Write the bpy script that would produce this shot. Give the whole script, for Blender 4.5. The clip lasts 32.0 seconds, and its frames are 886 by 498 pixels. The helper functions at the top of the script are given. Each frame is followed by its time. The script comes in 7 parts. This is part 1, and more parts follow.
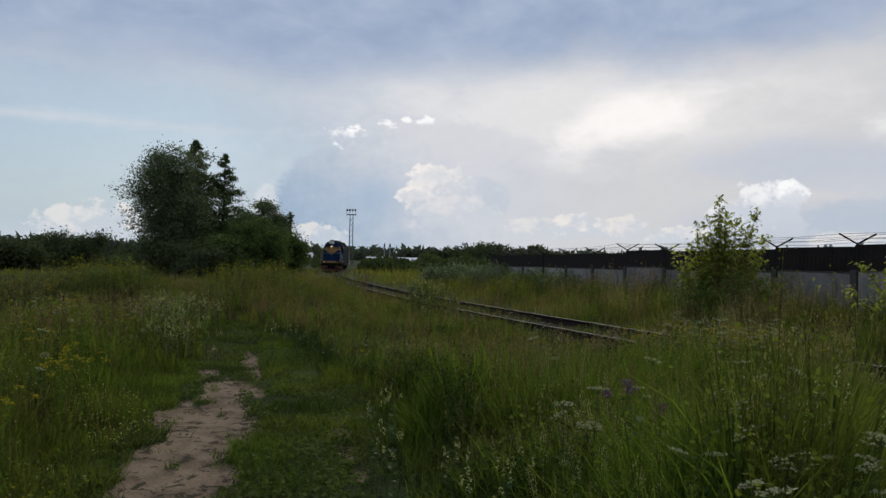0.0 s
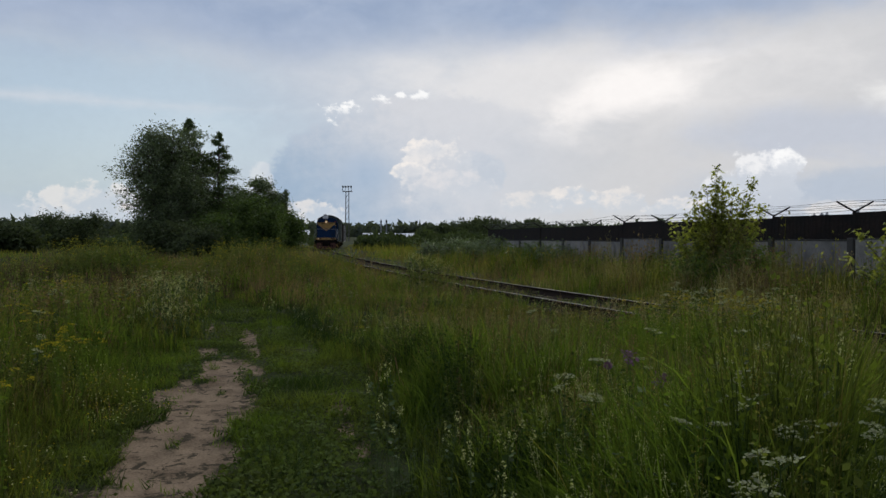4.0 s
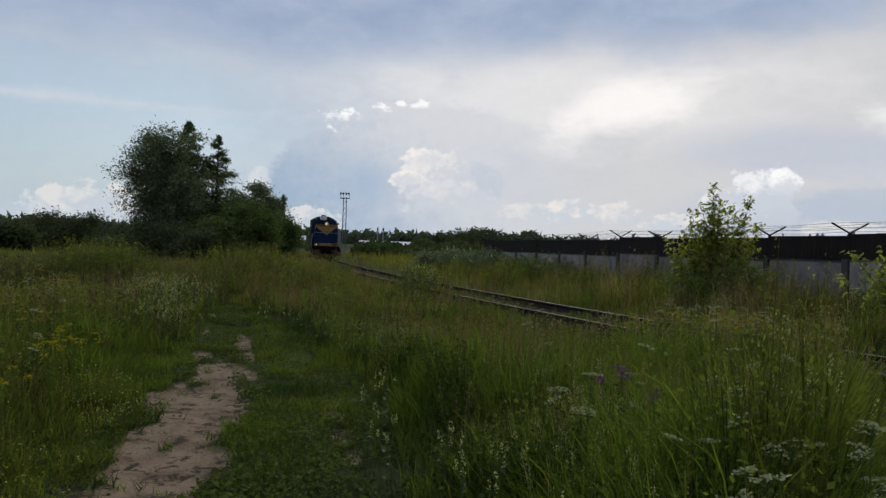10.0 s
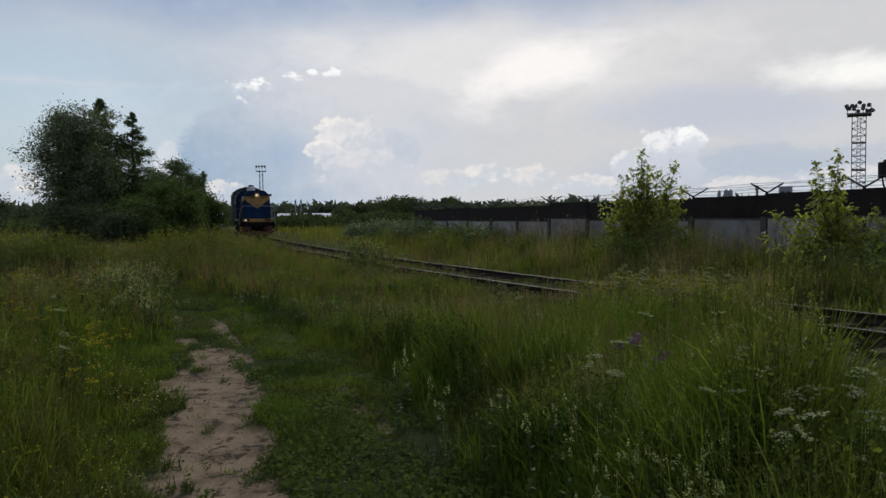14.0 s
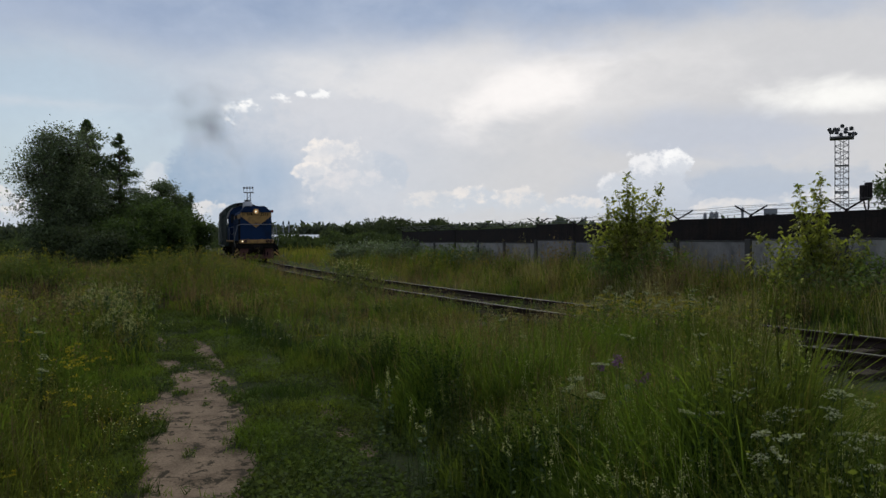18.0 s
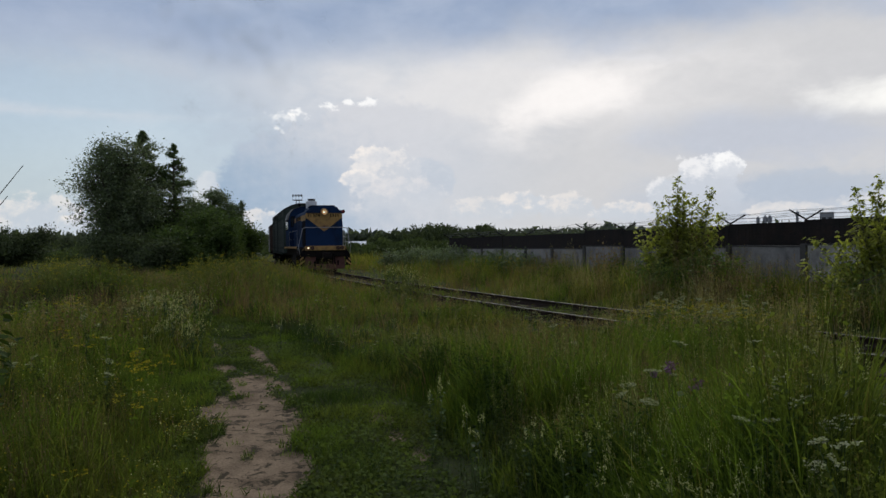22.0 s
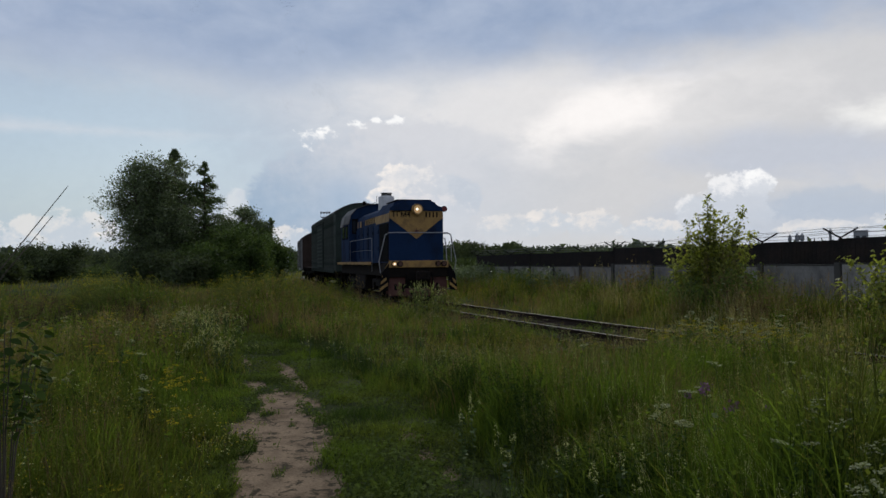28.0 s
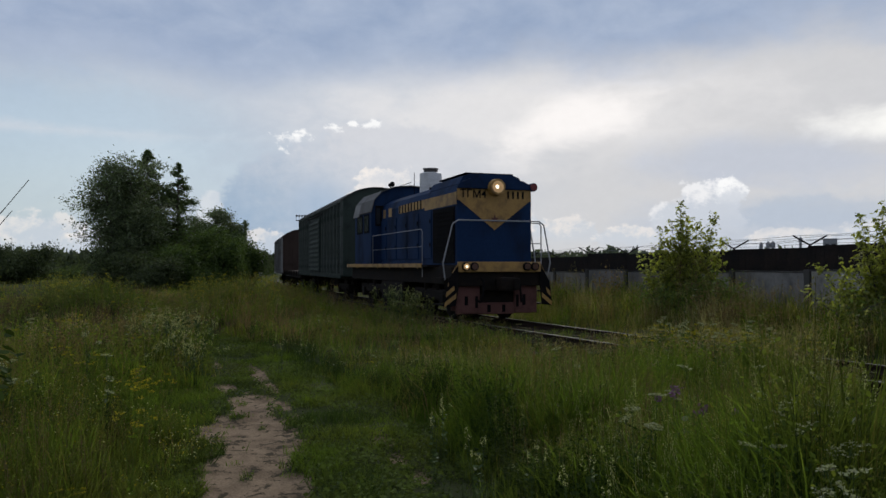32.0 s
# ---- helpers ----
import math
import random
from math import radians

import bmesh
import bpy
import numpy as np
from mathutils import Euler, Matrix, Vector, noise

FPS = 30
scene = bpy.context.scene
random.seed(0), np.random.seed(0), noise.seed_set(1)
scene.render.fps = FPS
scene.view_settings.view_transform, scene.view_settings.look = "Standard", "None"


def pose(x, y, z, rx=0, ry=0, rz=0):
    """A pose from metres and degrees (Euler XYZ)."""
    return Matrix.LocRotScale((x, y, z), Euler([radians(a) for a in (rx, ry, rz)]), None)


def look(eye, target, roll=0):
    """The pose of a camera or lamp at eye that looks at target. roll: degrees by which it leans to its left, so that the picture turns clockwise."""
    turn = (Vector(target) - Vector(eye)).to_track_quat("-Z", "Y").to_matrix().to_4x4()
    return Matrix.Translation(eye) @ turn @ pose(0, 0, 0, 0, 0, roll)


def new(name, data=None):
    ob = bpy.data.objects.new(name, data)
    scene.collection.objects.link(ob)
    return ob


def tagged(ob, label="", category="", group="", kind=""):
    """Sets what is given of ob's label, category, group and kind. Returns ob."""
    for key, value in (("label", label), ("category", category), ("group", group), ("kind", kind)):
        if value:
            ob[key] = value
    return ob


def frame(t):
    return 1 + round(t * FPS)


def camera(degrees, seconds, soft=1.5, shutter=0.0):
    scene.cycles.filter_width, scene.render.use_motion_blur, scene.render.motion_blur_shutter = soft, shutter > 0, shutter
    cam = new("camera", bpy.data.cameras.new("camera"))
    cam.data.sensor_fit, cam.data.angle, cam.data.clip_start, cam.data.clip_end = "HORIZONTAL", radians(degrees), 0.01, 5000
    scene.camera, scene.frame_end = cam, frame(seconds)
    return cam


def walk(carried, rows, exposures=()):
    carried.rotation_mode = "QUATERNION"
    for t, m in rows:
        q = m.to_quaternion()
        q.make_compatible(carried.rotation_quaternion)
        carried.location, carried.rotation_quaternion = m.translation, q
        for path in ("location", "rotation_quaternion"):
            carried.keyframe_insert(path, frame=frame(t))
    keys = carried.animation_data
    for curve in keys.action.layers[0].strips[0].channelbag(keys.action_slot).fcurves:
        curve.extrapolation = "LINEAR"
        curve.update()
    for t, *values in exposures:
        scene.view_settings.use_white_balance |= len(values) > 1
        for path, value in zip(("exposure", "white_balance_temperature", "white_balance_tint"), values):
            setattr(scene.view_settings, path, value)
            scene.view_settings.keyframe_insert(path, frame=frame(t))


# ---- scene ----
cam = camera(59.55, 32.0, soft=1.5)
PATH = [
    (0, (0.180, 0.624, 1.438), (-0.159, 10.617, 1.609), 1.32),
    (0.5, (0.176, 0.644, 1.437), (-0.156, 10.638, 1.486), 0.77),
    (1, (0.172, 0.639, 1.437), (-0.231, 10.631, 1.480), 0.23),
    (1.5, (0.169, 0.642, 1.439), (-0.243, 10.633, 1.578), 0.15),
    (2, (0.171, 0.642, 1.433), (-0.178, 10.636, 1.486), 0.50),
    (2.5, (0.172, 0.640, 1.437), (-0.170, 10.634, 1.463), 0.37),
    (3, (0.169, 0.653, 1.435), (-0.254, 10.642, 1.607), 0.28),
    (3.5, (0.175, 0.674, 1.428), (-0.139, 10.669, 1.360), 0.08),
    (5.5, (0.172, 0.654, 1.437), (-0.166, 10.646, 1.228), 0.85),
    (6, (0.172, 0.642, 1.435), (-0.206, 10.633, 1.233), 0.75),
    (6.5, (0.172, 0.638, 1.436), (-0.226, 10.627, 1.183), 0.91),
    (7, (0.188, 0.622, 1.435), (-0.068, 10.617, 1.265), 0.41),
    (7.5, (0.178, 0.627, 1.434), (0.025, 10.624, 1.248), 0.49),
    (8, (0.174, 0.633, 1.433), (0.006, 10.631, 1.285), 0.93),
    (8.5, (0.179, 0.630, 1.434), (0.011, 10.628, 1.363), 0.79),
    (9, (0.188, 0.631, 1.433), (0.018, 10.629, 1.392), 0.58),
    (9.5, (0.199, 0.628, 1.434), (0.019, 10.626, 1.380), 0.73),
    (10, (0.165, 0.628, 1.438), (-0.080, 10.625, 1.413), 1.96),
    (10.5, (-0.018, 0.535, 1.456), (0.610, 10.512, 1.221), 0.97),
    (11, (-0.082, 0.419, 1.469), (0.341, 10.406, 1.195), 0.93),
    (11.5, (-0.135, 0.284, 1.501), (-0.331, 10.265, 0.914), -0.25),
    (12, (-0.250, 0.205, 1.526), (-0.194, 10.197, 1.115), 0.41),
    (12.5, (-0.480, 0.130, 1.542), (0.230, 10.096, 1.133), -2.28),
    (13, (-0.551, 0.090, 1.571), (-0.126, 10.077, 1.282), -1.92),
    (13.5, (-0.526, 0.088, 1.575), (0.278, 10.049, 1.204), -0.27),
    (15.5, (-0.511, 0.072, 1.575), (0.151, 10.039, 1.103), -1.39),
    (16, (-0.506, 0.072, 1.575), (0.242, 10.035, 1.164), -1.35),
    (16.5, (-0.490, 0.083, 1.574), (0.380, 10.035, 1.130), -1.21),
    (17, (-0.482, 0.077, 1.579), (0.614, 10.012, 1.271), -0.91),
    (17.5, (-0.484, 0.075, 1.580), (0.542, 10.020, 1.354), -0.26),
    (18, (-0.482, 0.071, 1.579), (0.465, 10.025, 1.428), -0.41),
    (18.5, (-0.490, 0.059, 1.576), (0.378, 10.021, 1.461), -0.31),
    (19, (-0.489, 0.086, 1.578), (0.253, 10.057, 1.431), -0.54),
    (19.5, (-0.499, 0.032, 1.581), (0.167, 10.010, 1.506), -0.94),
    (20, (-0.504, 0.030, 1.580), (0.167, 10.007, 1.492), -0.80),
    (20.5, (-0.503, 0.031, 1.581), (0.068, 10.014, 1.451), -0.75),
    (21, (-0.507, 0.027, 1.581), (0.010, 10.012, 1.376), -0.58),
    (21.5, (-0.505, 0.014, 1.589), (-0.087, 10.005, 1.476), -0.54),
    (22, (-0.518, -0.003, 1.588), (-0.173, 9.991, 1.522), -0.71),
    (22.5, (-0.529, -0.001, 1.588), (-0.279, 9.996, 1.510), -0.56),
    (23, (-0.523, 0.008, 1.585), (-0.325, 10.006, 1.556), -0.61),
    (23.5, (-0.526, 0.005, 1.592), (-0.403, 10.004, 1.586), -0.30),
    (24, (-0.524, -0.001, 1.588), (-0.365, 9.997, 1.709), -0.49),
    (24.5, (-0.519, 0.007, 1.590), (-0.356, 10.005, 1.715), -0.81),
    (25, (-0.521, 0.005, 1.590), (-0.378, 10.003, 1.722), -0.74),
    (25.5, (-0.530, 0.004, 1.592), (-0.482, 10.002, 1.772), -0.56),
    (27.5, (-0.528, 0.008, 1.597), (-0.532, 10.007, 1.751), -0.53),
    (28, (-0.550, -0.017, 1.598), (-0.549, 9.982, 1.758), -0.51),
    (28.5, (-0.530, -0.006, 1.601), (-0.534, 9.994, 1.713), -0.45),
    (29, (-0.526, 0.001, 1.600), (-0.452, 10.000, 1.728), -0.49),
    (29.5, (-0.535, -0.005, 1.590), (-0.370, 9.992, 1.780), -0.57),
    (30, (-0.537, 0.001, 1.592), (-0.454, 9.999, 1.773), -0.73),
    (30.5, (-0.538, 0.004, 1.585), (-0.446, 10.003, 1.744), -0.10),
    (31, (-0.550, 0.007, 1.591), (-0.444, 10.004, 1.773), -0.14),
    (31.5, (-0.550, -0.018, 1.592), (-0.409, 9.978, 1.817), -0.42),
    (32, (-0.527, 0.013, 1.579), (-0.213, 10.006, 1.797), -0.03),
]
walk(cam, [(t, look(eye, target, roll)) for t, eye, target, roll in PATH])

# the track: heading of the line along its length, height of the rail head, and the train's front along it
ORIGIN, HEADING = (0.944, 23.413), (0.32585, 0.13472, 0.06775, 0.01436)
RAIL_Z, GRADE = 0.040, 0.00460
RUN = [(0, -90.88), (1, -88.12), (2, -85.4), (3, -82.62), (4, -79.73), (5, -76.71), (6, -73.57), (7, -70.33), (8, -67.02), (9, -63.69), (10, -60.37), (11, -57.09), (12, -53.87), (13, -50.72), (14, -47.66), (15, -44.68), (16, -41.77), (17, -38.93), (18, -36.12), (19, -33.34), (20, -30.57), (21, -27.78), (22, -24.98), (23, -22.15), (24, -19.29), (25, -16.43), (26, -13.56), (27, -10.72), (28, -7.92), (29, -5.2), (30, -2.55), (31, 0.0), (32, 2.49)]


# ---- world and light ----
def lin(r, g, b):
    """Linear colour from 0..255 picture values."""
    return tuple(((c / 255 + 0.055) / 1.055) ** 2.4 if c > 10 else c / 3295 for c in (r, g, b))


class Sock:
    """Arithmetic on node sockets."""

    def __init__(self, tree, out):
        self.tree, self.out = tree, out

    def op(self, kind, other=None, third=None, clamp=False):
        node = self.tree.nodes.new("ShaderNodeMath")
        node.operation, node.use_clamp = kind, clamp
        for n, value in enumerate((self, other, third)):
            if isinstance(value, Sock):
                self.tree.links.new(value.out, node.inputs[n])
            elif value is not None:
                node.inputs[n].default_value = value
        return Sock(self.tree, node.outputs[0])

    def __add__(self, o):
        return self.op("ADD", o)

    def __sub__(self, o):
        return self.op("SUBTRACT", o)

    def __mul__(self, o):
        return self.op("MULTIPLY", o)

    def __truediv__(self, o):
        return self.op("DIVIDE", o)

    def step(self, lo, hi):
        """Smooth rise from 0 at lo to 1 at hi."""
        node = self.tree.nodes.new("ShaderNodeMapRange")
        node.interpolation_type = "SMOOTHSTEP"
        self.tree.links.new(self.out, node.inputs[0])
        node.inputs[1].default_value, node.inputs[2].default_value = lo, hi
        return Sock(self.tree, node.outputs[0])


def blend(tree, factor, a, b, kind="MIX"):
    node = tree.nodes.new("ShaderNodeMix")
    node.data_type, node.blend_type = "RGBA", kind
    for socket, value in ((node.inputs[0], factor), (node.inputs[6], a), (node.inputs[7], b)):
        if isinstance(value, Sock):
            tree.links.new(value.out, socket)
        elif isinstance(value, tuple):
            socket.default_value = (*value, 1) if len(value) == 3 else value
        else:
            socket.default_value = value
    return Sock(tree, node.outputs[2])


def fbm(tree, vector, scale, detail=6, rough=0.55, warp=0.0):
    node = tree.nodes.new("ShaderNodeTexNoise")
    tree.links.new(vector.out, node.inputs["Vector"])
    node.inputs["Scale"].default_value, node.inputs["Detail"].default_value = scale, detail
    node.inputs["Roughness"].default_value, node.inputs["Distortion"].default_value = rough, warp
    return Sock(tree, node.outputs[0])


def make_world():
    world = bpy.data.worlds.new("world")
    scene.world = world
    world.use_nodes = True
    tree = world.node_tree
    tree.nodes.clear()
    coord = tree.nodes.new("ShaderNodeTexCoord")
    split = tree.nodes.new("ShaderNodeSeparateXYZ")
    tree.links.new(coord.outputs["Generated"], split.inputs[0])
    x, y, z = (Sock(tree, split.outputs[n]) for n in range(3))
    az = x.op("ARCTAN2", y) * 57.2958
    el = z.op("ARCSINE") * 57.2958
    join = tree.nodes.new("ShaderNodeCombineXYZ")
    tree.links.new((az * 0.1).out, join.inputs[0])
    tree.links.new((el * 0.2).out, join.inputs[1])
    flat = Sock(tree, join.outputs[0])
    join = tree.nodes.new("ShaderNodeCombineXYZ")
    tree.links.new((az * 0.2).out, join.inputs[0])
    tree.links.new((el * 0.24).out, join.inputs[1])
    even = Sock(tree, join.outputs[0])
    broad = fbm(tree, flat, 0.9, 4, 0.5) - 0.5
    mid = fbm(tree, flat, 2.2, 6, 0.55, 0.3) - 0.5
    puffy = fbm(tree, even, 2.6, 8, 0.6, 0.2) - 0.5
    fine = fbm(tree, even, 7.0, 8, 0.6) - 0.5

    def blob(a, e, ra, re, rough=0.0, noise_in=puffy):  # a may lean with height
        """1 in the middle of a cloud mass, 0 on its outline, less outside."""
        u, v = (az - a) / ra, (el - e) / re
        d = (u * u + v * v).op("SQRT")
        return noise_in * rough + (d * -1.0 + 1.0)

    sky = tree.nodes.new("ShaderNodeTexSky")
    sky.sky_type, sky.sun_disc = "NISHITA", False
    sky.sun_elevation, sky.sun_rotation = radians(24), radians(14)
    sky.air_density, sky.dust_density = 1.0, 2.0
    clear = blend(tree, 1.0, Sock(tree, sky.outputs[0]), (0.082, 0.092, 0.104), "MULTIPLY")
    # pale overcast, whiter low down
    low = blend(tree, (el + mid * 6.0).step(0.0, 9.0), lin(200, 207, 215), lin(192, 201, 214))
    col = blend(tree, (blob(-30, 7.0, 25, 8.0, 0.5, mid).step(0.0, 0.5)) * 0.8, low, lin(178, 197, 213))
    col = blend(tree, (blob(-30, 7.0, 22, 7.0, 0.6, mid).step(0.0, 0.8)) * 0.35, col, clear)
    streak = ((mid * 1.0 + (el - 9.0).op("ABSOLUTE") * -0.55 + 0.35).step(0.0, 0.5)) * (az * -1.0).step(8, 26)
    col = blend(tree, streak * 0.6, col, lin(212, 216, 223))
    col = blend(tree, (az + mid * 10.0).step(-6.0, 14.0) * 0.85, col, lin(212, 211, 212))
    # light behind the cloud
    col = blend(tree, blob(7, 11.3, 24, 5.8, 0.8, mid).step(0.0, 0.8) * 0.8, col, lin(233, 231, 231))
    col = blend(tree, blob((el - 11.0) * 1.1 + 12.0, 10.6, 6.0, 3.6, 1.2, mid).step(0.0, 0.8) * 0.95, col, lin(252, 248, 246))
    # darker grey-blue stretch
    col = blend(tree, blob(24, 7.2, 12, 2.6, 0.9, mid).step(0.0, 0.7) * 0.75, col, lin(192, 199, 213))
    col = blend(tree, blob(33, 9.0, 9.0, 1.7, 1.3, mid).step(0.0, 0.9), col, lin(251, 250, 247))
    # the great cumulus: its shaded flank, its bright knobs, the lit heap in its middle
    mass = blob(-2.0, 2.0, 13.6, 8.4, 0.34) + fine * 0.10
    inside = mass.step(-0.02, 0.07) * (az * -1.0 + mid * 6.0).step(-10.0, 2.0)
    shade = blend(tree, (az + el * 1.1 + puffy * 13.0 + fine * 3.0).step(-11.0, 7.0), lin(158, 179, 202), lin(212, 214, 220))
    col = blend(tree, inside * 0.92, col, shade)

    def heap(under, a, e, ra, re, top, base, amount, rough=0.9, slant=0.25):
        """A cauliflower head, lit on its upper rim, melting away below."""
        m = blob(a, e, ra, re, rough) + fine * 0.55
        lit = (el - e) / re * 0.8 - (az - a) * (slant / ra) + puffy * 3.4 + fine * 2.4
        body = blend(tree, lit.step(-0.1, 0.95), base, top)
        fade = (el + puffy * 1.0).step(e - re * 0.95, e - re * 0.1)
        return blend(tree, m.step(-0.03, 0.17) * fade * amount, under, body)

    white, cream, pearl, slate = lin(252, 252, 252), lin(248, 241, 235), lin(217, 219, 224), lin(188, 199, 213)
    col = blend(tree, blob(-7.2, 4.6, 3.4, 2.6, 1.2).step(0.0, 0.9) * 0.55, col, lin(158, 181, 207))
    for a, e, ra, re in ((-9.1, 9.3, 1.4, 0.55), (-8.4, 9.65, 0.9, 0.40), (-10.0, 8.5, 0.7, 0.40), (-6.4, 10.05, 0.75, 0.36), (-4.9, 10.4, 0.55, 0.32), (-3.4, 10.3, 0.95, 0.50)):
        knob = blob(a, e - 0.15, ra, re * 1.15, 3.0) + fine * 3.4
        col = blend(tree, knob.step(0.05, 0.85) * 0.9 * (el + fine * 1.2).step(e - re * 0.9, e + re * 0.3), col, white)
    col = heap(col, 0.9, 4.6, 2.0, 2.0, lin(200, 208, 219), slate, 0.55)
    col = heap(col, -2.2, 5.0, 3.0, 2.5, lin(246, 240, 235), lin(209, 213, 220), 0.62, 1.8, 0.7)
    col = heap(col, -4.4, 4.8, 1.2, 0.8, cream, pearl, 0.7, 1.8, 0.6)
    col = heap(col, -3.2, 6.5, 1.5, 0.8, cream, pearl, 0.7, 2.0, 0.4)
    col = heap(col, -1.0, 3.4, 3.4, 1.7, lin(226, 224, 226), lin(206, 211, 219), 0.6)
    # grey-blue veil low over the wall, and heaps along the horizon
    col = blend(tree, blob(25.0, 2.6, 15.0, 3.0, 1.0, mid).step(0.0, 0.7) * 0.75, col, lin(189, 198, 212))
    puff = blob(-14.9, 3.4, 1.1, 2.4, 1.6)
    col = blend(tree, puff.step(0.0, 0.3) * 0.55, col, lin(226, 228, 231))
    for a, e, ra, re, amount in ((4.9, 2.4, 2.6, 1.1, 0.5), (7.9, 2.7, 1.9, 1.3, 0.7), (11.0, 2.4, 2.6, 1.2, 0.6), (15.0, 2.0, 2.4, 1.0, 0.7), (-11.3, 1.4, 2.4, 1.3, 0.7), (-20.5, 1.6, 3.4, 1.6, 0.6), (-26.0, 1.6, 4.5, 1.9, 0.6), (26.0, 1.7, 3.0, 0.9, 0.6), (32.0, 2.0, 3.6, 1.2, 0.7)):
        col = heap(col, a, e, ra, re, lin(240, 234, 229), lin(204, 211, 220), amount, 1.2)
    puff = blob(28.0, 3.6, 9.0, 1.3, 1.8)
    col = blend(tree, puff.step(0.0, 0.5) * 0.45, col, lin(174, 188, 206))
    # small cumulus over the wall
    col = heap(col, 18.2, 3.4, 1.5, 1.3, lin(238, 238, 240), lin(206, 212, 221), 0.8)
    col = heap(col, 20.8, 3.9, 2.6, 2.2, lin(244, 244, 246), lin(204, 210, 220), 0.85, 1.5)
    col = heap(col, 22.2, 5.0, 1.1, 1.1, white, lin(216, 220, 227), 0.85, 1.5)
    # dark deck overhead
    deck = (el + broad * 6.0 + mid * 3.0 + az * -0.03).step(11.8, 16.5)
    col = blend(tree, deck, col, blend(tree, (mid * 2.0 + 0.5), lin(148, 166, 195), lin(173, 186, 208)))
    col = blend(tree, (el + mid * 8.0).step(28.0, 60.0), col, lin(176, 184, 198))
    # the rest of the round, a plain grey cloud cover
    col = blend(tree, (az.op("ABSOLUTE")).step(55.0, 100.0), col, blend(tree, (mid * 2.0 + 0.5), lin(146, 158, 180), lin(178, 186, 200)))
    col = blend(tree, 1.0, col, blend(tree, (fine * 1.2 + mid * 0.8 + 0.5), (0.97, 0.97, 0.97), (1.03, 1.03, 1.03)), "MULTIPLY")
    back = tree.nodes.new("ShaderNodeBackground")
    tree.links.new(col.out, back.inputs[0])
    back.inputs[1].default_value = 1.0
    tree.links.new(back.outputs[0], tree.nodes.new("ShaderNodeOutputWorld").inputs[0])


make_world()
sun = new("sun", bpy.data.lights.new("sun", "SUN"))
sun.data.energy, sun.data.angle, sun.data.color = 1.1, radians(14), (1.0, 0.95, 0.88)
sun.matrix_world = look((0, 0, 30), (-12, -50, 0))


# ---- materials ----
def material(name, colour, rough=0.8, metal=0.0, second=None, scale=6.0, bump=0.15, fine=60.0, island=0.0, glow=0.0, thin=0.0, spec=0.4, stretch=(1, 1, 1), amount=0.5, per_object=0.0, edge=0.72, drift=None):
    """A surface with broad stains, fine grain and a little relief. second: the colour of the stains; drift: a colour that takes over in wide patches."""
    mat = bpy.data.materials.new(name)
    mat.use_nodes = True
    tree = mat.node_tree
    shader = tree.nodes["Principled BSDF"]
    coord = tree.nodes.new("ShaderNodeTexCoord")
    place = tree.nodes.new("ShaderNodeMapping")
    place.inputs["Scale"].default_value = stretch
    tree.links.new(coord.outputs["Object"], place.inputs[0])
    spot = Sock(tree, place.outputs[0])
    large, small = fbm(tree, spot, scale, 5, 0.6), fbm(tree, spot, fine, 3, 0.6)
    second = second or tuple(c * 0.7 for c in colour)
    col = blend(tree, (large * 0.75 + small * 0.25).step(0.62 - amount * 0.4, edge), colour, second)
    if drift:
        col = blend(tree, fbm(tree, spot, 0.55, 3, 0.6).step(0.44, 0.66) * 0.85, col, drift)
    col = blend(tree, 1.0, col, blend(tree, small.step(0.3, 0.7), (0.85, 0.85, 0.85), (1.12, 1.12, 1.12)), "MULTIPLY")
    if island or per_object:
        if island:
            source = Sock(tree, tree.nodes.new("ShaderNodeNewGeometry").outputs["Random Per Island"])
        else:
            source = Sock(tree, tree.nodes.new("ShaderNodeObjectInfo").outputs["Random"])
        k = island or per_object
        col = blend(tree, 1.0, col, blend(tree, source, (1 - k, 1 - k, 1 - k), (1 + k, 1 + k, 1 + k * 0.6)), "MULTIPLY")
    tree.links.new(col.out, shader.inputs["Base Color"])
    tree.links.new((large * 0.2 + (rough - 0.1)).out, shader.inputs["Roughness"])
    shader.inputs["Metallic"].default_value = metal
    shader.inputs["Specular IOR Level"].default_value = spec
    if bump:
        node = tree.nodes.new("ShaderNodeBump")
        node.inputs["Strength"].default_value, node.inputs["Distance"].default_value = bump, 0.02
        tree.links.new((large + small * 0.4).out, node.inputs["Height"])
        tree.links.new(node.outputs[0], shader.inputs["Normal"])
    if glow:
        shader.inputs["Emission Color"].default_value = (*colour, 1)
        shader.inputs["Emission Strength"].default_value = glow
    if thin:
        leaf = tree.nodes.new("ShaderNodeBsdfTranslucent")
        tree.links.new(blend(tree, 1.0, col, (1.25, 1.3, 0.6), "MULTIPLY").out, leaf.inputs[0])
        mix = tree.nodes.new("ShaderNodeMixShader")
        mix.inputs[0].default_value = thin
        tree.links.new(shader.outputs[0], mix.inputs[1])
        tree.links.new(leaf.outputs[0], mix.inputs[2])
        tree.links.new(mix.outputs[0], tree.nodes["Material Output"].inputs[0])
    return mat


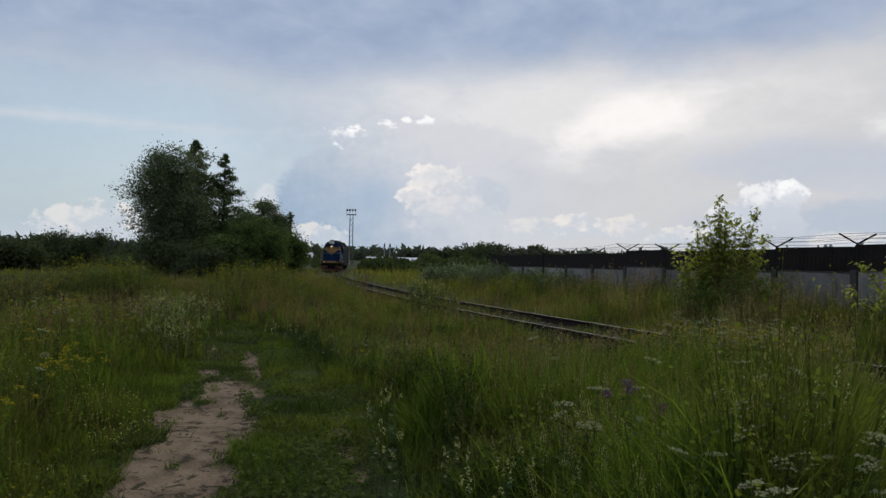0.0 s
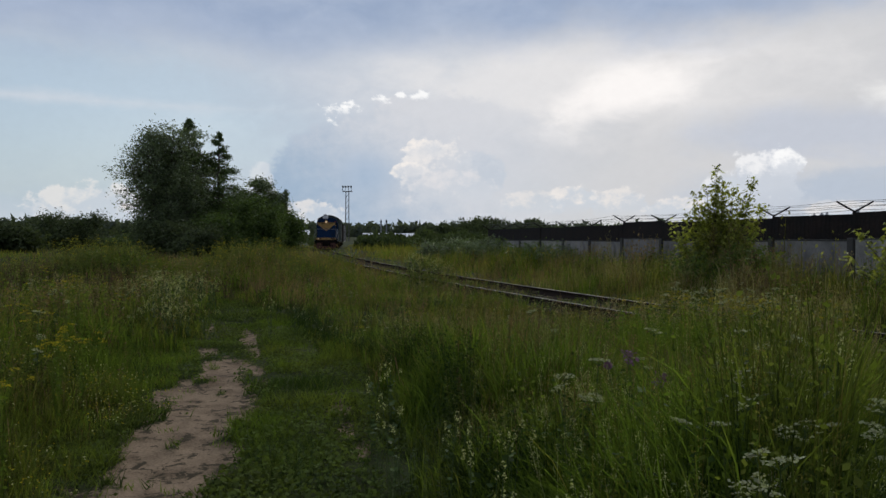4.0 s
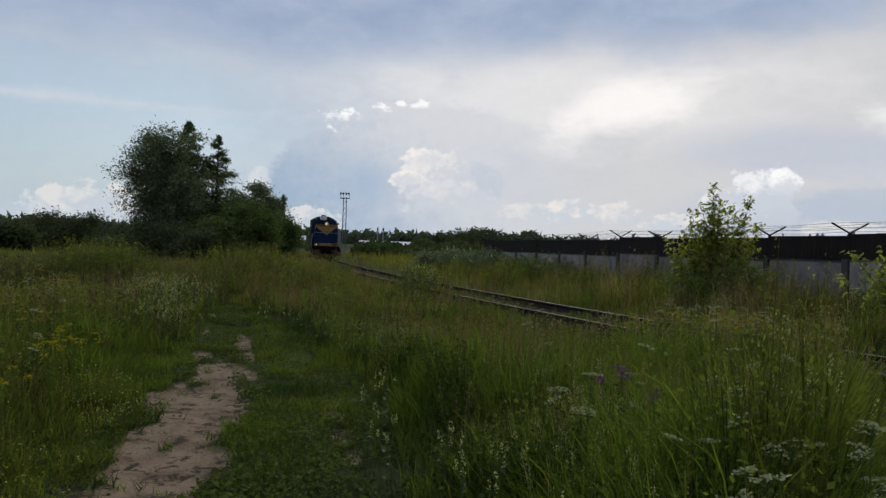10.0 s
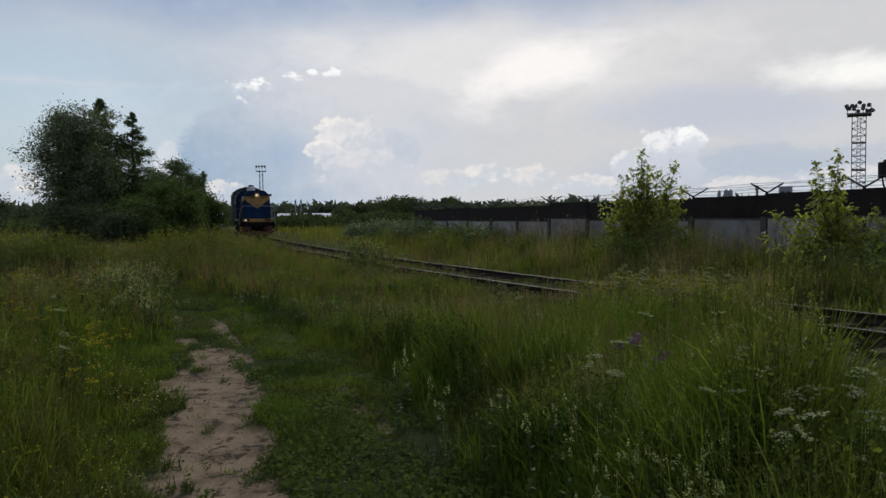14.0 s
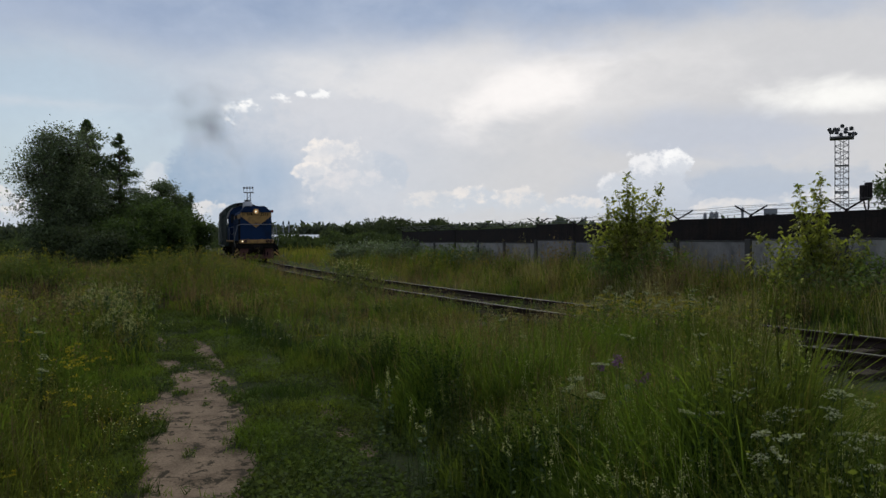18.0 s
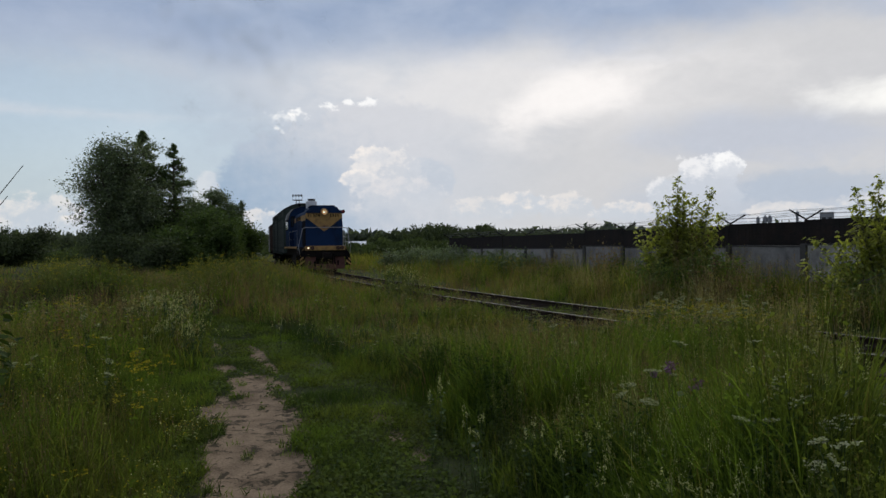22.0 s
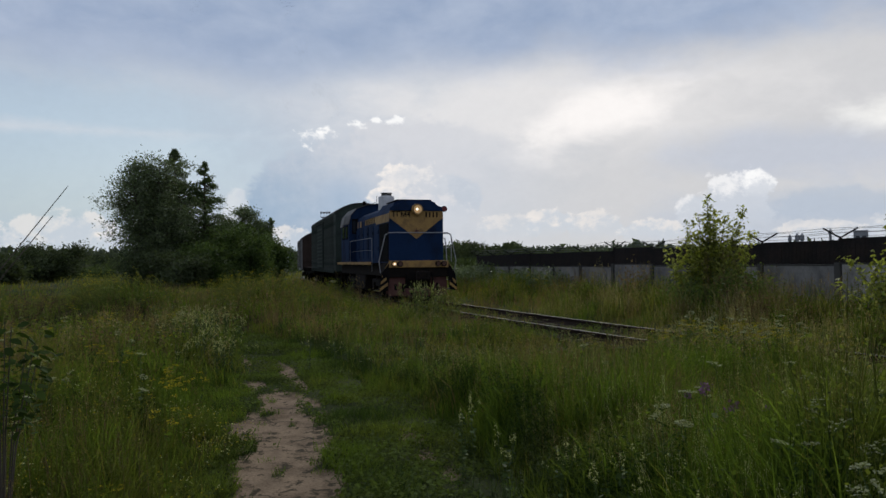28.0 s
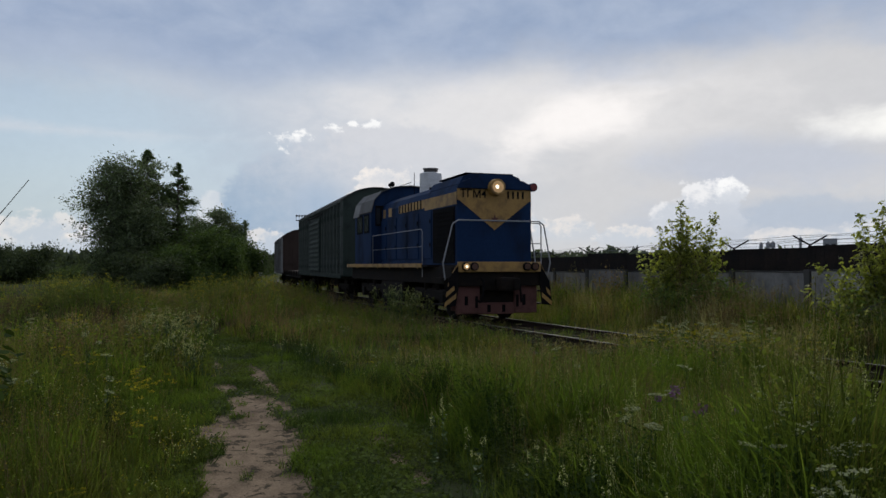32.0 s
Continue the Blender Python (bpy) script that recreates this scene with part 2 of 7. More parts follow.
M = dict(
    green=material("green", (0.116, 0.168, 0.032), 0.6, second=(0.069, 0.108, 0.021), scale=0.9, bump=0, fine=9, island=0.35, thin=0.5, spec=0.02, drift=(0.143, 0.159, 0.040)),
    # dark green of low plants; also stands in for shade between grass tufts
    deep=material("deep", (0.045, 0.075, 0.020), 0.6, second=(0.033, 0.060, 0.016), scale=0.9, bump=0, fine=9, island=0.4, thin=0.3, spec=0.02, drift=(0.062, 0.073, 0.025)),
    turf=material("turf", (0.101, 0.134, 0.037), 0.7, second=(0.062, 0.090, 0.025), scale=1.4, bump=0, fine=12, island=0.4, thin=0.3, spec=0.02, drift=(0.084, 0.101, 0.035)),
    olive=material("olive", (0.187, 0.185, 0.048), 0.65, second=(0.130, 0.143, 0.035), scale=0.8, bump=0, fine=9, island=0.4, thin=0.5, spec=0.02, drift=(0.182, 0.154, 0.057)),
    fresh=material("fresh", (0.162, 0.221, 0.045), 0.6, second=(0.113, 0.162, 0.032), scale=0.9, bump=0, fine=9, island=0.3, thin=0.55, spec=0.02),
    pale_herb=material("pale_herb", (0.144, 0.171, 0.065), 0.65, second=(0.095, 0.122, 0.041), scale=0.8, bump=0, fine=9, island=0.35, thin=0.5, spec=0.02, drift=(0.158, 0.162, 0.052)),
    russet=material("russet", (0.205, 0.135, 0.085), 0.75, second=(0.150, 0.112, 0.060), scale=0.6, bump=0, fine=9, island=0.4, thin=0.45, spec=0.05, drift=(0.165, 0.120, 0.085)),
    dock=material("dock", (0.098, 0.068, 0.056), 0.8, second=(0.070, 0.058, 0.042), scale=0.6, bump=0, fine=9, island=0.4, thin=0.4, spec=0.02, drift=(0.080, 0.068, 0.050)),
    bent_head=material("bent_head", (0.300, 0.235, 0.165), 0.8, second=(0.215, 0.185, 0.115), scale=0.6, bump=0, fine=9, island=0.35, thin=0.5, spec=0.02),
    straw=material("straw", (0.30, 0.26, 0.14), 0.75, second=(0.21, 0.19, 0.09), scale=0.6, bump=0, fine=9, island=0.3, thin=0.45, spec=0.2),
    white_flower=material("white_flower", (0.38, 0.39, 0.27), 0.8, second=(0.26, 0.29, 0.16), scale=30, bump=0, island=0.3, thin=0.3, spec=0.02),
    cream_flower=material("cream_flower", (0.50, 0.50, 0.26), 0.9, second=(0.36, 0.38, 0.17), scale=30, bump=0, island=0.3, thin=0.3, spec=0.02),
    pale_head=material("pale_head", (0.30, 0.30, 0.13), 0.9, second=(0.20, 0.22, 0.09), scale=30, bump=0, island=0.3, thin=0.4, spec=0.02),
    yellow_flower=material("yellow_flower", (0.40, 0.33, 0.03), 0.8, second=(0.28, 0.25, 0.03), scale=30, bump=0, island=0.2, thin=0.3, spec=0.02),
    purple_flower=material("purple_flower", (0.20, 0.11, 0.19), 0.8, second=(0.13, 0.08, 0.13), scale=30, bump=0, island=0.2, thin=0.2, spec=0.1),
    bark=material("bark", (0.075, 0.062, 0.048), 0.95, second=(0.04, 0.034, 0.028), scale=8, bump=0.8, fine=40, stretch=(1, 1, 0.25)),
    leaf_willow=material("leaf_willow", (0.130, 0.166, 0.096), 0.5, second=(0.075, 0.101, 0.057), scale=0.7, bump=0, fine=6, island=0.45, thin=0.3, spec=0.25),
    leaf_alder=material("leaf_alder", (0.072, 0.092, 0.050), 0.6, second=(0.046, 0.061, 0.035), scale=0.6, bump=0, fine=6, island=0.4, thin=0.3, spec=0.1),
    leaf_birch=material("leaf_birch", (0.082, 0.118, 0.053), 0.55, second=(0.053, 0.079, 0.037), scale=0.6, bump=0, fine=6, island=0.4, thin=0.35, spec=0.1),
    leaf_bush=material("leaf_bush", (0.074, 0.110, 0.039), 0.6, second=(0.039, 0.063, 0.025), scale=0.45, bump=0, fine=6, island=0.4, thin=0.4, spec=0.1),
    leaf_elder=material("leaf_elder", (0.130, 0.180, 0.060), 0.55, second=(0.080, 0.120, 0.040), scale=1.0, bump=0, fine=8, island=0.4, thin=0.5, spec=0.1),
    leaf_maple=material("leaf_maple", (0.330, 0.345, 0.100), 0.5, second=(0.190, 0.225, 0.066), scale=1.6, bump=0, fine=8, island=0.5, thin=0.62, spec=0.2),
    # distance haze is mixed into this base colour, paler than near foliage
    needle=material("needle", (0.075, 0.094, 0.060), 0.8, second=(0.054, 0.070, 0.046), scale=0.05, bump=0, fine=2, island=0.3, thin=0.45, spec=0.05),
    leaf_far=material("leaf_far", (0.070, 0.093, 0.045), 0.7, second=(0.048, 0.067, 0.032), scale=0.08, bump=0, fine=2, island=0.25, thin=0.45, spec=0.05),
    # ridge wood: aerial haze put into the base colour, lighter and greyer
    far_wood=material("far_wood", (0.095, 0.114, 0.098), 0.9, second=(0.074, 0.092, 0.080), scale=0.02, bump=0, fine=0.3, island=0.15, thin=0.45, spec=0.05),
    concrete=material("concrete", (0.285, 0.275, 0.270), 0.95, second=(0.105, 0.100, 0.102), scale=1.5, bump=0.4, fine=14, stretch=(1, 1, 0.7), amount=0.50, per_object=0.25, edge=0.66),
    stained=material("stained", (0.070, 0.068, 0.066), 0.9, second=(0.035, 0.033, 0.032), scale=2.5, bump=0.4, fine=40, stretch=(1, 1, 0.3), amount=0.8, per_object=0.2),
    iron_black=material("iron_black", (0.012, 0.010, 0.010), 0.7, 0.1, second=(0.030, 0.020, 0.016), scale=1.5, bump=0.2, fine=30, spec=0.2),
    rail_steel=material("rail_steel", (0.034, 0.024, 0.019), 0.95, 0.0, second=(0.024, 0.017, 0.014), scale=6, bump=0.3, fine=60, spec=0.1),
    rail_head=material("rail_head", (0.170, 0.165, 0.120), 0.70, 0.15, second=(0.075, 0.066, 0.046), scale=2.2, bump=0.08, fine=60, spec=0.22, amount=0.5),
    sleeper=material("sleeper", (0.055, 0.043, 0.034), 0.95, second=(0.03, 0.025, 0.02), scale=5, bump=0.6, fine=40, stretch=(1, 0.2, 1), per_object=0.25, spec=0.04),
    ballast=material("ballast", (0.052, 0.046, 0.038), 0.95, second=(0.030, 0.028, 0.022), scale=3, bump=0.5, fine=30, island=0.3, spec=0.04),
    blue=material("blue", (0.011, 0.029, 0.078), 0.7, second=(0.010, 0.017, 0.038), scale=1.1, bump=0.06, fine=30, amount=0.42, spec=0.06, edge=0.62, stretch=(1, 1, 0.6)),
    yellow=material("yellow", (0.36, 0.21, 0.060), 0.6, second=(0.20, 0.115, 0.042), scale=2.4, bump=0.06, fine=30, amount=0.42, edge=0.62),
    black=material("black", (0.007, 0.007, 0.008), 0.85, second=(0.016, 0.013, 0.012), scale=3, bump=0.15, fine=40, spec=0.04),
    under=material("under", (0.012, 0.010, 0.009), 0.85, second=(0.026, 0.018, 0.013), scale=4, bump=0.3, fine=40, spec=0.1),
    rust=material("rust", (0.125, 0.060, 0.052), 0.85, second=(0.070, 0.034, 0.030), scale=3, bump=0.4, fine=40, spec=0.1),
    white_paint=material("white_paint", (0.62, 0.62, 0.63), 0.5, second=(0.40, 0.39, 0.38), scale=3, bump=0.1, fine=50, amount=0.4),
    rail_paint=material("rail_paint", (0.26, 0.27, 0.29), 0.5, second=(0.22, 0.20, 0.19), scale=9, bump=0.1),
    glass=material("glass", (0.02, 0.024, 0.03), 0.12, second=(0.03, 0.034, 0.04), scale=2, bump=0, spec=0.6),
    lamp_glass=material("lamp_glass", (1.0, 0.60, 0.26), 0.2, glow=0.10, bump=0),
    lamp_core=material("lamp_core", (1.0, 0.90, 0.68), 0.2, glow=1.6, bump=0),
    lamp_dead=material("lamp_dead", (0.10, 0.05, 0.035), 0.25, bump=0),
    red_lens=material("red_lens", (0.16, 0.015, 0.012), 0.3, bump=0),
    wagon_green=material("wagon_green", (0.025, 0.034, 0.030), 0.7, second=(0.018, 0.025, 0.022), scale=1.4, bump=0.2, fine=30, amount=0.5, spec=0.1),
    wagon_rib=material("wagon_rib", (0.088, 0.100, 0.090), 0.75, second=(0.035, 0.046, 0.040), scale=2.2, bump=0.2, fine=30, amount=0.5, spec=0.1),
    # paler copy of wagon_green; light on the end walls is in the colour
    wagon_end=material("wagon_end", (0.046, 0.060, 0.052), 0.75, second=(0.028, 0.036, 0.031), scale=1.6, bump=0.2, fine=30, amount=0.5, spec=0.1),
    wagon_brown=material("wagon_brown", (0.050, 0.034, 0.028), 0.8, second=(0.028, 0.020, 0.017), scale=1.4, bump=0.2, fine=30, spec=0.1),
    wagon_grey=material("wagon_grey", (0.20, 0.195, 0.19), 0.75, second=(0.12, 0.105, 0.095), scale=1.2, bump=0.2, fine=30, amount=0.5),
    roof_grey=material("roof_grey", (0.085, 0.082, 0.078), 0.7, second=(0.05, 0.04, 0.036), scale=1.5, bump=0.2, fine=30),
    steel=material("steel", (0.14, 0.14, 0.145), 0.6, 0.4, second=(0.10, 0.085, 0.075), scale=3, bump=0.1),
    far_roof=material("far_roof", (0.70, 0.71, 0.73), 0.7, second=(0.6, 0.6, 0.62), scale=0.1, bump=0),
    far_wall=material("far_wall", (0.26, 0.27, 0.29), 0.9, second=(0.2, 0.2, 0.22), scale=0.1, bump=0),
    soot=material("soot", (0.035, 0.035, 0.038), 0.95, scale=2, bump=0, spec=0.05),
    stem=material("stem", (0.060, 0.095, 0.024), 0.7, second=(0.045, 0.070, 0.018), scale=6, bump=0, island=0.25, spec=0.2),
    twig=material("twig", (0.10, 0.085, 0.065), 0.9, second=(0.06, 0.05, 0.04), scale=8, bump=0.2),
)


# ---- mesh helpers ----
def box(bm, x0, x1, y0, y1, z0, z1, bevel=0.0):
    made = bmesh.ops.create_cube(bm, size=1.0, matrix=Matrix.Translation(((x0 + x1) / 2, (y0 + y1) / 2, (z0 + z1) / 2)) @ Matrix.Diagonal((abs(x1 - x0), abs(y1 - y0), abs(z1 - z0), 1)))
    if bevel:
        edges = {e for v in made["verts"] for e in v.link_edges}
        bmesh.ops.bevel(bm, geom=list(edges), offset=bevel, segments=2, affect="EDGES", profile=0.6)


def rod(bm, a, b, r0, r1=None, sides=8):
    """A round bar from a to b."""
    a, b = Vector(a), Vector(b)
    turn = (b - a).to_track_quat("Z", "Y").to_matrix().to_4x4()
    bmesh.ops.create_cone(bm, cap_ends=True, segments=sides, radius1=r0, radius2=r0 if r1 is None else r1, depth=(b - a).length, matrix=Matrix.Translation((a + b) / 2) @ turn)


def bent(bm, points, radius, sides=8):
    """A bar that follows points."""
    for a, b in zip(points, points[1:]):
        rod(bm, a, b, radius, sides=sides)
    for p in points[1:-1]:
        bmesh.ops.create_icosphere(bm, subdivisions=1, radius=radius * 1.04, matrix=Matrix.Translation(p))


def prism(bm, outline, y0, y1):
    """A solid whose outline (x, z) runs from y0 to y1."""
    rings = [[bm.verts.new((x, y, z)) for x, z in outline] for y in (y0, y1)]
    n = len(outline)
    for i in range(n):
        bm.faces.new((rings[0][i], rings[0][(i + 1) % n], rings[1][(i + 1) % n], rings[1][i]))
    bm.faces.new(rings[0][::-1])
    bm.faces.new(rings[1])
    bmesh.ops.recalc_face_normals(bm, faces=bm.faces)


def plate(bm, outline, z_of, thick):
    """A flat plate from an outline of points, thickened along its normal."""
    verts = [bm.verts.new(p) for p in outline]
    face = bm.faces.new(verts)
    made = bmesh.ops.extrude_face_region(bm, geom=[face])
    bmesh.ops.translate(bm, verts=[v for v in made["geom"] if isinstance(v, bmesh.types.BMVert)], vec=Vector(z_of) * thick)
    bmesh.ops.recalc_face_normals(bm, faces=bm.faces)


def part(name, bm, mat, parent=None, label="", smooth=False):
    """Links a bmesh as one mesh object under a thing or a part."""
    mesh = bpy.data.meshes.new(name)
    bm.to_mesh(mesh)
    bm.free()
    if smooth:
        mesh.shade_smooth()
        mesh.set_sharp_from_angle(angle=radians(40))
    mesh.materials.append(M[mat] if isinstance(mat, str) else mat)
    ob = new(name, mesh)
    if parent:
        ob.parent = parent
    return tagged(ob, label)


def share(name, mesh, parent, m=None, label=""):
    """Another piece on the same mesh."""
    ob = new(name, mesh)
    ob.parent = parent
    if m is not None:
        ob.matrix_basis = m
    return tagged(ob, label)


def thing(name, m, label, category, group="", kind=""):
    ob = new(name)
    ob.matrix_basis = m
    return tagged(ob, label, category, group, kind)


def soup(name, verts, faces_tri, mat, parent=None):
    """A mesh from arrays of points and triangles."""
    mesh = bpy.data.meshes.new(name)
    verts, faces_tri = np.asarray(verts, np.float32).reshape(-1, 3), np.asarray(faces_tri, np.int32).reshape(-1, 3)
    mesh.vertices.add(len(verts))
    mesh.vertices.foreach_set("co", verts.ravel())
    mesh.loops.add(faces_tri.size)
    mesh.loops.foreach_set("vertex_index", faces_tri.ravel())
    mesh.polygons.add(len(faces_tri))
    mesh.polygons.foreach_set("loop_start", np.arange(0, faces_tri.size, 3, dtype=np.int32))
    mesh.polygons.foreach_set("loop_total", np.full(len(faces_tri), 3, np.int32))
    mesh.update(calc_edges=True)
    mesh.materials.append(M[mat] if isinstance(mat, str) else mat)
    ob = new(name, mesh)
    if parent:
        ob.parent = parent
    return ob


def value_noise(x, y, cell, seed):
    """Smooth random heights in 0..1 over the plane."""
    x, y = np.asarray(x, float) / cell, np.asarray(y, float) / cell
    i, j = np.floor(x), np.floor(y)
    u, v = x - i, y - j
    u, v = u * u * (3 - 2 * u), v * v * (3 - 2 * v)

    def h(a, b):
        s = np.sin(a * 127.1 + b * 311.7 + seed * 74.7) * 43758.5453
        return s - np.floor(s)

    return (h(i, j) * (1 - u) + h(i + 1, j) * u) * (1 - v) + (h(i, j + 1) * (1 - u) + h(i + 1, j + 1) * u) * v


# ---- track and ground ----
LINE_S = np.arange(-240, 80.01, 0.5)


def track_line():
    c = np.clip(LINE_S, -92, 24) / 30
    th = sum(a * c**k for k, a in enumerate(HEADING))
    way = np.stack([np.sin(th), -np.cos(th)], 1)
    steps = (way[1:] + way[:-1]) / 2 * 0.5
    points = np.concatenate([[[0, 0]], np.cumsum(steps, 0)])
    return points - points[np.searchsorted(LINE_S, 0)] + np.array(ORIGIN), th


LINE, LINE_TH = track_line()


def on_track(s):
    """Place of the rail-head height on the line's middle, and the heading there."""
    return np.interp(s, LINE_S, LINE[:, 0]), np.interp(s, LINE_S, LINE[:, 1]), RAIL_Z + GRADE * float(np.clip(s, -120, 40)), np.interp(s, LINE_S, LINE_TH)


def near_track(x, y):
    """Distance from the line's middle, signed (positive on the wall's side), and the length along it."""
    x, y = np.asarray(x, float), np.asarray(y, float)
    th0 = np.interp(y, LINE[::-1, 1], LINE_TH[::-1])
    off = (x - np.interp(y, LINE[::-1, 1], LINE[::-1, 0])) * np.cos(th0)
    return off, np.interp(y, LINE[::-1, 1], LINE_S[::-1])


def ground(x, y):
    x, y = np.asarray(x, float), np.asarray(y, float)
    base = -0.0042 * np.clip(y - 8, 0, 130) - 0.0
    base = base + 0.10 * (value_noise(x, y, 3.1, 1) - 0.5) * np.clip(np.abs(x + 1.5) / 3, 0.15, 1) + 0.05 * (value_noise(x, y, 0.9, 2) - 0.5)
    base = base + 0.76 * np.exp(-(((x + 9.2) / 1.6) ** 2) - ((y - 20.5) / 3.0) ** 2) + 0.74 * np.exp(-(((x + 6.1) / 1.5) ** 2) - ((y - 24) / 4.0) ** 2)
    off, s = near_track(x, y)
    bed = RAIL_Z + GRADE * np.clip(s, -120, 40) - 0.24
    k = np.clip((2.6 - np.abs(off)) / 1.2, 0, 1)
    k = k * k * (3 - 2 * k) * ((y > -30) & (y < 200))
    return base * (1 - k) + bed * k


# the trodden way: middle line as x over y, and half width of bare soil
def way_x(y):
    return np.interp(y, [0, 4, 5.3, 6.5, 7.2, 8.8, 10.5, 12.4, 15, 19, 26, 40], [-1.2, -1.45, -1.66, -1.92, -2.00, -2.31, -2.88, -3.45, -4.3, -5.5, -8.0, -13])


def bare(x, y):
    """How bare the ground is, 0 to 1."""
    x, y = np.asarray(x, float), np.asarray(y, float)
    mid = way_x(y) + 0.22 * (value_noise(y, y * 0, 1.3, 46) - 0.5)
    half = np.interp(y, [3, 4.5, 5.3, 6.6, 7.2, 8.2, 8.8, 9.4, 10.4, 11.4], [0.33, 0.33, 0.36, 0.42, 0.42, 0.38, 0.32, 0.20, 0.10, -0.12])
    half = half + 0.34 * (value_noise(x, y, 0.55, 5) - 0.5) + 0.20 * (value_noise(x, y, 0.17, 6) - 0.5) + 0.10 * (value_noise(x, y, 0.06, 7) - 0.5)
    main = np.clip((half - np.abs(x - mid)) / 0.26 + 0.5, 0, 1)
    # grass islands in the worn middle
    isle = np.clip((value_noise(x * 1.6, y, 0.22, 47) - 0.80) * 6, 0, 1) + 0.8 * np.exp(-(((x - mid + 0.02) / 0.10) ** 2)) * np.clip((value_noise(x, y, 0.42, 48) - 0.62) * 5, 0, 1)
    main = main * (1 - 0.9 * np.clip(isle, 0, 1))
    # two broken ruts go on, then only scraps
    rut = np.interp(y, [8.6, 9.3, 10.6, 11.6, 13.0, 14.5], [0.05, 0.15, 0.15, 0.12, 0.07, -0.1]) * (0.3 + 1.2 * value_noise(x, y, 0.4, 18))
    rut = np.clip((rut - np.abs(np.abs(x - way_x(y) - 0.02) - 0.27)) / 0.16 + 0.5, 0, 1) * (y > 8.6) * np.clip(value_noise(x, y, 0.45, 19) * 2.8 - 0.65, 0, 0.80)
    main = np.maximum(main, rut)
    # a second worn strip beside the tall grass
    side = np.interp(y, [5.2, 5.9, 6.7, 7.7, 8.2], [-0.36, -0.55, -0.76, -1.02, -1.18])
    two = np.clip((np.interp(y, [5.0, 5.8, 6.8, 7.8, 8.3], [-0.1, 0.13, 0.15, 0.11, -0.1]) - np.abs(x - side) + 0.16 * (value_noise(x, y, 0.18, 49) - 0.5)) / 0.2 + 0.5, 0, 1) * np.clip((value_noise(x * 1.4, y, 0.24, 8) - 0.30) * 3.0, 0, 0.58)
    return np.clip(main + two, 0, 1)


def soil_material():
    """Dark humus with bare trodden soil where the way is worn."""
    mat = bpy.data.materials.new("soil_and_dirt")
    mat.use_nodes = True
    tree = mat.node_tree
    shader = tree.nodes["Principled BSDF"]
    spot = Sock(tree, tree.nodes.new("ShaderNodeTexCoord").outputs["Object"])
    large, small, grit = fbm(tree, spot, 1.3, 5, 0.6), fbm(tree, spot, 9.0, 6, 0.65, 0.4), fbm(tree, spot, 60.0, 3, 0.6)
    node = tree.nodes.new("ShaderNodeAttribute")
    node.attribute_name = "worn"
    worn = Sock(tree, node.outputs["Fac"])
    earth = blend(tree, large.step(0.35, 0.65), (0.050, 0.058, 0.022), (0.032, 0.040, 0.015))
    sand = blend(tree, fbm(tree, spot, 3.2, 5, 0.6).step(0.40, 0.66), (0.240, 0.174, 0.114), (0.145, 0.104, 0.067))
    sand = blend(tree, large.step(0.55, 0.7) * 0.6, sand, (0.09, 0.066, 0.048))
    # shade of small footprints, put into the sand colour as dark spots
    pit_shade = fbm(tree, spot, 7.0, 4, 0.7, 0.5)
    sand = blend(tree, pit_shade.step(0.53, 0.61) * 0.9, sand, (0.045, 0.038, 0.024))
    sand = blend(tree, 1.0, sand, blend(tree, grit.step(0.3, 0.7), (0.78, 0.78, 0.78), (1.2, 1.2, 1.2)), "MULTIPLY")
    tree.links.new(blend(tree, (worn + (small - 0.5) * 1.5 + (grit - 0.5) * 0.8).step(0.34, 0.66), earth, sand).out, shader.inputs["Base Color"])
    shader.inputs["Roughness"].default_value = 0.95
    shader.inputs["Specular IOR Level"].default_value = 0.04
    bump = tree.nodes.new("ShaderNodeBump")
    bump.inputs["Strength"].default_value, bump.inputs["Distance"].default_value = 0.5, 0.02
    tree.links.new((small * 0.5 + grit * 0.4).out, bump.inputs["Height"])
    tree.links.new(bump.outputs[0], shader.inputs["Normal"])
    return mat


def make_ground():
    fine_x = np.concatenate([np.arange(-14, -4.5, 0.16), np.arange(-4.5, -0.2, 0.05), np.arange(-0.2, 14.01, 0.16)])
    xs = np.concatenate([[-3500, -1200, -500, -250, -140, -90, -60, -42, -30, -22, -17], fine_x, [17, 22, 30, 42, 60, 90, 140, 250, 500, 1200, 3500]])
    ys = np.concatenate([[-2500, -800, -250, -100, -50, -25, -12, -6, -3, -1.0], np.arange(0, 3, 0.16), np.arange(3, 13, 0.07), np.arange(13, 26, 0.16), np.arange(26, 60, 1.0), [62, 66, 72, 80, 90, 105, 125, 150, 200, 300, 500, 900, 1800, 4500]])
    gx, gy = np.meshgrid(xs, ys)
    gz = ground(gx, gy)
    worn = bare(gx, gy)
    gz = gz - 0.035 * worn + 0.022 * worn * (value_noise(gx, gy, 0.22, 9) - 0.5) + np.clip(gy - 300, 0, 900) * 0.004
    n, m = gx.shape
    idx = np.arange(n * m).reshape(n, m)
    a, b, c, d = idx[:-1, :-1].ravel(), idx[:-1, 1:].ravel(), idx[1:, 1:].ravel(), idx[1:, :-1].ravel()
    tris = np.concatenate([np.stack([a, b, c], 1), np.stack([a, c, d], 1)])
    ob = soup("ground", np.stack([gx.ravel(), gy.ravel(), gz.ravel()], 1), tris, soil_material())
    layer = ob.data.attributes.new("worn", "FLOAT", "POINT")
    layer.data.foreach_set("value", worn.ravel().astype(np.float32))
    ob.data.shade_smooth()
    tagged(ob, "meadow ground with a trodden dirt path", "ground", kind="structure")


make_ground()


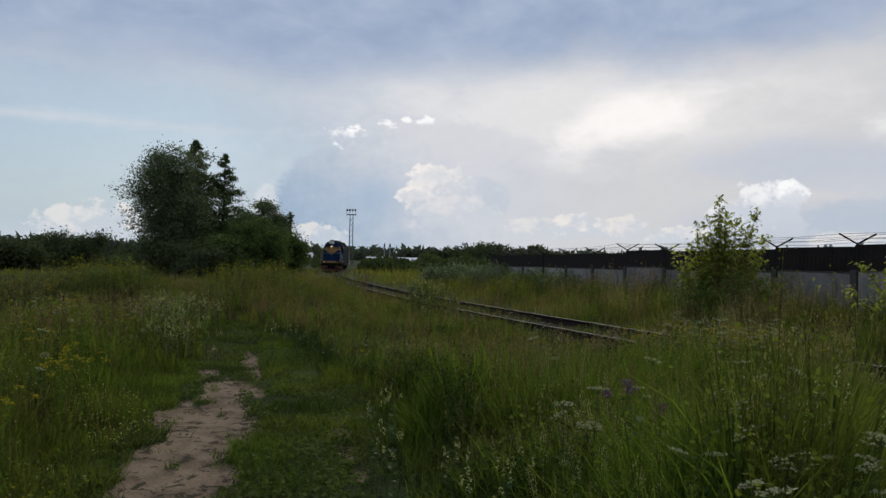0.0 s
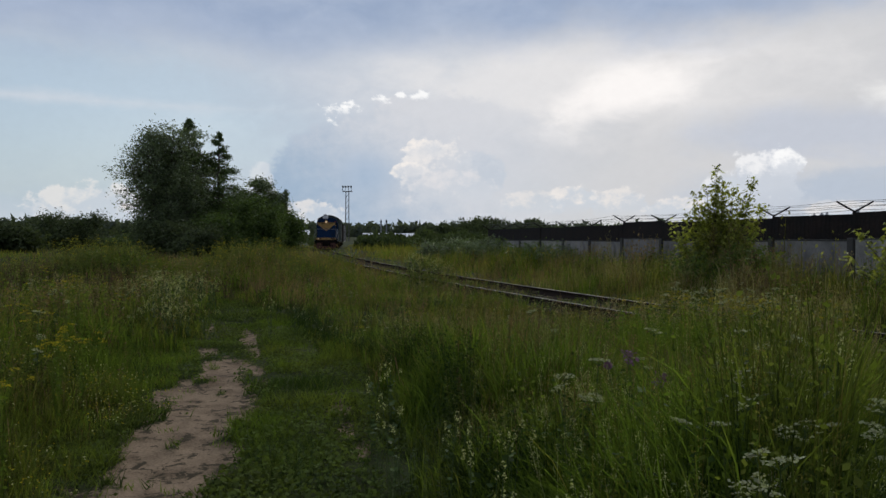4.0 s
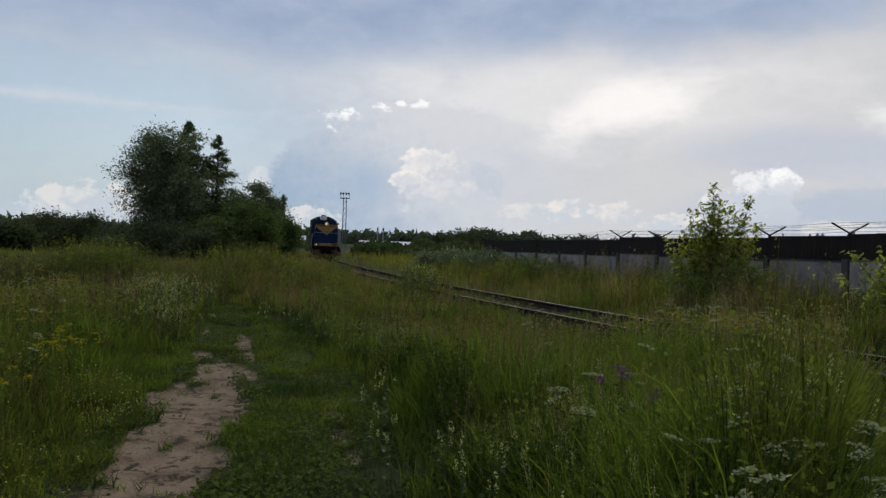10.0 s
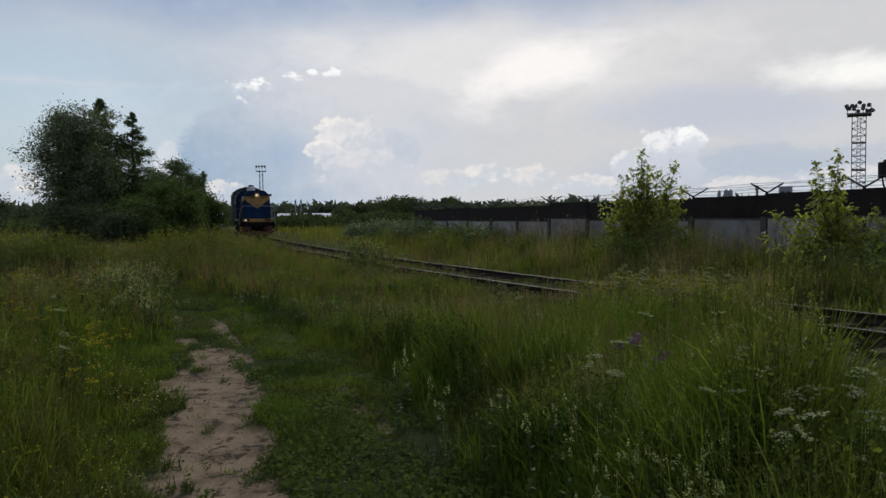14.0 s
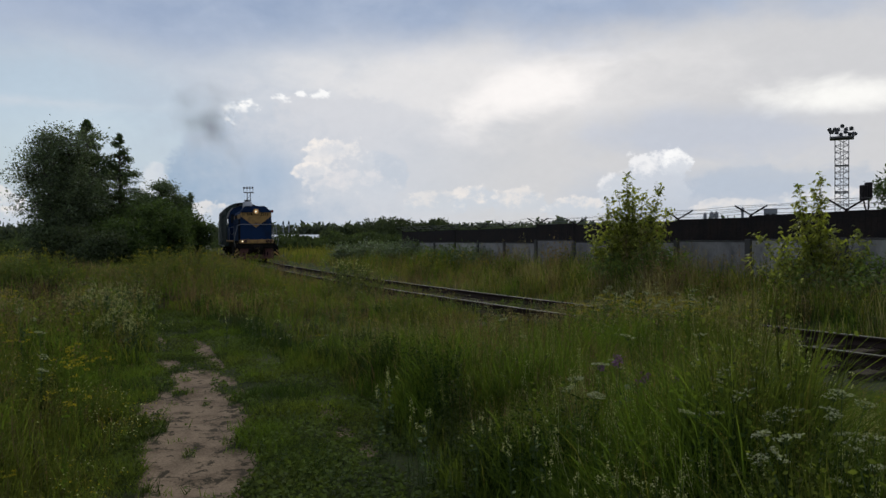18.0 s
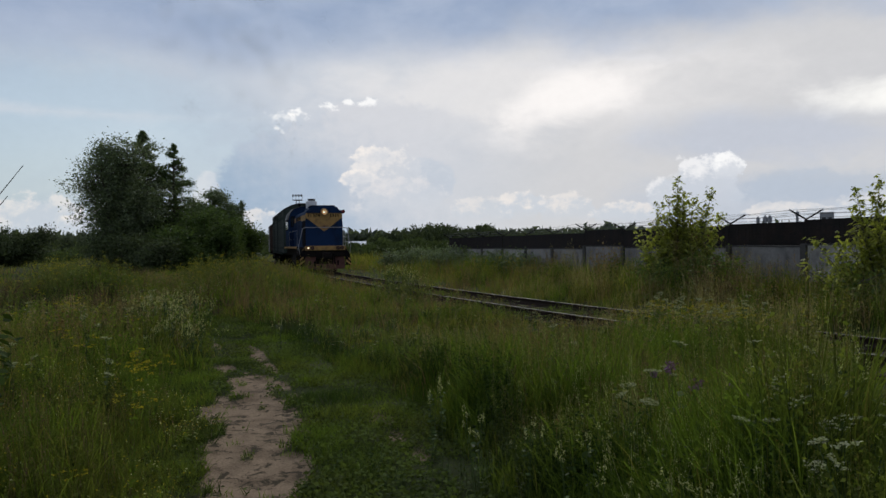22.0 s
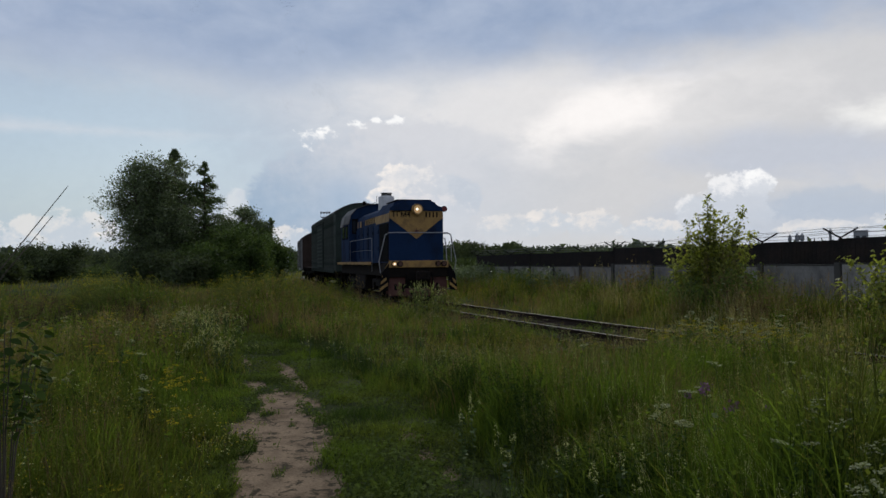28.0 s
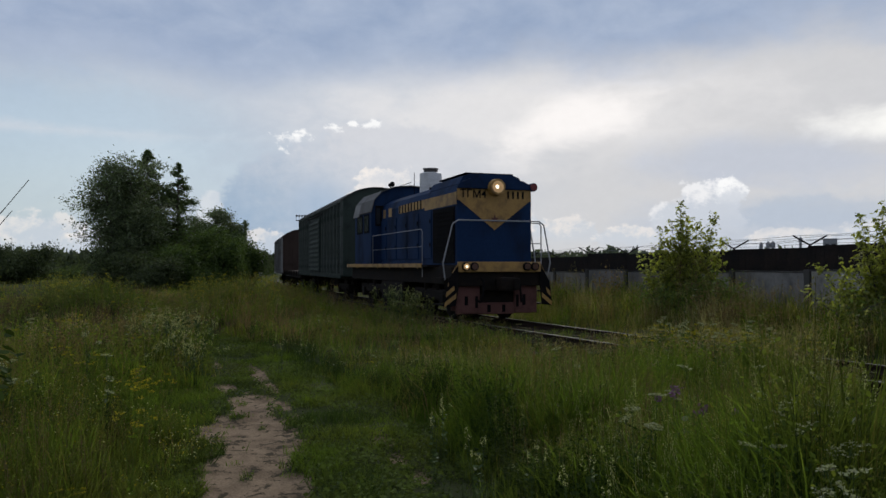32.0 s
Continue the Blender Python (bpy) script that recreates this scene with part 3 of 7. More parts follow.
# ---- rails and sleepers ----
def make_track():
    root = thing("railway_track", pose(0, 0, 0), "rusty single railway track on old sleepers, overgrown with grass", "railway track", kind="structure")
    profile = [(-0.065, -0.15), (0.065, -0.15), (0.065, -0.135), (0.012, -0.115), (0.010, -0.045), (0.036, -0.035), (0.036, 0.0), (-0.036, 0.0), (-0.036, -0.035), (-0.010, -0.045), (-0.012, -0.115), (-0.065, -0.135)]
    for side in (-0.796, 0.796):
        verts, tris = [], []
        ss = np.concatenate([np.arange(-150, -40, 4.0), np.arange(-40, 40.1, 1.0)])
        for s in ss:
            x, y, z, th = on_track(s)
            for u, h in profile:
                o = side + u
                verts.append((x + math.cos(th) * o, y + math.sin(th) * o, z + h))
        n = len(profile)
        for k in range(len(ss) - 1):
            for i in range(n):
                a, b = k * n + i, k * n + (i + 1) % n
                tris += [(a, b, b + n), (a, b + n, a + n)]
        rail = soup("rail", verts, tris, "rail_steel", root)
        rail.data.materials.append(M["rail_head"])
        pairs = np.arange(len(tris)) // 2 % n
        rail.data.polygons.foreach_set("material_index", (pairs == 6).astype(np.int32))
        tagged(rail, "rusty steel rail with a worn bright head")
    bm = bmesh.new()
    box(bm, -1.35, 1.35, -0.12, 0.12, -0.33, -0.152, 0.015)
    first = part("sleeper", bm, "sleeper", root)
    bm = bmesh.new()
    for side in (-0.796, 0.796):
        box(bm, side - 0.17, side + 0.17, -0.075, 0.075, -0.153, -0.138, 0.004)
        for dx in (-0.11, 0.11):
            rod(bm, (side + dx, 0.04, -0.14), (side + dx, 0.04, -0.115), 0.018, sides=6)
            rod(bm, (side + dx, -0.04, -0.14), (side + dx, -0.04, -0.115), 0.018, sides=6)
    tie = part("tie_plate", bm, "rail_steel", root)
    k = 0
    for s in np.arange(-85, 34, 0.545):
        x, y, z, th = on_track(s)
        m = Matrix.Translation((x, y, z)) @ Matrix.Rotation(th, 4, "Z")
        if k == 0:
            first.matrix_basis, tie.matrix_basis = m, m
        else:
            share("sleeper", first.data, root, m)
            if s > -45:
                share("tie_plate", tie.data, root, m)
        k += 1
    # loose stones between the sleepers
    rng = np.random.default_rng(4)
    n = 9000
    s, o = rng.uniform(-40, 34, n), rng.normal(0, 1.0, n).clip(-1.9, 1.9)
    x, y, th = np.interp(s, LINE_S, LINE[:, 0]), np.interp(s, LINE_S, LINE[:, 1]), np.interp(s, LINE_S, LINE_TH)
    px, py = x + np.cos(th) * o, y + np.sin(th) * o
    pz = ground(px, py)
    r = rng.uniform(0.02, 0.05, n)
    shape = np.array([(1, 0, 0), (-0.5, 0.9, 0), (-0.5, -0.9, 0), (0.1, 0.1, 0.8)])
    verts = np.stack([px, py, pz], 1)[:, None] + r[:, None, None] * (shape[None] + rng.normal(0, 0.25, (n, 4, 3)))
    tris = np.array([(0, 1, 3), (1, 2, 3), (2, 0, 3)])[None] + 4 * np.arange(n)[:, None, None]
    tagged(soup("ballast_stones", verts, tris, "ballast"), "loose grey track stones between the sleepers", "ballast", kind="stuff")


make_track()

# ---- locomotive; y runs forward, 0 at the front beam, z from the rail head ----
WHEELS = []


def wheelset(parent, y, radius=0.525):
    """Two wheels on an axle, turning with the train."""
    axle = new("wheelset")
    axle.parent = parent
    axle.location = (0, y, radius)
    for x in (-0.79, 0.79):
        bm = bmesh.new()
        rod(bm, (x - 0.065, 0, 0), (x + 0.065, 0, 0), radius, sides=28)
        inner = -1 if x > 0 else 1
        rod(bm, (x + inner * 0.06, 0, 0), (x + inner * 0.09, 0, 0), radius + 0.028, sides=28)
        rod(bm, (x - inner * 0.05, 0, 0), (x - inner * 0.12, 0, 0), 0.14, sides=12)
        for k in range(6):
            a = k * math.pi / 3
            rod(bm, (x - inner * 0.075, math.cos(a) * 0.3, math.sin(a) * 0.3), (x - inner * 0.06, math.cos(a) * 0.3, math.sin(a) * 0.3), 0.05, sides=8)
        part("wheel", bm, "under", axle)
    bm = bmesh.new()
    rod(bm, (-0.9, 0, 0), (0.9, 0, 0), 0.08, sides=12)
    part("axle", bm, "under", axle)
    WHEELS.append((axle, y, radius))
    return axle


def glyph(text, size, mat, parent, m, name="lettering"):
    """Raised lettering of the built-in font."""
    curve = bpy.data.curves.new(name, "FONT")
    curve.body, curve.size, curve.extrude, curve.align_x, curve.align_y, curve.offset = text, size, 0.004, "CENTER", "CENTER", 0.004
    tmp = bpy.data.objects.new(name, curve)
    scene.collection.objects.link(tmp)
    mesh = bpy.data.meshes.new_from_object(tmp.evaluated_get(bpy.context.evaluated_depsgraph_get()))
    bpy.data.objects.remove(tmp)
    mesh.materials.clear()
    mesh.materials.append(M[mat])
    ob = new(name, mesh)
    ob.parent, ob.matrix_basis = parent, m
    return ob


def locomotive():
    root = thing("locomotive", pose(0, 0, 0), "blue diesel shunting locomotive with a yellow chevron and lit headlight", "locomotive")
    # underframe
    bm = bmesh.new()
    box(bm, -1.30, 1.30, -12.3, -0.35, 1.02, 1.50, 0.02)
    box(bm, -0.5, 0.5, -12.3, -0.1, 0.85, 1.05, 0.02)
    part("underframe", bm, "under", root)
    bm = bmesh.new()
    box(bm, -1.52, 1.52, -12.2, -1.75, 1.50, 1.56)
    box(bm, -1.15, 1.15, -1.75, -0.02, 1.50, 1.56)
    part("deck", bm, "under", root)
    for side in (-1, 1):
        bm = bmesh.new()
        box(bm, side * 1.50, side * 1.545, -12.2, -2.3, 1.48, 1.60, 0.006)
        for k in range(7):
            box(bm, side * 1.545, side * 1.56, -11.9 + k * 1.55, -11.86 + k * 1.55, 1.44, 1.60)
        part("deck_edge", bm, "yellow", root, "worn yellow edge of the walkway")
    # front and rear beams
    for y, f in ((0.0, 1), (-12.3, -1)):
        bm = bmesh.new()
        box(bm, -1.22, 1.22, y - f * 0.12, y, 1.36, 1.64, 0.02)
        beam = part("buffer_beam", bm, "yellow", root, "yellow buffer beam")
        bm = bmesh.new()
        box(bm, -1.24, 1.24, y - f * 0.45, y - f * 0.1, 0.98, 1.36, 0.02)
        part("beam_plate", bm, "under", root)
        if f < 0:
            continue
        for x, lit in ((1.02, True), (0.78, False), (-0.78, False), (-1.02, False)):
            bm = bmesh.new()
            rod(bm, (x, y - 0.02, 1.51), (x, y + 0.07, 1.51), 0.115, sides=20)
            lamp = part("marker_lamp", bm, "black", root)
            bm = bmesh.new()
            rod(bm, (x, y + 0.065, 1.51), (x, y + 0.085, 1.51), 0.085, sides=20)
            part("lens", bm, "lamp_glass" if lit else "lamp_dead", lamp, "lit amber lens" if lit else "dark lens")
            if lit:
                bm = bmesh.new()
                rod(bm, (x, y + 0.085, 1.51), (x, y + 0.095, 1.51), 0.035, sides=12)
                part("bulb", bm, "lamp_core", lamp)
    # striped step guards
    for side in (-1, 1):
        bm = bmesh.new()
        plate(bm, [(side * 1.20, -0.06, 1.58), (side * 1.52, -0.10, 1.12), (side * 1.62, -0.12, 0.42), (side * 1.28, -0.10, 0.46), (side * 1.20, -0.06, 1.0)], (0, 1, 0), 0.03)
        guard = part("step_guard", bm, "black", root, "step guard with yellow and black warning stripes")
        for k in range(4):
            z = 0.46 + k * 0.27
            o = 0.0 if k < 3 else -0.08
            bm = bmesh.new()
            lo, hi = (1.275 - k * 0.02, 1.60 - k * 0.045 + o)
            plate(bm, [(side * lo, -0.06, z + 0.20), (side * hi, -0.085, z - 0.04), (side * (hi - 0.01), -0.08, z + 0.09), (side * lo, -0.055, z + 0.33)], (0, 1, 0), 0.012)
            part("stripe", bm, "yellow", guard)
        bm = bmesh.new()
        for k in range(3):
            box(bm, side * 1.12, side * 1.55, -1.2, -0.35, 0.45 + k * 0.36, 0.48 + k * 0.36)
        for y in (-1.22, -0.36):
            box(bm, side * 1.14, side * 1.18, y - 0.03, y + 0.03, 0.42, 1.5)
        part("steps", bm, "under", root)
    # pilot plate with slots, coupler, hoses
    for side in (-1, 1):
        bm = bmesh.new()
        box(bm, side * 0.52, side * 1.20, -0.35, -0.22, 0.22, 0.98, 0.03)
        part("pilot_wing", bm, "rust", root, "rust-brown pilot plate")
        bm = bmesh.new()
        box(bm, side * 1.12, side * 1.26, -0.55, -0.36, 0.3, 0.82, 0.03)
        part("pilot_bracket", bm, "rust", root)
    bm = bmesh.new()
    box(bm, -0.53, 0.53, -0.36, -0.25, 0.20, 0.52, 0.03)
    part("pilot", bm, "rust", root, "rust-brown pilot plate")
    bm = bmesh.new()
    box(bm, -0.53, 0.53, -0.40, -0.34, 0.50, 0.98, 0.01)
    part("draft_plate", bm, "under", root)
    for x, z, w, h in ((-0.80, 0.44, 0.05, 0.30), (-0.60, 0.40, 0.04, 0.34), (-0.20, 0.26, 0.05, 0.20), (0.24, 0.26, 0.05, 0.20), (0.62, 0.38, 0.04, 0.32), (0.92, 0.46, 0.05, 0.24)):
        bm = bmesh.new()
        box(bm, x - w, x + w, -0.26 if abs(x) < 0.5 else -0.23, -0.24 if abs(x) < 0.5 else -0.212, z, z + h, 0.008)
        part("slot", bm, "black", root)
    bm = bmesh.new()
    box(bm, -0.11, 0.11, -0.5, 0.25, 0.92, 1.16, 0.03)
    box(bm, -0.24, 0.20, 0.2, 0.5, 0.86, 1.22, 0.06)
    box(bm, -0.3, -0.14, 0.42, 0.62, 0.88, 1.20, 0.05)
    part("coupler", bm, "under", root)
    for x in (-0.5, 0.55):
        bm = bmesh.new()
        bent(bm, [(x, -0.05, 1.2), (x, 0.12, 1.1), (x * 1.05, 0.16, 0.8), (x * 1.15, 0.08, 0.55), (x * 1.3, 0.0, 0.62)], 0.028)
        part("air_hose", bm, "black", root)
    # long hood
    half, low, high = 1.12, 1.56, 3.98
    bm = bmesh.new()
    outline = [(-half, low), (half, low), (half, 3.52), (half - 0.10, 3.76), (half - 0.42, 3.95), (0, high), (-half + 0.42, 3.95), (-half + 0.10, 3.76), (-half, 3.52)]
    prism(bm, outline, -8.6, -0.42)
    hood = part("hood", bm, "blue", root, "dark blue engine hood")
    bm = bmesh.new()
    outline = [(-0.98, 3.80), (0.98, 3.80), (0.84, 4.02), (0.62, 4.10), (-0.62, 4.10), (-0.84, 4.02)]
    prism(bm, outline, -3.2, -0.62)
    part("roof_hatch", bm, "blue", hood)
    bm = bmesh.new()
    box(bm, -0.72, 0.72, -3.0, -0.75, 4.10, 4.14, 0.01)
    part("hatch_grille", bm, "black", hood)
    bm = bmesh.new()
    prism(bm, [(-1.13, 3.66), (1.13, 3.66), (1.08, 3.78), (0.85, 3.90), (-0.85, 3.90), (-1.08, 3.78)], -0.43, -0.34)
    part("visor", bm, "blue", hood, "blue brow over the headlight")
    # chevron on the nose and the band on the sides
    bm = bmesh.new()
    plate(bm, [(-1.11, -0.415, 3.65), (1.11, -0.415, 3.65), (1.11, -0.415, 3.34), (1.04, -0.415, 3.32), (0, -0.415, 2.52), (-1.04, -0.415, 3.32), (-1.11, -0.415, 3.34)], (0, 1, 0), 0.012)
    part("chevron", bm, "yellow", hood, "ochre-yellow chevron on the nose")
    for side in (-1, 1):
        for a, b, z in ((-3.2, -0.43, 3.22), (-6.0, -3.202, 3.30), (-7.3, -6.9, 3.26), (-8.0, -7.7, 3.26)):
            bm = bmesh.new()
            box(bm, side * 1.12, side * 1.128, a, b, z, 3.56)
            part("band", bm, "yellow", hood, "ochre-yellow band along the hood")
        for k in range(8):
            bm = bmesh.new()
            box(bm, side * 1.128, side * 1.142, -5.9 + k * 0.33, -5.82 + k * 0.33, 3.30, 3.56)
            part("vent_slot", bm, "black", hood)
        for k, (a, b) in enumerate(((-2.4, -0.5), (-3.65, -2.5), (-4.9, -3.75), (-6.15, -5.0), (-7.4, -6.25), (-8.4, -7.5))):
            bm = bmesh.new()
            box(bm, side * 1.12, side * 1.145, a + 0.03, b - 0.03, 1.60 if k == 0 else 1.75, 3.18, 0.008)
            door = part("hood_door", bm, "black" if k == 0 else "blue", hood, "open radiator shutter" if k == 0 else "")
            for z in (2.1, 2.8):
                bm = bmesh.new()
                box(bm, side * 1.145, side * 1.165, b - 0.14, b - 0.08, z, z + 0.12)
                part("latch", bm, "black", door)
            if k == 0:
                for z in np.arange(1.85, 3.1, 0.12):
                    bm = bmesh.new()
                    box(bm, side * 1.14, side * 1.165, a + 0.08, b - 0.08, z, z + 0.05)
                    part("slat", bm, "black", door)
    # headlight
    bm = bmesh.new()
    rod(bm, (0, -0.45, 3.70), (0, -0.16, 3.70), 0.235, 0.22, sides=28)
    lamp = part("headlight", bm, "yellow", root, "round headlight housing, yellow", smooth=True)
    bm = bmesh.new()
    rod(bm, (0, -0.17, 3.70), (0, -0.15, 3.70), 0.165, sides=28)
    part("lens", bm, "lamp_glass", lamp, "glowing warm headlight lens")
    bm = bmesh.new()
    rod(bm, (0.03, -0.15, 3.70), (0.03, -0.14, 3.70), 0.05, sides=20)
    part("bulb", bm, "lamp_core", lamp)
    for side in (-1,):
        bm = bmesh.new()
        rod(bm, (side * 1.16, -0.62, 3.74), (side * 1.16, -0.32, 3.74), 0.115, 0.12, sides=18)
        lamp = part("side_lamp", bm, "blue", root)
        bm = bmesh.new()
        rod(bm, (side * 1.16, -0.33, 3.74), (side * 1.16, -0.30, 3.74), 0.10, sides=18)
        part("lens", bm, "red_lens", lamp, "dark red lens")
    # class letters, plain bars for the running number, and a small star
    turn = Euler((radians(90), 0, radians(180))).to_matrix().to_4x4()
    glyph("ТГМ4", 0.30, "black", hood, Matrix.Translation((0.64, -0.399, 3.50)) @ turn)
    for k in range(4):
        bm = bmesh.new()
        box(bm, -0.38 - k * 0.15, -0.44 - k * 0.15, -0.403, -0.397, 3.40, 3.61)
        part("number_bar", bm, "black", hood)
    bm = bmesh.new()
    star = [(math.sin(k * math.pi / 5) * (0.13 if k % 2 == 0 else 0.055), -0.402, 2.82 + math.cos(k * math.pi / 5) * (0.13 if k % 2 == 0 else 0.055)) for k in range(10)]
    plate(bm, star, (0, 1, 0), 0.008)
    part("star", bm, "rust", hood, "small dark red star")
    # nose handrail and side rails
    bm = bmesh.new()
    bent(bm, [(1.52, -0.25, 1.15), (1.60, -0.18, 1.62), (1.36, -0.10, 2.66), (1.20, -0.08, 2.76), (-1.20, -0.08, 2.76), (-1.36, -0.10, 2.66), (-1.60, -0.18, 1.62), (-1.52, -0.25, 1.15)], 0.020)
    part("nose_handrail", bm, "rail_paint", root, "bent grey handrail round the nose")
    for side in (-1, 1):
        bm = bmesh.new()
        bent(bm, [(side * 1.47, -8.2, 2.62), (side * 1.47, -2.5, 2.62), (side * 1.47, -2.38, 2.55), (side * 1.47, -2.38, 1.2)], 0.012)
        rod(bm, (side * 1.47, -8.2, 1.58), (side * 1.47, -8.2, 2.62), 0.008)
        bent(bm, [(side * 1.47, -8.2, 2.1), (side * 1.47, -2.4, 2.1)], 0.006)
        part("side_handrail", bm, "rail_paint", root, "thin grey handrail along the walkway")
        if side > 0:
            continue
        bm = bmesh.new()
        bent(bm, [(side * 1.14, -0.55, 2.74), (side * 1.44, -0.55, 2.74), (side * 1.50, -0.55, 2.66), (side * 1.50, -0.55, 1.58)], 0.018)
        rod(bm, (side * 1.14, -0.55, 2.16), (side * 1.50, -0.55, 2.16), 0.014)
        part("corner_handrail", bm, "rail_paint", root)
        bm = bmesh.new()
        bent(bm, [(side * 1.30, -0.5, 1.6), (side * 1.34, -0.9, 2.55), (side * 1.34, -1.8, 2.55), (side * 1.34, -1.8, 1.6)], 0.022)
        part("step_handrail", bm, "rail_paint", root)
    # silencer
    bm = bmesh.new()
    rod(bm, (0.22, -5.3, 3.85), (0.22, -5.3, 4.62), 0.37, sides=32)
    rod(bm, (0.22, -5.3, 4.62), (0.22, -5.3, 4.66), 0.37, 0.28, sides=32)
    stack = part("silencer", bm, "white_paint", root, "white cylindrical exhaust silencer", smooth=True)
    bm = bmesh.new()
    rod(bm, (0.22, -5.3, 4.64), (0.22, -5.3, 4.78), 0.25, 0.22, sides=24)
    rod(bm, (0.22, -5.3, 4.76), (0.22, -5.3, 4.80), 0.26, sides=24)
    part("exhaust_rim", bm, "roof_grey", stack, "sooty exhaust rim")
    # cab
    bm = bmesh.new()
    outline = [(-1.50, 1.56), (1.50, 1.56), (1.50, 3.55), (1.38, 3.95), (1.1, 4.26), (0.6, 4.44), (0, 4.50), (-0.6, 4.44), (-1.1, 4.26), (-1.38, 3.95), (-1.50, 3.55)]
    prism(bm, outline, -10.9, -8.3)
    cab = part("cab", bm, "blue", root, "dark blue driver's cab with arched roof")
    bm = bmesh.new()
    outer = [(1.54, 3.52), (1.42, 3.97), (1.13, 4.29), (0.62, 4.47), (0, 4.535), (-0.62, 4.47), (-1.13, 4.29), (-1.42, 3.97), (-1.54, 3.52)]
    inner = [(x * 0.985, z - 0.03) for x, z in outer[::-1]]
    prism(bm, outer + inner, -11.0, -8.2)
    part("cab_roof", bm, "roof_grey", cab, "weathered grey roof sheet")
    for side in (-1, 1):
        for a, b in ((-9.35, -8.6), (-10.5, -9.6)):
            bm = bmesh.new()
            box(bm, side * 1.50, side * 1.525, a, b, 2.75, 3.45, 0.01)
            pane = part("cab_window", bm, "black", cab)
            bm = bmesh.new()
            box(bm, side * 1.522, side * 1.53, a + 0.06, b - 0.06, 2.81, 3.39)
            part("pane", bm, "glass", pane)
        bm = bmesh.new()
        plate(bm, [(side * 1.53, -11.0, 3.42), (side * 1.53, -10.1, 3.42), (side * 1.42, -10.1, 3.92), (side * 1.42, -11.0, 3.92)], (side, 0, 0.2), 0.03)
        part("rain_visor", bm, "wagon_grey", cab, "pale grey panel over the cab window")
        bm = bmesh.new()
        box(bm, side * 0.55, side * 1.36, -8.3, -8.27, 3.0, 3.75, 0.01)
        pane = part("front_window", bm, "black", cab)
        bm = bmesh.new()
        box(bm, side * 1.18, side * 1.32, -8.27, -8.26, 3.06, 3.65)
        part("pane", bm, "glass", pane)
    bm = bmesh.new()
    rod(bm, (0.75, -8.35, 4.40), (0.75, -8.35, 4.50), 0.03)
    rod(bm, (0.75, -8.5, 4.54), (0.75, -8.15, 4.54), 0.06, 0.10, sides=14)
    part("horn", bm, "black", root)
    bm = bmesh.new()
    bent(bm, [(0.5, -8.1, 4.46), (0.5, -6.6, 4.46)], 0.012)
    rod(bm, (0.48, -6.3, 3.95), (0.48, -6.3, 4.75), 0.012)
    part("antenna", bm, "black", root)
    for k in range(4):
        bm = bmesh.new()
        rod(bm, (0.55, -3.4 - k * 0.3, 3.93), (0.55, -3.4 - k * 0.3, 4.06), 0.05, sides=10)
        part("roof_valve", bm, "black", root)
    # tank and bogies
    bm = bmesh.new()
    box(bm, -1.32, 1.32, -7.6, -4.9, 0.36, 1.02, 0.08)
    part("fuel_tank", bm, "under", root)
    for yc in (-2.55, -9.75):
        bm = bmesh.new()
        for side in (-1, 1):
            box(bm, side * 0.98, side * 1.12, yc - 1.65, yc + 1.65, 0.55, 0.86, 0.04)
            for y in (-1.05, 1.05):
                box(bm, side * 0.98, side * 1.2, yc + y - 0.17, yc + y + 0.17, 0.38, 0.72, 0.03)
            for y in (-0.55, 0.55):
                rod(bm, (side * 1.05, yc + y, 0.8), (side * 1.05, yc + y, 1.1), 0.11, sides=12)
        box(bm, -1.0, 1.0, yc - 0.3, yc + 0.3, 0.5, 1.0, 0.04)
        part("bogie", bm, "under", root)
        for y in (-1.05, 1.05):
            wheelset(root, yc + y)
    return root


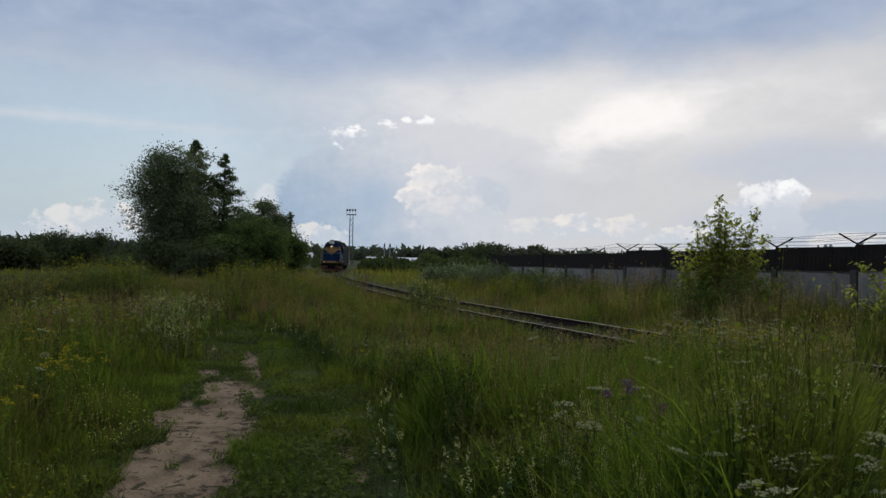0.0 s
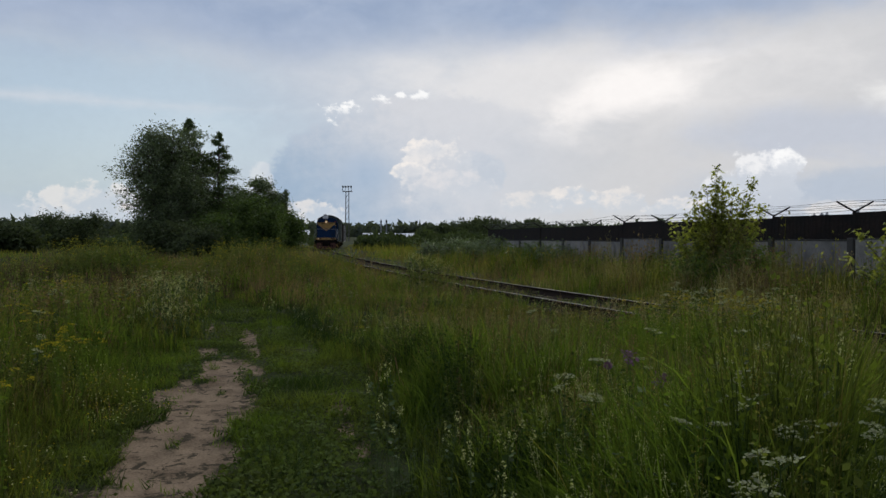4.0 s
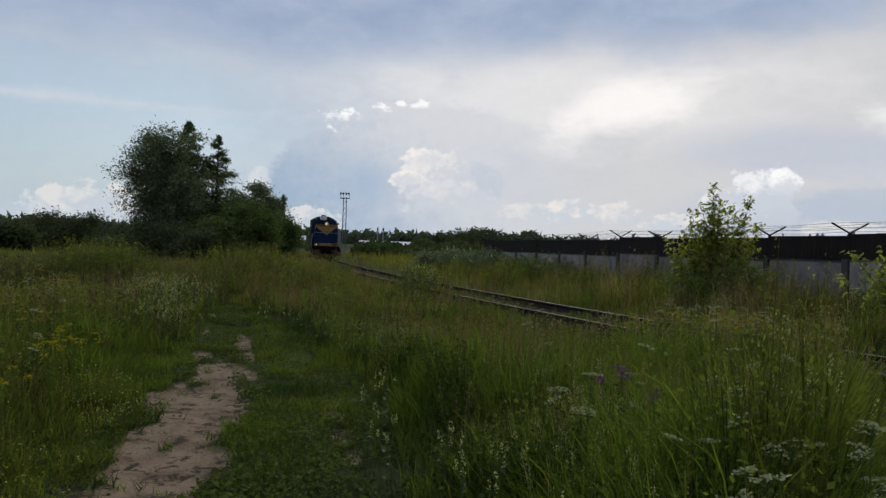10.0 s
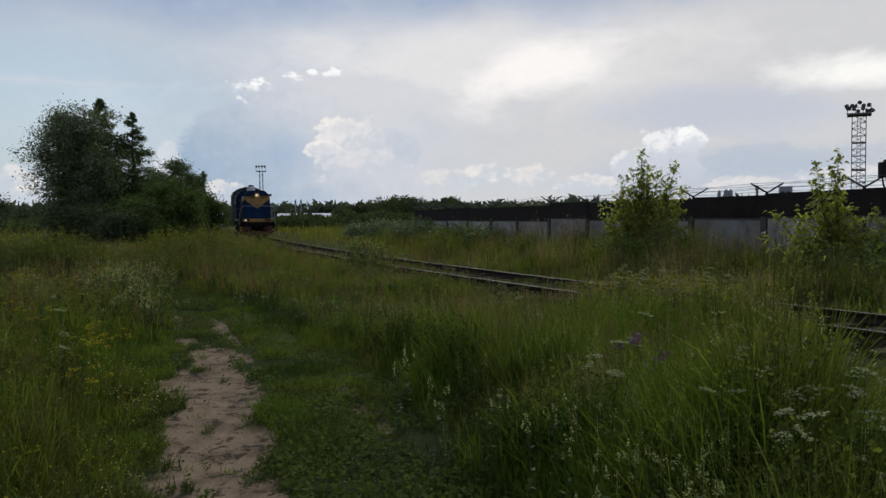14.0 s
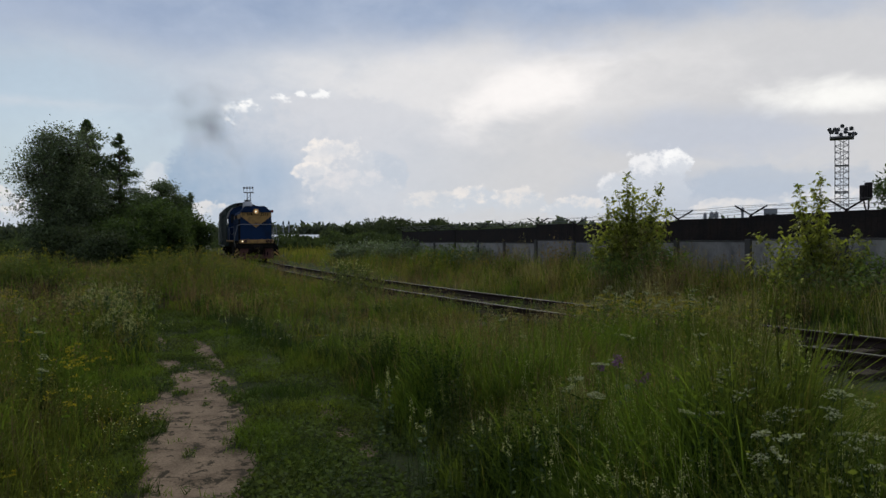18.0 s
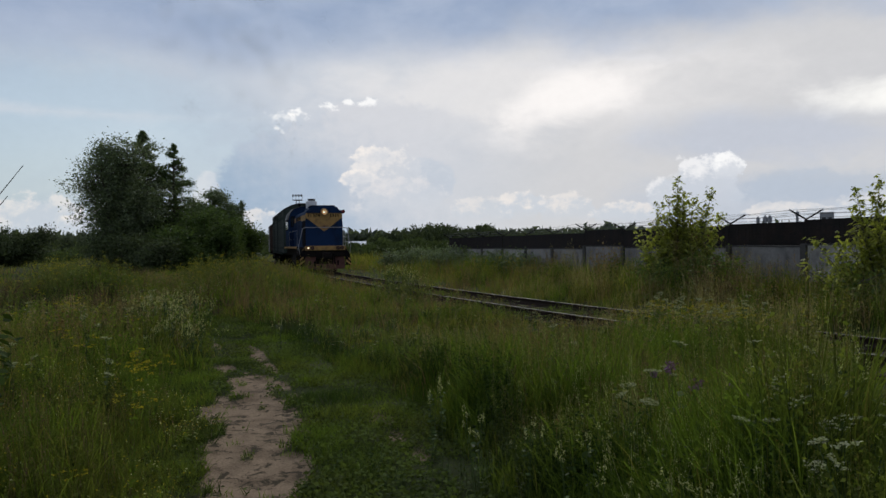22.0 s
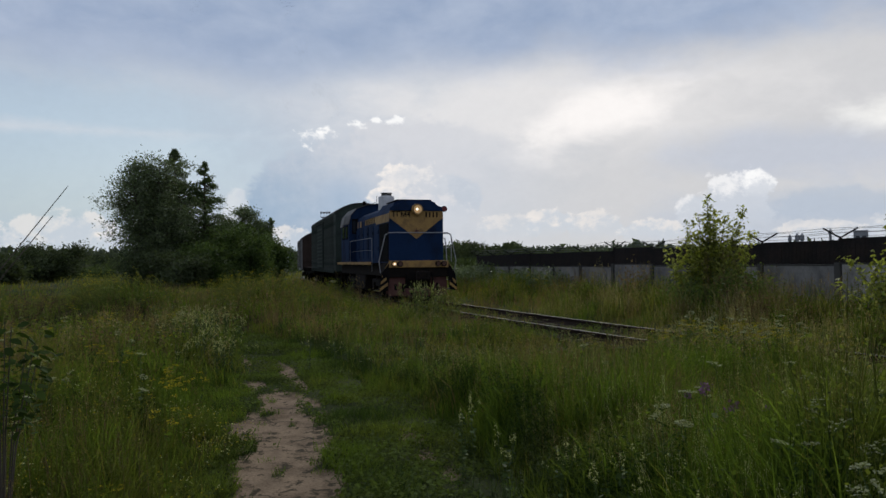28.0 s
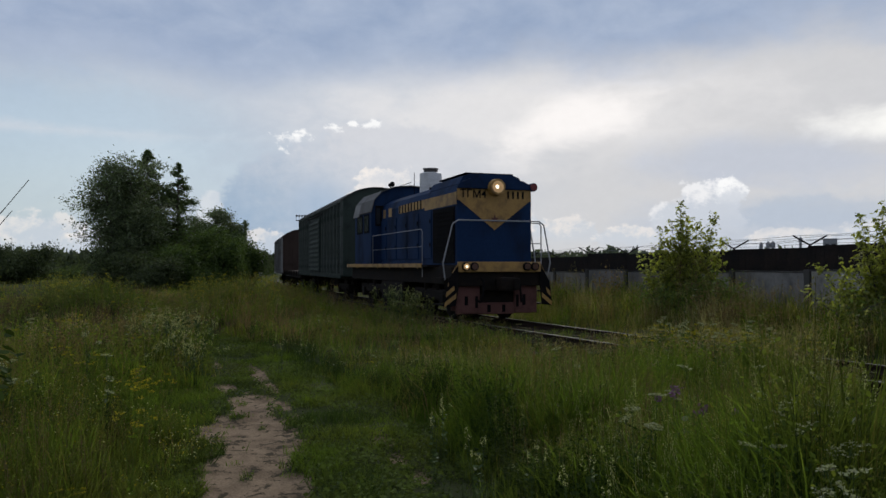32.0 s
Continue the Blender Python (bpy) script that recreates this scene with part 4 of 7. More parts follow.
def boxcar(name, label, side_mat, length, eave, crown, doors, rib_mat, end_mat):
    """Covered goods wagon; y runs forward, 0 at its front end wall."""
    root = thing(name, pose(0, 0, 0), label, "wagon", "wagons of the train")
    half = 1.52
    bm = bmesh.new()
    box(bm, -half, half, -length, 0, 1.12, eave, 0.02)
    body = part("body", bm, side_mat, root)
    bm = bmesh.new()
    arc = [(u * (half + 0.10), eave + 0.01 + (crown - eave) * (1 - abs(u) ** 2.2)) for u in np.linspace(-1, 1, 17)]
    under = [(x * 0.97, z - 0.035) for x, z in arc[::-1]]
    prism(bm, arc + under, -length - 0.08, 0.08)
    roof = part("roof", bm, "roof_grey", root, "arched sheet roof, weathered grey", smooth=False)
    for y in (-0.02, -length + 0.0):
        bm = bmesh.new()
        prism(bm, [(x * 0.96, z - 0.03) for x, z in arc], y - 0.02, y + 0.02)
        part("gable", bm, end_mat, root)
    for k in range(1, int(length / 1.2)):
        bm = bmesh.new()
        ring = [(x * 1.004, z + 0.012) for x, z in arc] + [(x * 0.99, z - 0.01) for x, z in arc[::-1]]
        prism(bm, ring, -k * 1.2 - 0.03, -k * 1.2 + 0.03)
        part("roof_seam", bm, "roof_grey", roof)
    bm = bmesh.new()
    box(bm, -0.04, 0.04, -0.14, 0.14, 1.25, eave - 0.1, 0.01)
    rib = None
    n = int(length / 0.95)
    for side in (-1, 1):
        for k in range(n + 1):
            y = -k * length / n
            if any(a - 0.05 < y < b + 0.05 for a, b in doors):
                continue
            if rib is None:
                bm.free()
                bm = bmesh.new()
                box(bm, -0.06, 0.06, -0.045, 0.045, 1.18, eave - 0.05, 0.012)
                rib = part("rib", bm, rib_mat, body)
                rib.matrix_basis = Matrix.Translation((side * (half + 0.03), y, 0))
            else:
                share("rib", rib.data, body, Matrix.Translation((side * (half + 0.03), y, 0)))
        for a, b, mat in ((eave - 0.10, eave - 0.02, rib_mat), (1.06, 1.24, side_mat)):
            bm = bmesh.new()
            box(bm, side * half, side * (half + 0.09), -length, 0, a, b, 0.01)
            part("side_rail", bm, mat, root)
        for a, b in doors:
            bm = bmesh.new()
            box(bm, side * half, side * (half + 0.10), a, b, 1.28, eave - 0.3, 0.015)
            door = part("door", bm, side_mat, root, "sliding door with pressed ribs")
            m = None
            for z in np.arange(1.42, eave - 0.45, 0.24):
                for c, d in ((a + 0.12, (a + b) / 2 - 0.06), ((a + b) / 2 + 0.06, b - 0.12)):
                    if m is None:
                        bm = bmesh.new()
                        box(bm, side * 0.0, side * 0.05, -(d - c) / 2, (d - c) / 2, -0.06, 0.06, 0.02)
                        first = part("pressing", bm, rib_mat, door)
                        m, first.matrix_basis = first.data, Matrix.Translation((side * (half + 0.095), (c + d) / 2, z))
                    else:
                        share("pressing", m, door, Matrix.Translation((side * (half + 0.095), (c + d) / 2, z)))
            bm = bmesh.new()
            rod(bm, (side * (half + 0.13), a - 0.6, eave - 0.28), (side * (half + 0.13), b + 0.9, eave - 0.28), 0.03)
            part("door_track", bm, "under", root)
    for x in (-1.3, -0.65, 0, 0.65, 1.3):
        for y in (0, -length - 0.06):
            bm = bmesh.new()
            box(bm, x - 0.04, x + 0.04, y, y + 0.06, 1.2, eave, 0.01)
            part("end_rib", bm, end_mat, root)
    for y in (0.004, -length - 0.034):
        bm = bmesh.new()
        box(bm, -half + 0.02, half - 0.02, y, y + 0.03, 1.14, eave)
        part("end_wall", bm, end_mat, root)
    bm = bmesh.new()
    box(bm, -1.2, 1.2, -length, 0, 0.98, 1.14, 0.02)
    box(bm, -0.3, 0.3, -length - 0.4, 0.4, 0.9, 1.12, 0.03)
    box(bm, -0.6, 0.6, -length / 2 - 1.2, -length / 2 + 1.2, 0.6, 1.0, 0.03)
    part("underframe", bm, "under", root)
    for k in range(6):
        bm = bmesh.new()
        rod(bm, (1.56, -0.35, 1.3 + k * 0.4), (1.56, -0.8, 1.3 + k * 0.4), 0.014, sides=6)
        part("rung", bm, "under", root)
    for yc in (-2.2, -length + 2.2):
        bm = bmesh.new()
        for side in (-1, 1):
            box(bm, side * 0.94, side * 1.08, yc - 1.3, yc + 1.3, 0.5, 0.78, 0.05)
            for y in (-0.92, 0.92):
                box(bm, side * 0.94, side * 1.16, yc + y - 0.15, yc + y + 0.15, 0.36, 0.62, 0.03)
        box(bm, -0.95, 0.95, yc - 0.25, yc + 0.25, 0.5, 0.98, 0.03)
        part("bogie", bm, "under", root)
        for y in (-0.92, 0.92):
            wheelset(root, yc + y, 0.475)
    return root


LOCO = locomotive()
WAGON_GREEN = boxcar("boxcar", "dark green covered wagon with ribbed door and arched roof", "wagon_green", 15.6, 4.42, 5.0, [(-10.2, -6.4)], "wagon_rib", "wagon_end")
WAGON_GREY = boxcar("boxcar", "pale grey covered wagon with arched roof and brown ends", "wagon_grey", 13.9, 4.1, 4.78, [(-8.2, -5.6)], "wagon_grey", "wagon_brown")


def flatcar():
    """Low flat wagon between the covered ones; y runs forward, 0 at its front end."""
    root = thing("flatcar", pose(0, 0, 0), "low dark empty flat wagon between the covered wagons", "wagon", "wagons of the train")
    bm = bmesh.new()
    box(bm, -1.42, 1.42, -14.4, 0, 1.18, 1.32, 0.01)
    part("deck", bm, "wagon_brown", root)
    bm = bmesh.new()
    box(bm, -0.35, 0.35, -14.8, 0.4, 0.90, 1.18, 0.02)
    for x in (-1.40, 1.26):
        box(bm, x, x + 0.14, -14.4, 0, 0.88, 1.18, 0.02)
    part("underframe", bm, "under", root)
    for side in (-1, 1):
        for k in range(8):
            bm = bmesh.new()
            box(bm, side * 1.42, side * 1.50, -0.6 - k * 1.88, -0.5 - k * 1.88, 1.0, 1.34, 0.01)
            part("stake_pocket", bm, "under", root)
    for yc in (-2.3, -12.1):
        bm = bmesh.new()
        for side in (-1, 1):
            box(bm, side * 0.94, side * 1.08, yc - 1.3, yc + 1.3, 0.5, 0.78, 0.05)
        box(bm, -0.95, 0.95, yc - 0.25, yc + 0.25, 0.5, 0.92, 0.03)
        part("bogie", bm, "under", root)
        for y in (-0.92, 0.92):
            wheelset(root, yc + y, 0.475)
    return root


WAGON_FLAT = flatcar()


def train_rows(body, behind, front_axle, rear_axle):
    """Rows for a vehicle whose front lies so far behind the train's front."""
    rows = []
    for t, s in RUN:
        a, b = on_track(s - behind - front_axle), on_track(s - behind - rear_axle)
        way = Vector((a[0] - b[0], a[1] - b[1], a[2] - b[2])).normalized()
        start = Vector(a[:3]) + way * front_axle
        rows.append((t, Matrix.Translation(start) @ Matrix.Rotation(math.atan2(-way.x, way.y), 4, "Z")))
    return rows


def motions():
    walk(LOCO, train_rows(LOCO, 0.0, 2.55, 9.75))
    walk(WAGON_GREEN, train_rows(WAGON_GREEN, 13.3, 2.2, 13.4))
    walk(WAGON_FLAT, train_rows(WAGON_FLAT, 30.0, 2.3, 12.1))
    walk(WAGON_GREY, train_rows(WAGON_GREY, 45.6, 2.2, 11.7))
    times = np.arange(0, 32.01, 0.2)
    run_t, run_s = zip(*RUN)
    gone = np.interp(times, run_t, run_s)
    for axle, y, r in WHEELS:
        walk(axle, [(float(t), Matrix.Translation((0, y, r)) @ Matrix.Rotation(-(g - gone[0]) / r, 4, "X")) for t, g in zip(times, gone)])
    smoke_motions()


# ---- boundary wall: concrete panels, black sheeting, barbed wire on forked brackets ----
WALL_START, WALL_STEP = np.array([7.19, 28.38]), np.array([0.80, -2.884])
WALL_TURN = math.atan2(WALL_STEP[1], WALL_STEP[0])


def make_wall():
    root = thing("wall_boundary", pose(0, 0, 0), "grey concrete boundary wall topped with black sheeting and barbed wire", "wall", kind="structure")
    rng = random.Random(3)
    bm = bmesh.new()
    box(bm, 0.12, 2.88, -0.07, 0.07, -1.0, 1.43, 0.02)
    panel = part("panel", bm, "concrete", root)
    bm = bmesh.new()
    box(bm, -0.10, 0.10, -0.12, 0.10, -1.0, 1.45, 0.02)
    post = part("post", bm, "stained", root)
    bm = bmesh.new()
    box(bm, 0.0, 3.0, -0.05, -0.03, 1.44, 2.06)
    for k in range(20):
        box(bm, 0.05 + k * 0.15, 0.11 + k * 0.15, -0.056, -0.045, 1.45, 2.05)
    sheet = part("sheeting", bm, "iron_black", root, "black corrugated sheeting along the top")
    bm = bmesh.new()
    box(bm, 0.0, 3.0, -0.085, 0.085, 1.40, 1.438, 0.01)
    ledge = part("ledge", bm, "stained", root)
    bm = bmesh.new()
    rod(bm, (0, 0, 1.4), (0, 0, 2.10), 0.035, sides=6)
    rod(bm, (0, 0, 2.08), (-0.42, 0.0, 2.33), 0.022, sides=6)
    rod(bm, (0, 0, 2.08), (0.42, 0.0, 2.33), 0.022, sides=6)
    fork = part("fork", bm, "iron_black", root, "black forked bracket")
    fork.matrix_basis = pose(0, 0, -5)
    for i in range(-7, 12):
        p = WALL_START + WALL_STEP * i
        drop = -0.10 if i < -1 else 0.0
        drop += -0.006 * max(0, -i - 1) + 0.03 * (i - 2) * (0 <= i < 9)
        m = Matrix.Translation((p[0], p[1], drop)) @ Matrix.Rotation(WALL_TURN, 4, "Z") @ pose(0, 0, 0, rng.uniform(-0.8, 0.8), rng.uniform(-0.4, 0.4), 0)
        for first in (panel, post, sheet, ledge):
            if i == -7:
                first.matrix_basis = m
            else:
                share(first.name.split(".")[0], first.data, root, m, first.get("label", ""))
        f = Matrix.Translation((p[0], p[1], drop)) @ Matrix.Rotation(radians(-8), 4, "Z")
        if i == -7:
            fork.matrix_basis = f
        else:
            share("fork", fork.data, root, f, "black forked bracket")
    bm = bmesh.new()
    for u, h in ((-0.40, 2.32), (-0.22, 2.215), (0.0, 2.12), (0.22, 2.215), (0.40, 2.32)):
        last = None
        for i in range(-7, 12):
            p = WALL_START + WALL_STEP * i
            drop = (-0.10 if i < -1 else 0.0) + 0.03 * (i - 2) * (0 <= i < 9)
            q = Vector((p[0] + u, p[1], h + drop))
            if last:
                mid = (q + last) / 2 - Vector((0, 0, 0.03))
                rod(bm, last, mid, 0.005, sides=4)
                rod(bm, mid, q, 0.005, sides=4)
            last = q
    part("barbed_wire", bm, "steel", root, "thin strands of barbed wire")
    # floodlight boxes on one bracket
    box_root = thing("floodlight", pose(10.40, 16.1, 2.06), "pair of black box floodlights on a bent bracket atop the wall", "floodlight")
    bm = bmesh.new()
    box(bm, -0.15, -0.03, -0.07, 0.07, 0.26, 0.60, 0.02)
    part("housing", bm, "iron_black", box_root)
    bm = bmesh.new()
    box(bm, 0.00, 0.11, -0.02, 0.12, 0.30, 0.66, 0.02)
    part("housing", bm, "iron_black", box_root)
    bm = bmesh.new()
    bent(bm, [(0, 0, 0), (0.04, 0.02, 0.12), (0.055, 0.05, 0.32)], 0.018)
    bent(bm, [(0, 0, 0), (-0.06, 0, 0.10), (-0.09, 0, 0.27)], 0.018)
    part("bracket", bm, "iron_black", box_root)


make_wall()


# ---- trees ----
def leaf_mesh(rng, centres, spread, count, size, droop=0.0, flat=0.6):
    """Leaves as small bent kites scattered round twig ends."""
    n = len(centres) * count
    c = np.repeat(np.asarray(centres, float), count, 0) + rng.normal(0, 1, (n, 3)) * spread
    a = rng.normal(0, 1, (n, 3)) * (1, 1, flat) + (0, 0, -droop)
    a /= np.linalg.norm(a, axis=1)[:, None]
    b = np.cross(a, rng.normal(0, 1, (n, 3)))
    b /= np.linalg.norm(b, axis=1)[:, None]
    up = np.cross(a, b)
    s = size * rng.uniform(0.6, 1.3, (n, 1))
    verts = np.stack([c - a * s, c + b * s * 0.5 + up * s * 0.12, c + a * s, c - b * s * 0.5 + up * s * 0.12], 1)
    tris = np.array([(0, 1, 3), (1, 2, 3)])[None] + 4 * np.arange(n)[:, None, None]
    return verts, tris


def limb(verts, tris, points, radii, sides=6):
    """A tapered bough through points, added to lists."""
    points = [Vector(p) for p in points]
    base = len(verts)
    for k, p in enumerate(points):
        way = (points[min(k + 1, len(points) - 1)] - points[max(k - 1, 0)]).normalized()
        side = way.orthogonal().normalized()
        other = way.cross(side)
        for i in range(sides):
            a = 2 * math.pi * i / sides
            verts.append(p + (side * math.cos(a) + other * math.sin(a)) * radii[k])
    for k in range(len(points) - 1):
        for i in range(sides):
            a, b = base + k * sides + i, base + k * sides + (i + 1) % sides
            tris += [(a, b, b + sides), (a, b + sides, a + sides)]


def tree(name, label, place, height, width, trunks, bare_to, leaf, mat, seed, leaf_size=0.14, per=26, boughs=60, shape="round", lean=0.0, spread=0.38):
    """trunks: number of stems; bare_to: height where the crown begins, as a share; shape: round, cone or bush."""
    rng, rnd = np.random.default_rng(seed), random.Random(seed)
    z = float(ground(place[0], place[1])) - 0.1
    root = thing(name, pose(place[0], place[1], z), label, "shrub" if shape == "bush" else "tree")
    verts, tris, ends, loose = [], [], [], []
    for k in range(trunks):
        a = 2 * math.pi * (k + rnd.random() * 0.6) / trunks
        foot = Vector((math.cos(a), math.sin(a), 0)) * (0.0 if trunks == 1 else width * 0.06)
        tilt = Vector((math.cos(a), math.sin(a), 0)) * (0.0 if trunks == 1 else width * rnd.uniform(0.10, 0.26))
        top = height * (rnd.uniform(0.45, 1.0) if shape == "bush" else rnd.uniform(0.72, 0.96)) if trunks > 1 else height
        line = [foot + tilt * (f**1.3) + Vector((rnd.uniform(-1, 1), rnd.uniform(-1, 1), 0)) * 0.015 * height * f + Vector((lean * f, 0, top * f)) for f in (0, 0.2, 0.4, 0.6, 0.8, 1.0)]
        r0 = height * (0.020 if trunks == 1 else 0.014)
        limb(verts, tris, line, [r0 * (1 - 0.92 * f) + 0.008 for f in (0, 0.2, 0.4, 0.6, 0.8, 1.0)], 7)
        for _ in range(boughs // trunks):
            f = bare_to + (1 - bare_to) * rnd.random() ** (1.9 if shape == "cone" else 0.9)
            i = min(4, int(f * 5))
            start = line[i].lerp(line[i + 1], f * 5 - i)
            g = (f - bare_to) / (1 - bare_to)
            if shape == "cone":
                reach = (width / 2 * (1.0 - g) ** 0.74) * rnd.choice((0.5, 0.75, 0.9, 1.0, 1.15))
                rise = rnd.uniform(-0.10, 0.35)
            elif shape == "bush":
                reach = width / 2 * math.sqrt(max(0.03, 1 - (g * 0.95) ** 2.2)) * rnd.uniform(0.35, 1.0)
                rise = rnd.uniform(0.1, 0.7)
            else:
                reach = width / 2 * math.sqrt(max(0.04, 1 - (2 * g - 0.9) ** 2 * 0.78)) * rnd.uniform(0.35, 1.02)
                rise = rnd.uniform(-0.05, 0.6)
            b = rnd.uniform(0, 2 * math.pi)
            out = Vector((math.cos(b), math.sin(b), 0)) * reach
            end = start + out + Vector((0, 0, min(reach * rise, height * 1.0 - start.z)))
            mid = start.lerp(end, 0.5) + Vector((0, 0, reach * 0.10))
            limb(verts, tris, [start, mid, end], [r0 * 0.30 * (1 - 0.5 * g), r0 * 0.17, 0.006], 5)
            for h in (0.45, 0.62, 0.8, 0.92, 1.0):
                p = start.lerp(mid, h * 2) if h < 0.5 else mid.lerp(end, h * 2 - 1)
                loose.append(0.35 + 0.75 * (1 - g) if shape == "cone" else 1.0)
                ends.append(p + Vector((rnd.gauss(0, 0.06), rnd.gauss(0, 0.06), rnd.gauss(0, 0.05))) * reach)
                if h > 0.55 and reach > 1.2:
                    q = p + Vector((rnd.gauss(0, 1), rnd.gauss(0, 1), rnd.gauss(0, 0.6))) * reach * 0.16
                    limb(verts, tris, [p, q], [0.014, 0.005], 4)
                    ends.append(q)
                    loose.append(0.35 + 0.75 * (1 - g) if shape == "cone" else 1.0)
        for k in range(4):
            ends.append(line[-1].lerp(line[-2], k * 0.09 if shape == "cone" else k * 0.16))
            loose.append(0.22 + 0.07 * k if shape == "cone" else 0.9)
    tagged(soup("trunk", [tuple(v) for v in verts], tris, "bark", root), "dark trunk and boughs")
    v, t = leaf_mesh(rng, ends, np.repeat(np.array(loose), per)[:, None] * np.array([spread, spread, spread * 0.8]), per, leaf_size, 0.35 if shape != "bush" else 0.0)
    v[..., 2] = np.maximum(v[..., 2], 0.08)
    soup("crown", v, t, mat, root)
    return root


def at_az(az, dist):
    a = radians(az)
    return math.sin(a) * dist, 0.6 + math.cos(a) * dist


tree("willow_tree", "tall many-stemmed willow with a broad dark crown and sky gaps", at_az(-21.3, 66), 11.2, 5.9, 6, 0.14, 0, "leaf_willow", 11, 0.090, 17, 330, "round", 0.0, 0.30)
tree("birch_tree", "slim dark green birch with a pointed crown", at_az(-19.7, 70), 11.7, 7.4, 1, 0.04, 0, "leaf_birch", 12, 0.090, 12, 420, "cone", 0.0, 0.30)
tree("birch_tree", "pointed young birch standing at the edge of the copse", at_az(-17.7, 70), 10.7, 6.0, 1, 0.04, 0, "leaf_birch", 13, 0.085, 12, 360, "cone", 0.15, 0.26)
tree("willow_shrub", "dense green willow shrub beside the copse", at_az(-15.6, 67), 4.8, 5.4, 8, 0.05, 0, "leaf_bush", 14, 0.11, 18, 130, "bush", 0.0, 0.36)
tree("willow_shrub", "rounded green shrub in front of the birches", at_az(-17.6, 60), 3.1, 3.6, 8, 0.04, 0, "leaf_bush", 15, 0.10, 20, 110, "bush", 0.0, 0.34)
tree("willow_shrub", "upright green shrub among the birches", at_az(-16.3, 62), 4.3, 2.6, 6, 0.04, 0, "leaf_bush", 27, 0.10, 18, 90, "bush", 0.0, 0.30)
tree("willow_shrub", "tall leafy shrub beside the aspens", at_az(-14.5, 64), 4.5, 3.0, 6, 0.04, 0, "leaf_bush", 28, 0.10, 18, 100, "bush", 0.0, 0.32)
tree("willow_shrub", "low spreading shrub before the copse", at_az(-18.9, 58), 2.1, 3.4, 7, 0.04, 0, "leaf_alder", 29, 0.10, 18, 90, "bush", 0.0, 0.32)
tree("willow_shrub", "low dark shrub at the foot of the willow", at_az(-20.6, 62), 2.3, 5.0, 8, 0.04, 0, "leaf_alder", 16, 0.11, 22, 100, "bush", 0.0, 0.40)
tree("aspen_tree", "small dark aspen above the shrubs", at_az(-15.8, 76), 7.4, 4.2, 3, 0.12, 0, "leaf_willow", 17, 0.10, 22, 160, "round", 0.0, 0.32)
tree("aspen_tree", "thin young aspen with a ragged top", at_az(-13.0, 78), 6.4, 1.6, 1, 0.2, 0, "leaf_willow", 18, 0.12, 14, 34, "cone", 0.0, 0.35)
tree("aspen_tree", "leaning young aspen beside the shrubs", at_az(-13.9, 78), 6.6, 3.4, 2, 0.12, 0, "leaf_willow", 19, 0.10, 22, 120, "round", 0.0, 0.32)
tree("willow_shrub", "green shrub at the line's edge", at_az(-13.4, 74), 3.8, 4.2, 7, 0.04, 0, "leaf_bush", 20, 0.115, 24, 100, "bush", 0.0, 0.40)
tree("alder_shrub", "dark alder shrub on the meadow's edge", at_az(-27.6, 95), 4.0, 7.4, 7, 0.05, 0, "leaf_alder", 21, 0.14, 26, 80, "bush", 0.0, 0.5)
tree("alder_shrub", "dark low alder by the field", at_az(-30.8, 85), 2.3, 5.0, 7, 0.05, 0, "leaf_alder", 22, 0.2, 22, 80, "bush", 0.0, 0.6)
tree("poplar_tree", "green poplar rising behind the wall", at_az(38.3, 62), 6.8, 6.0, 3, 0.15, 0, "leaf_birch", 23, 0.16, 22, 90, "round", 0.0, 0.5)


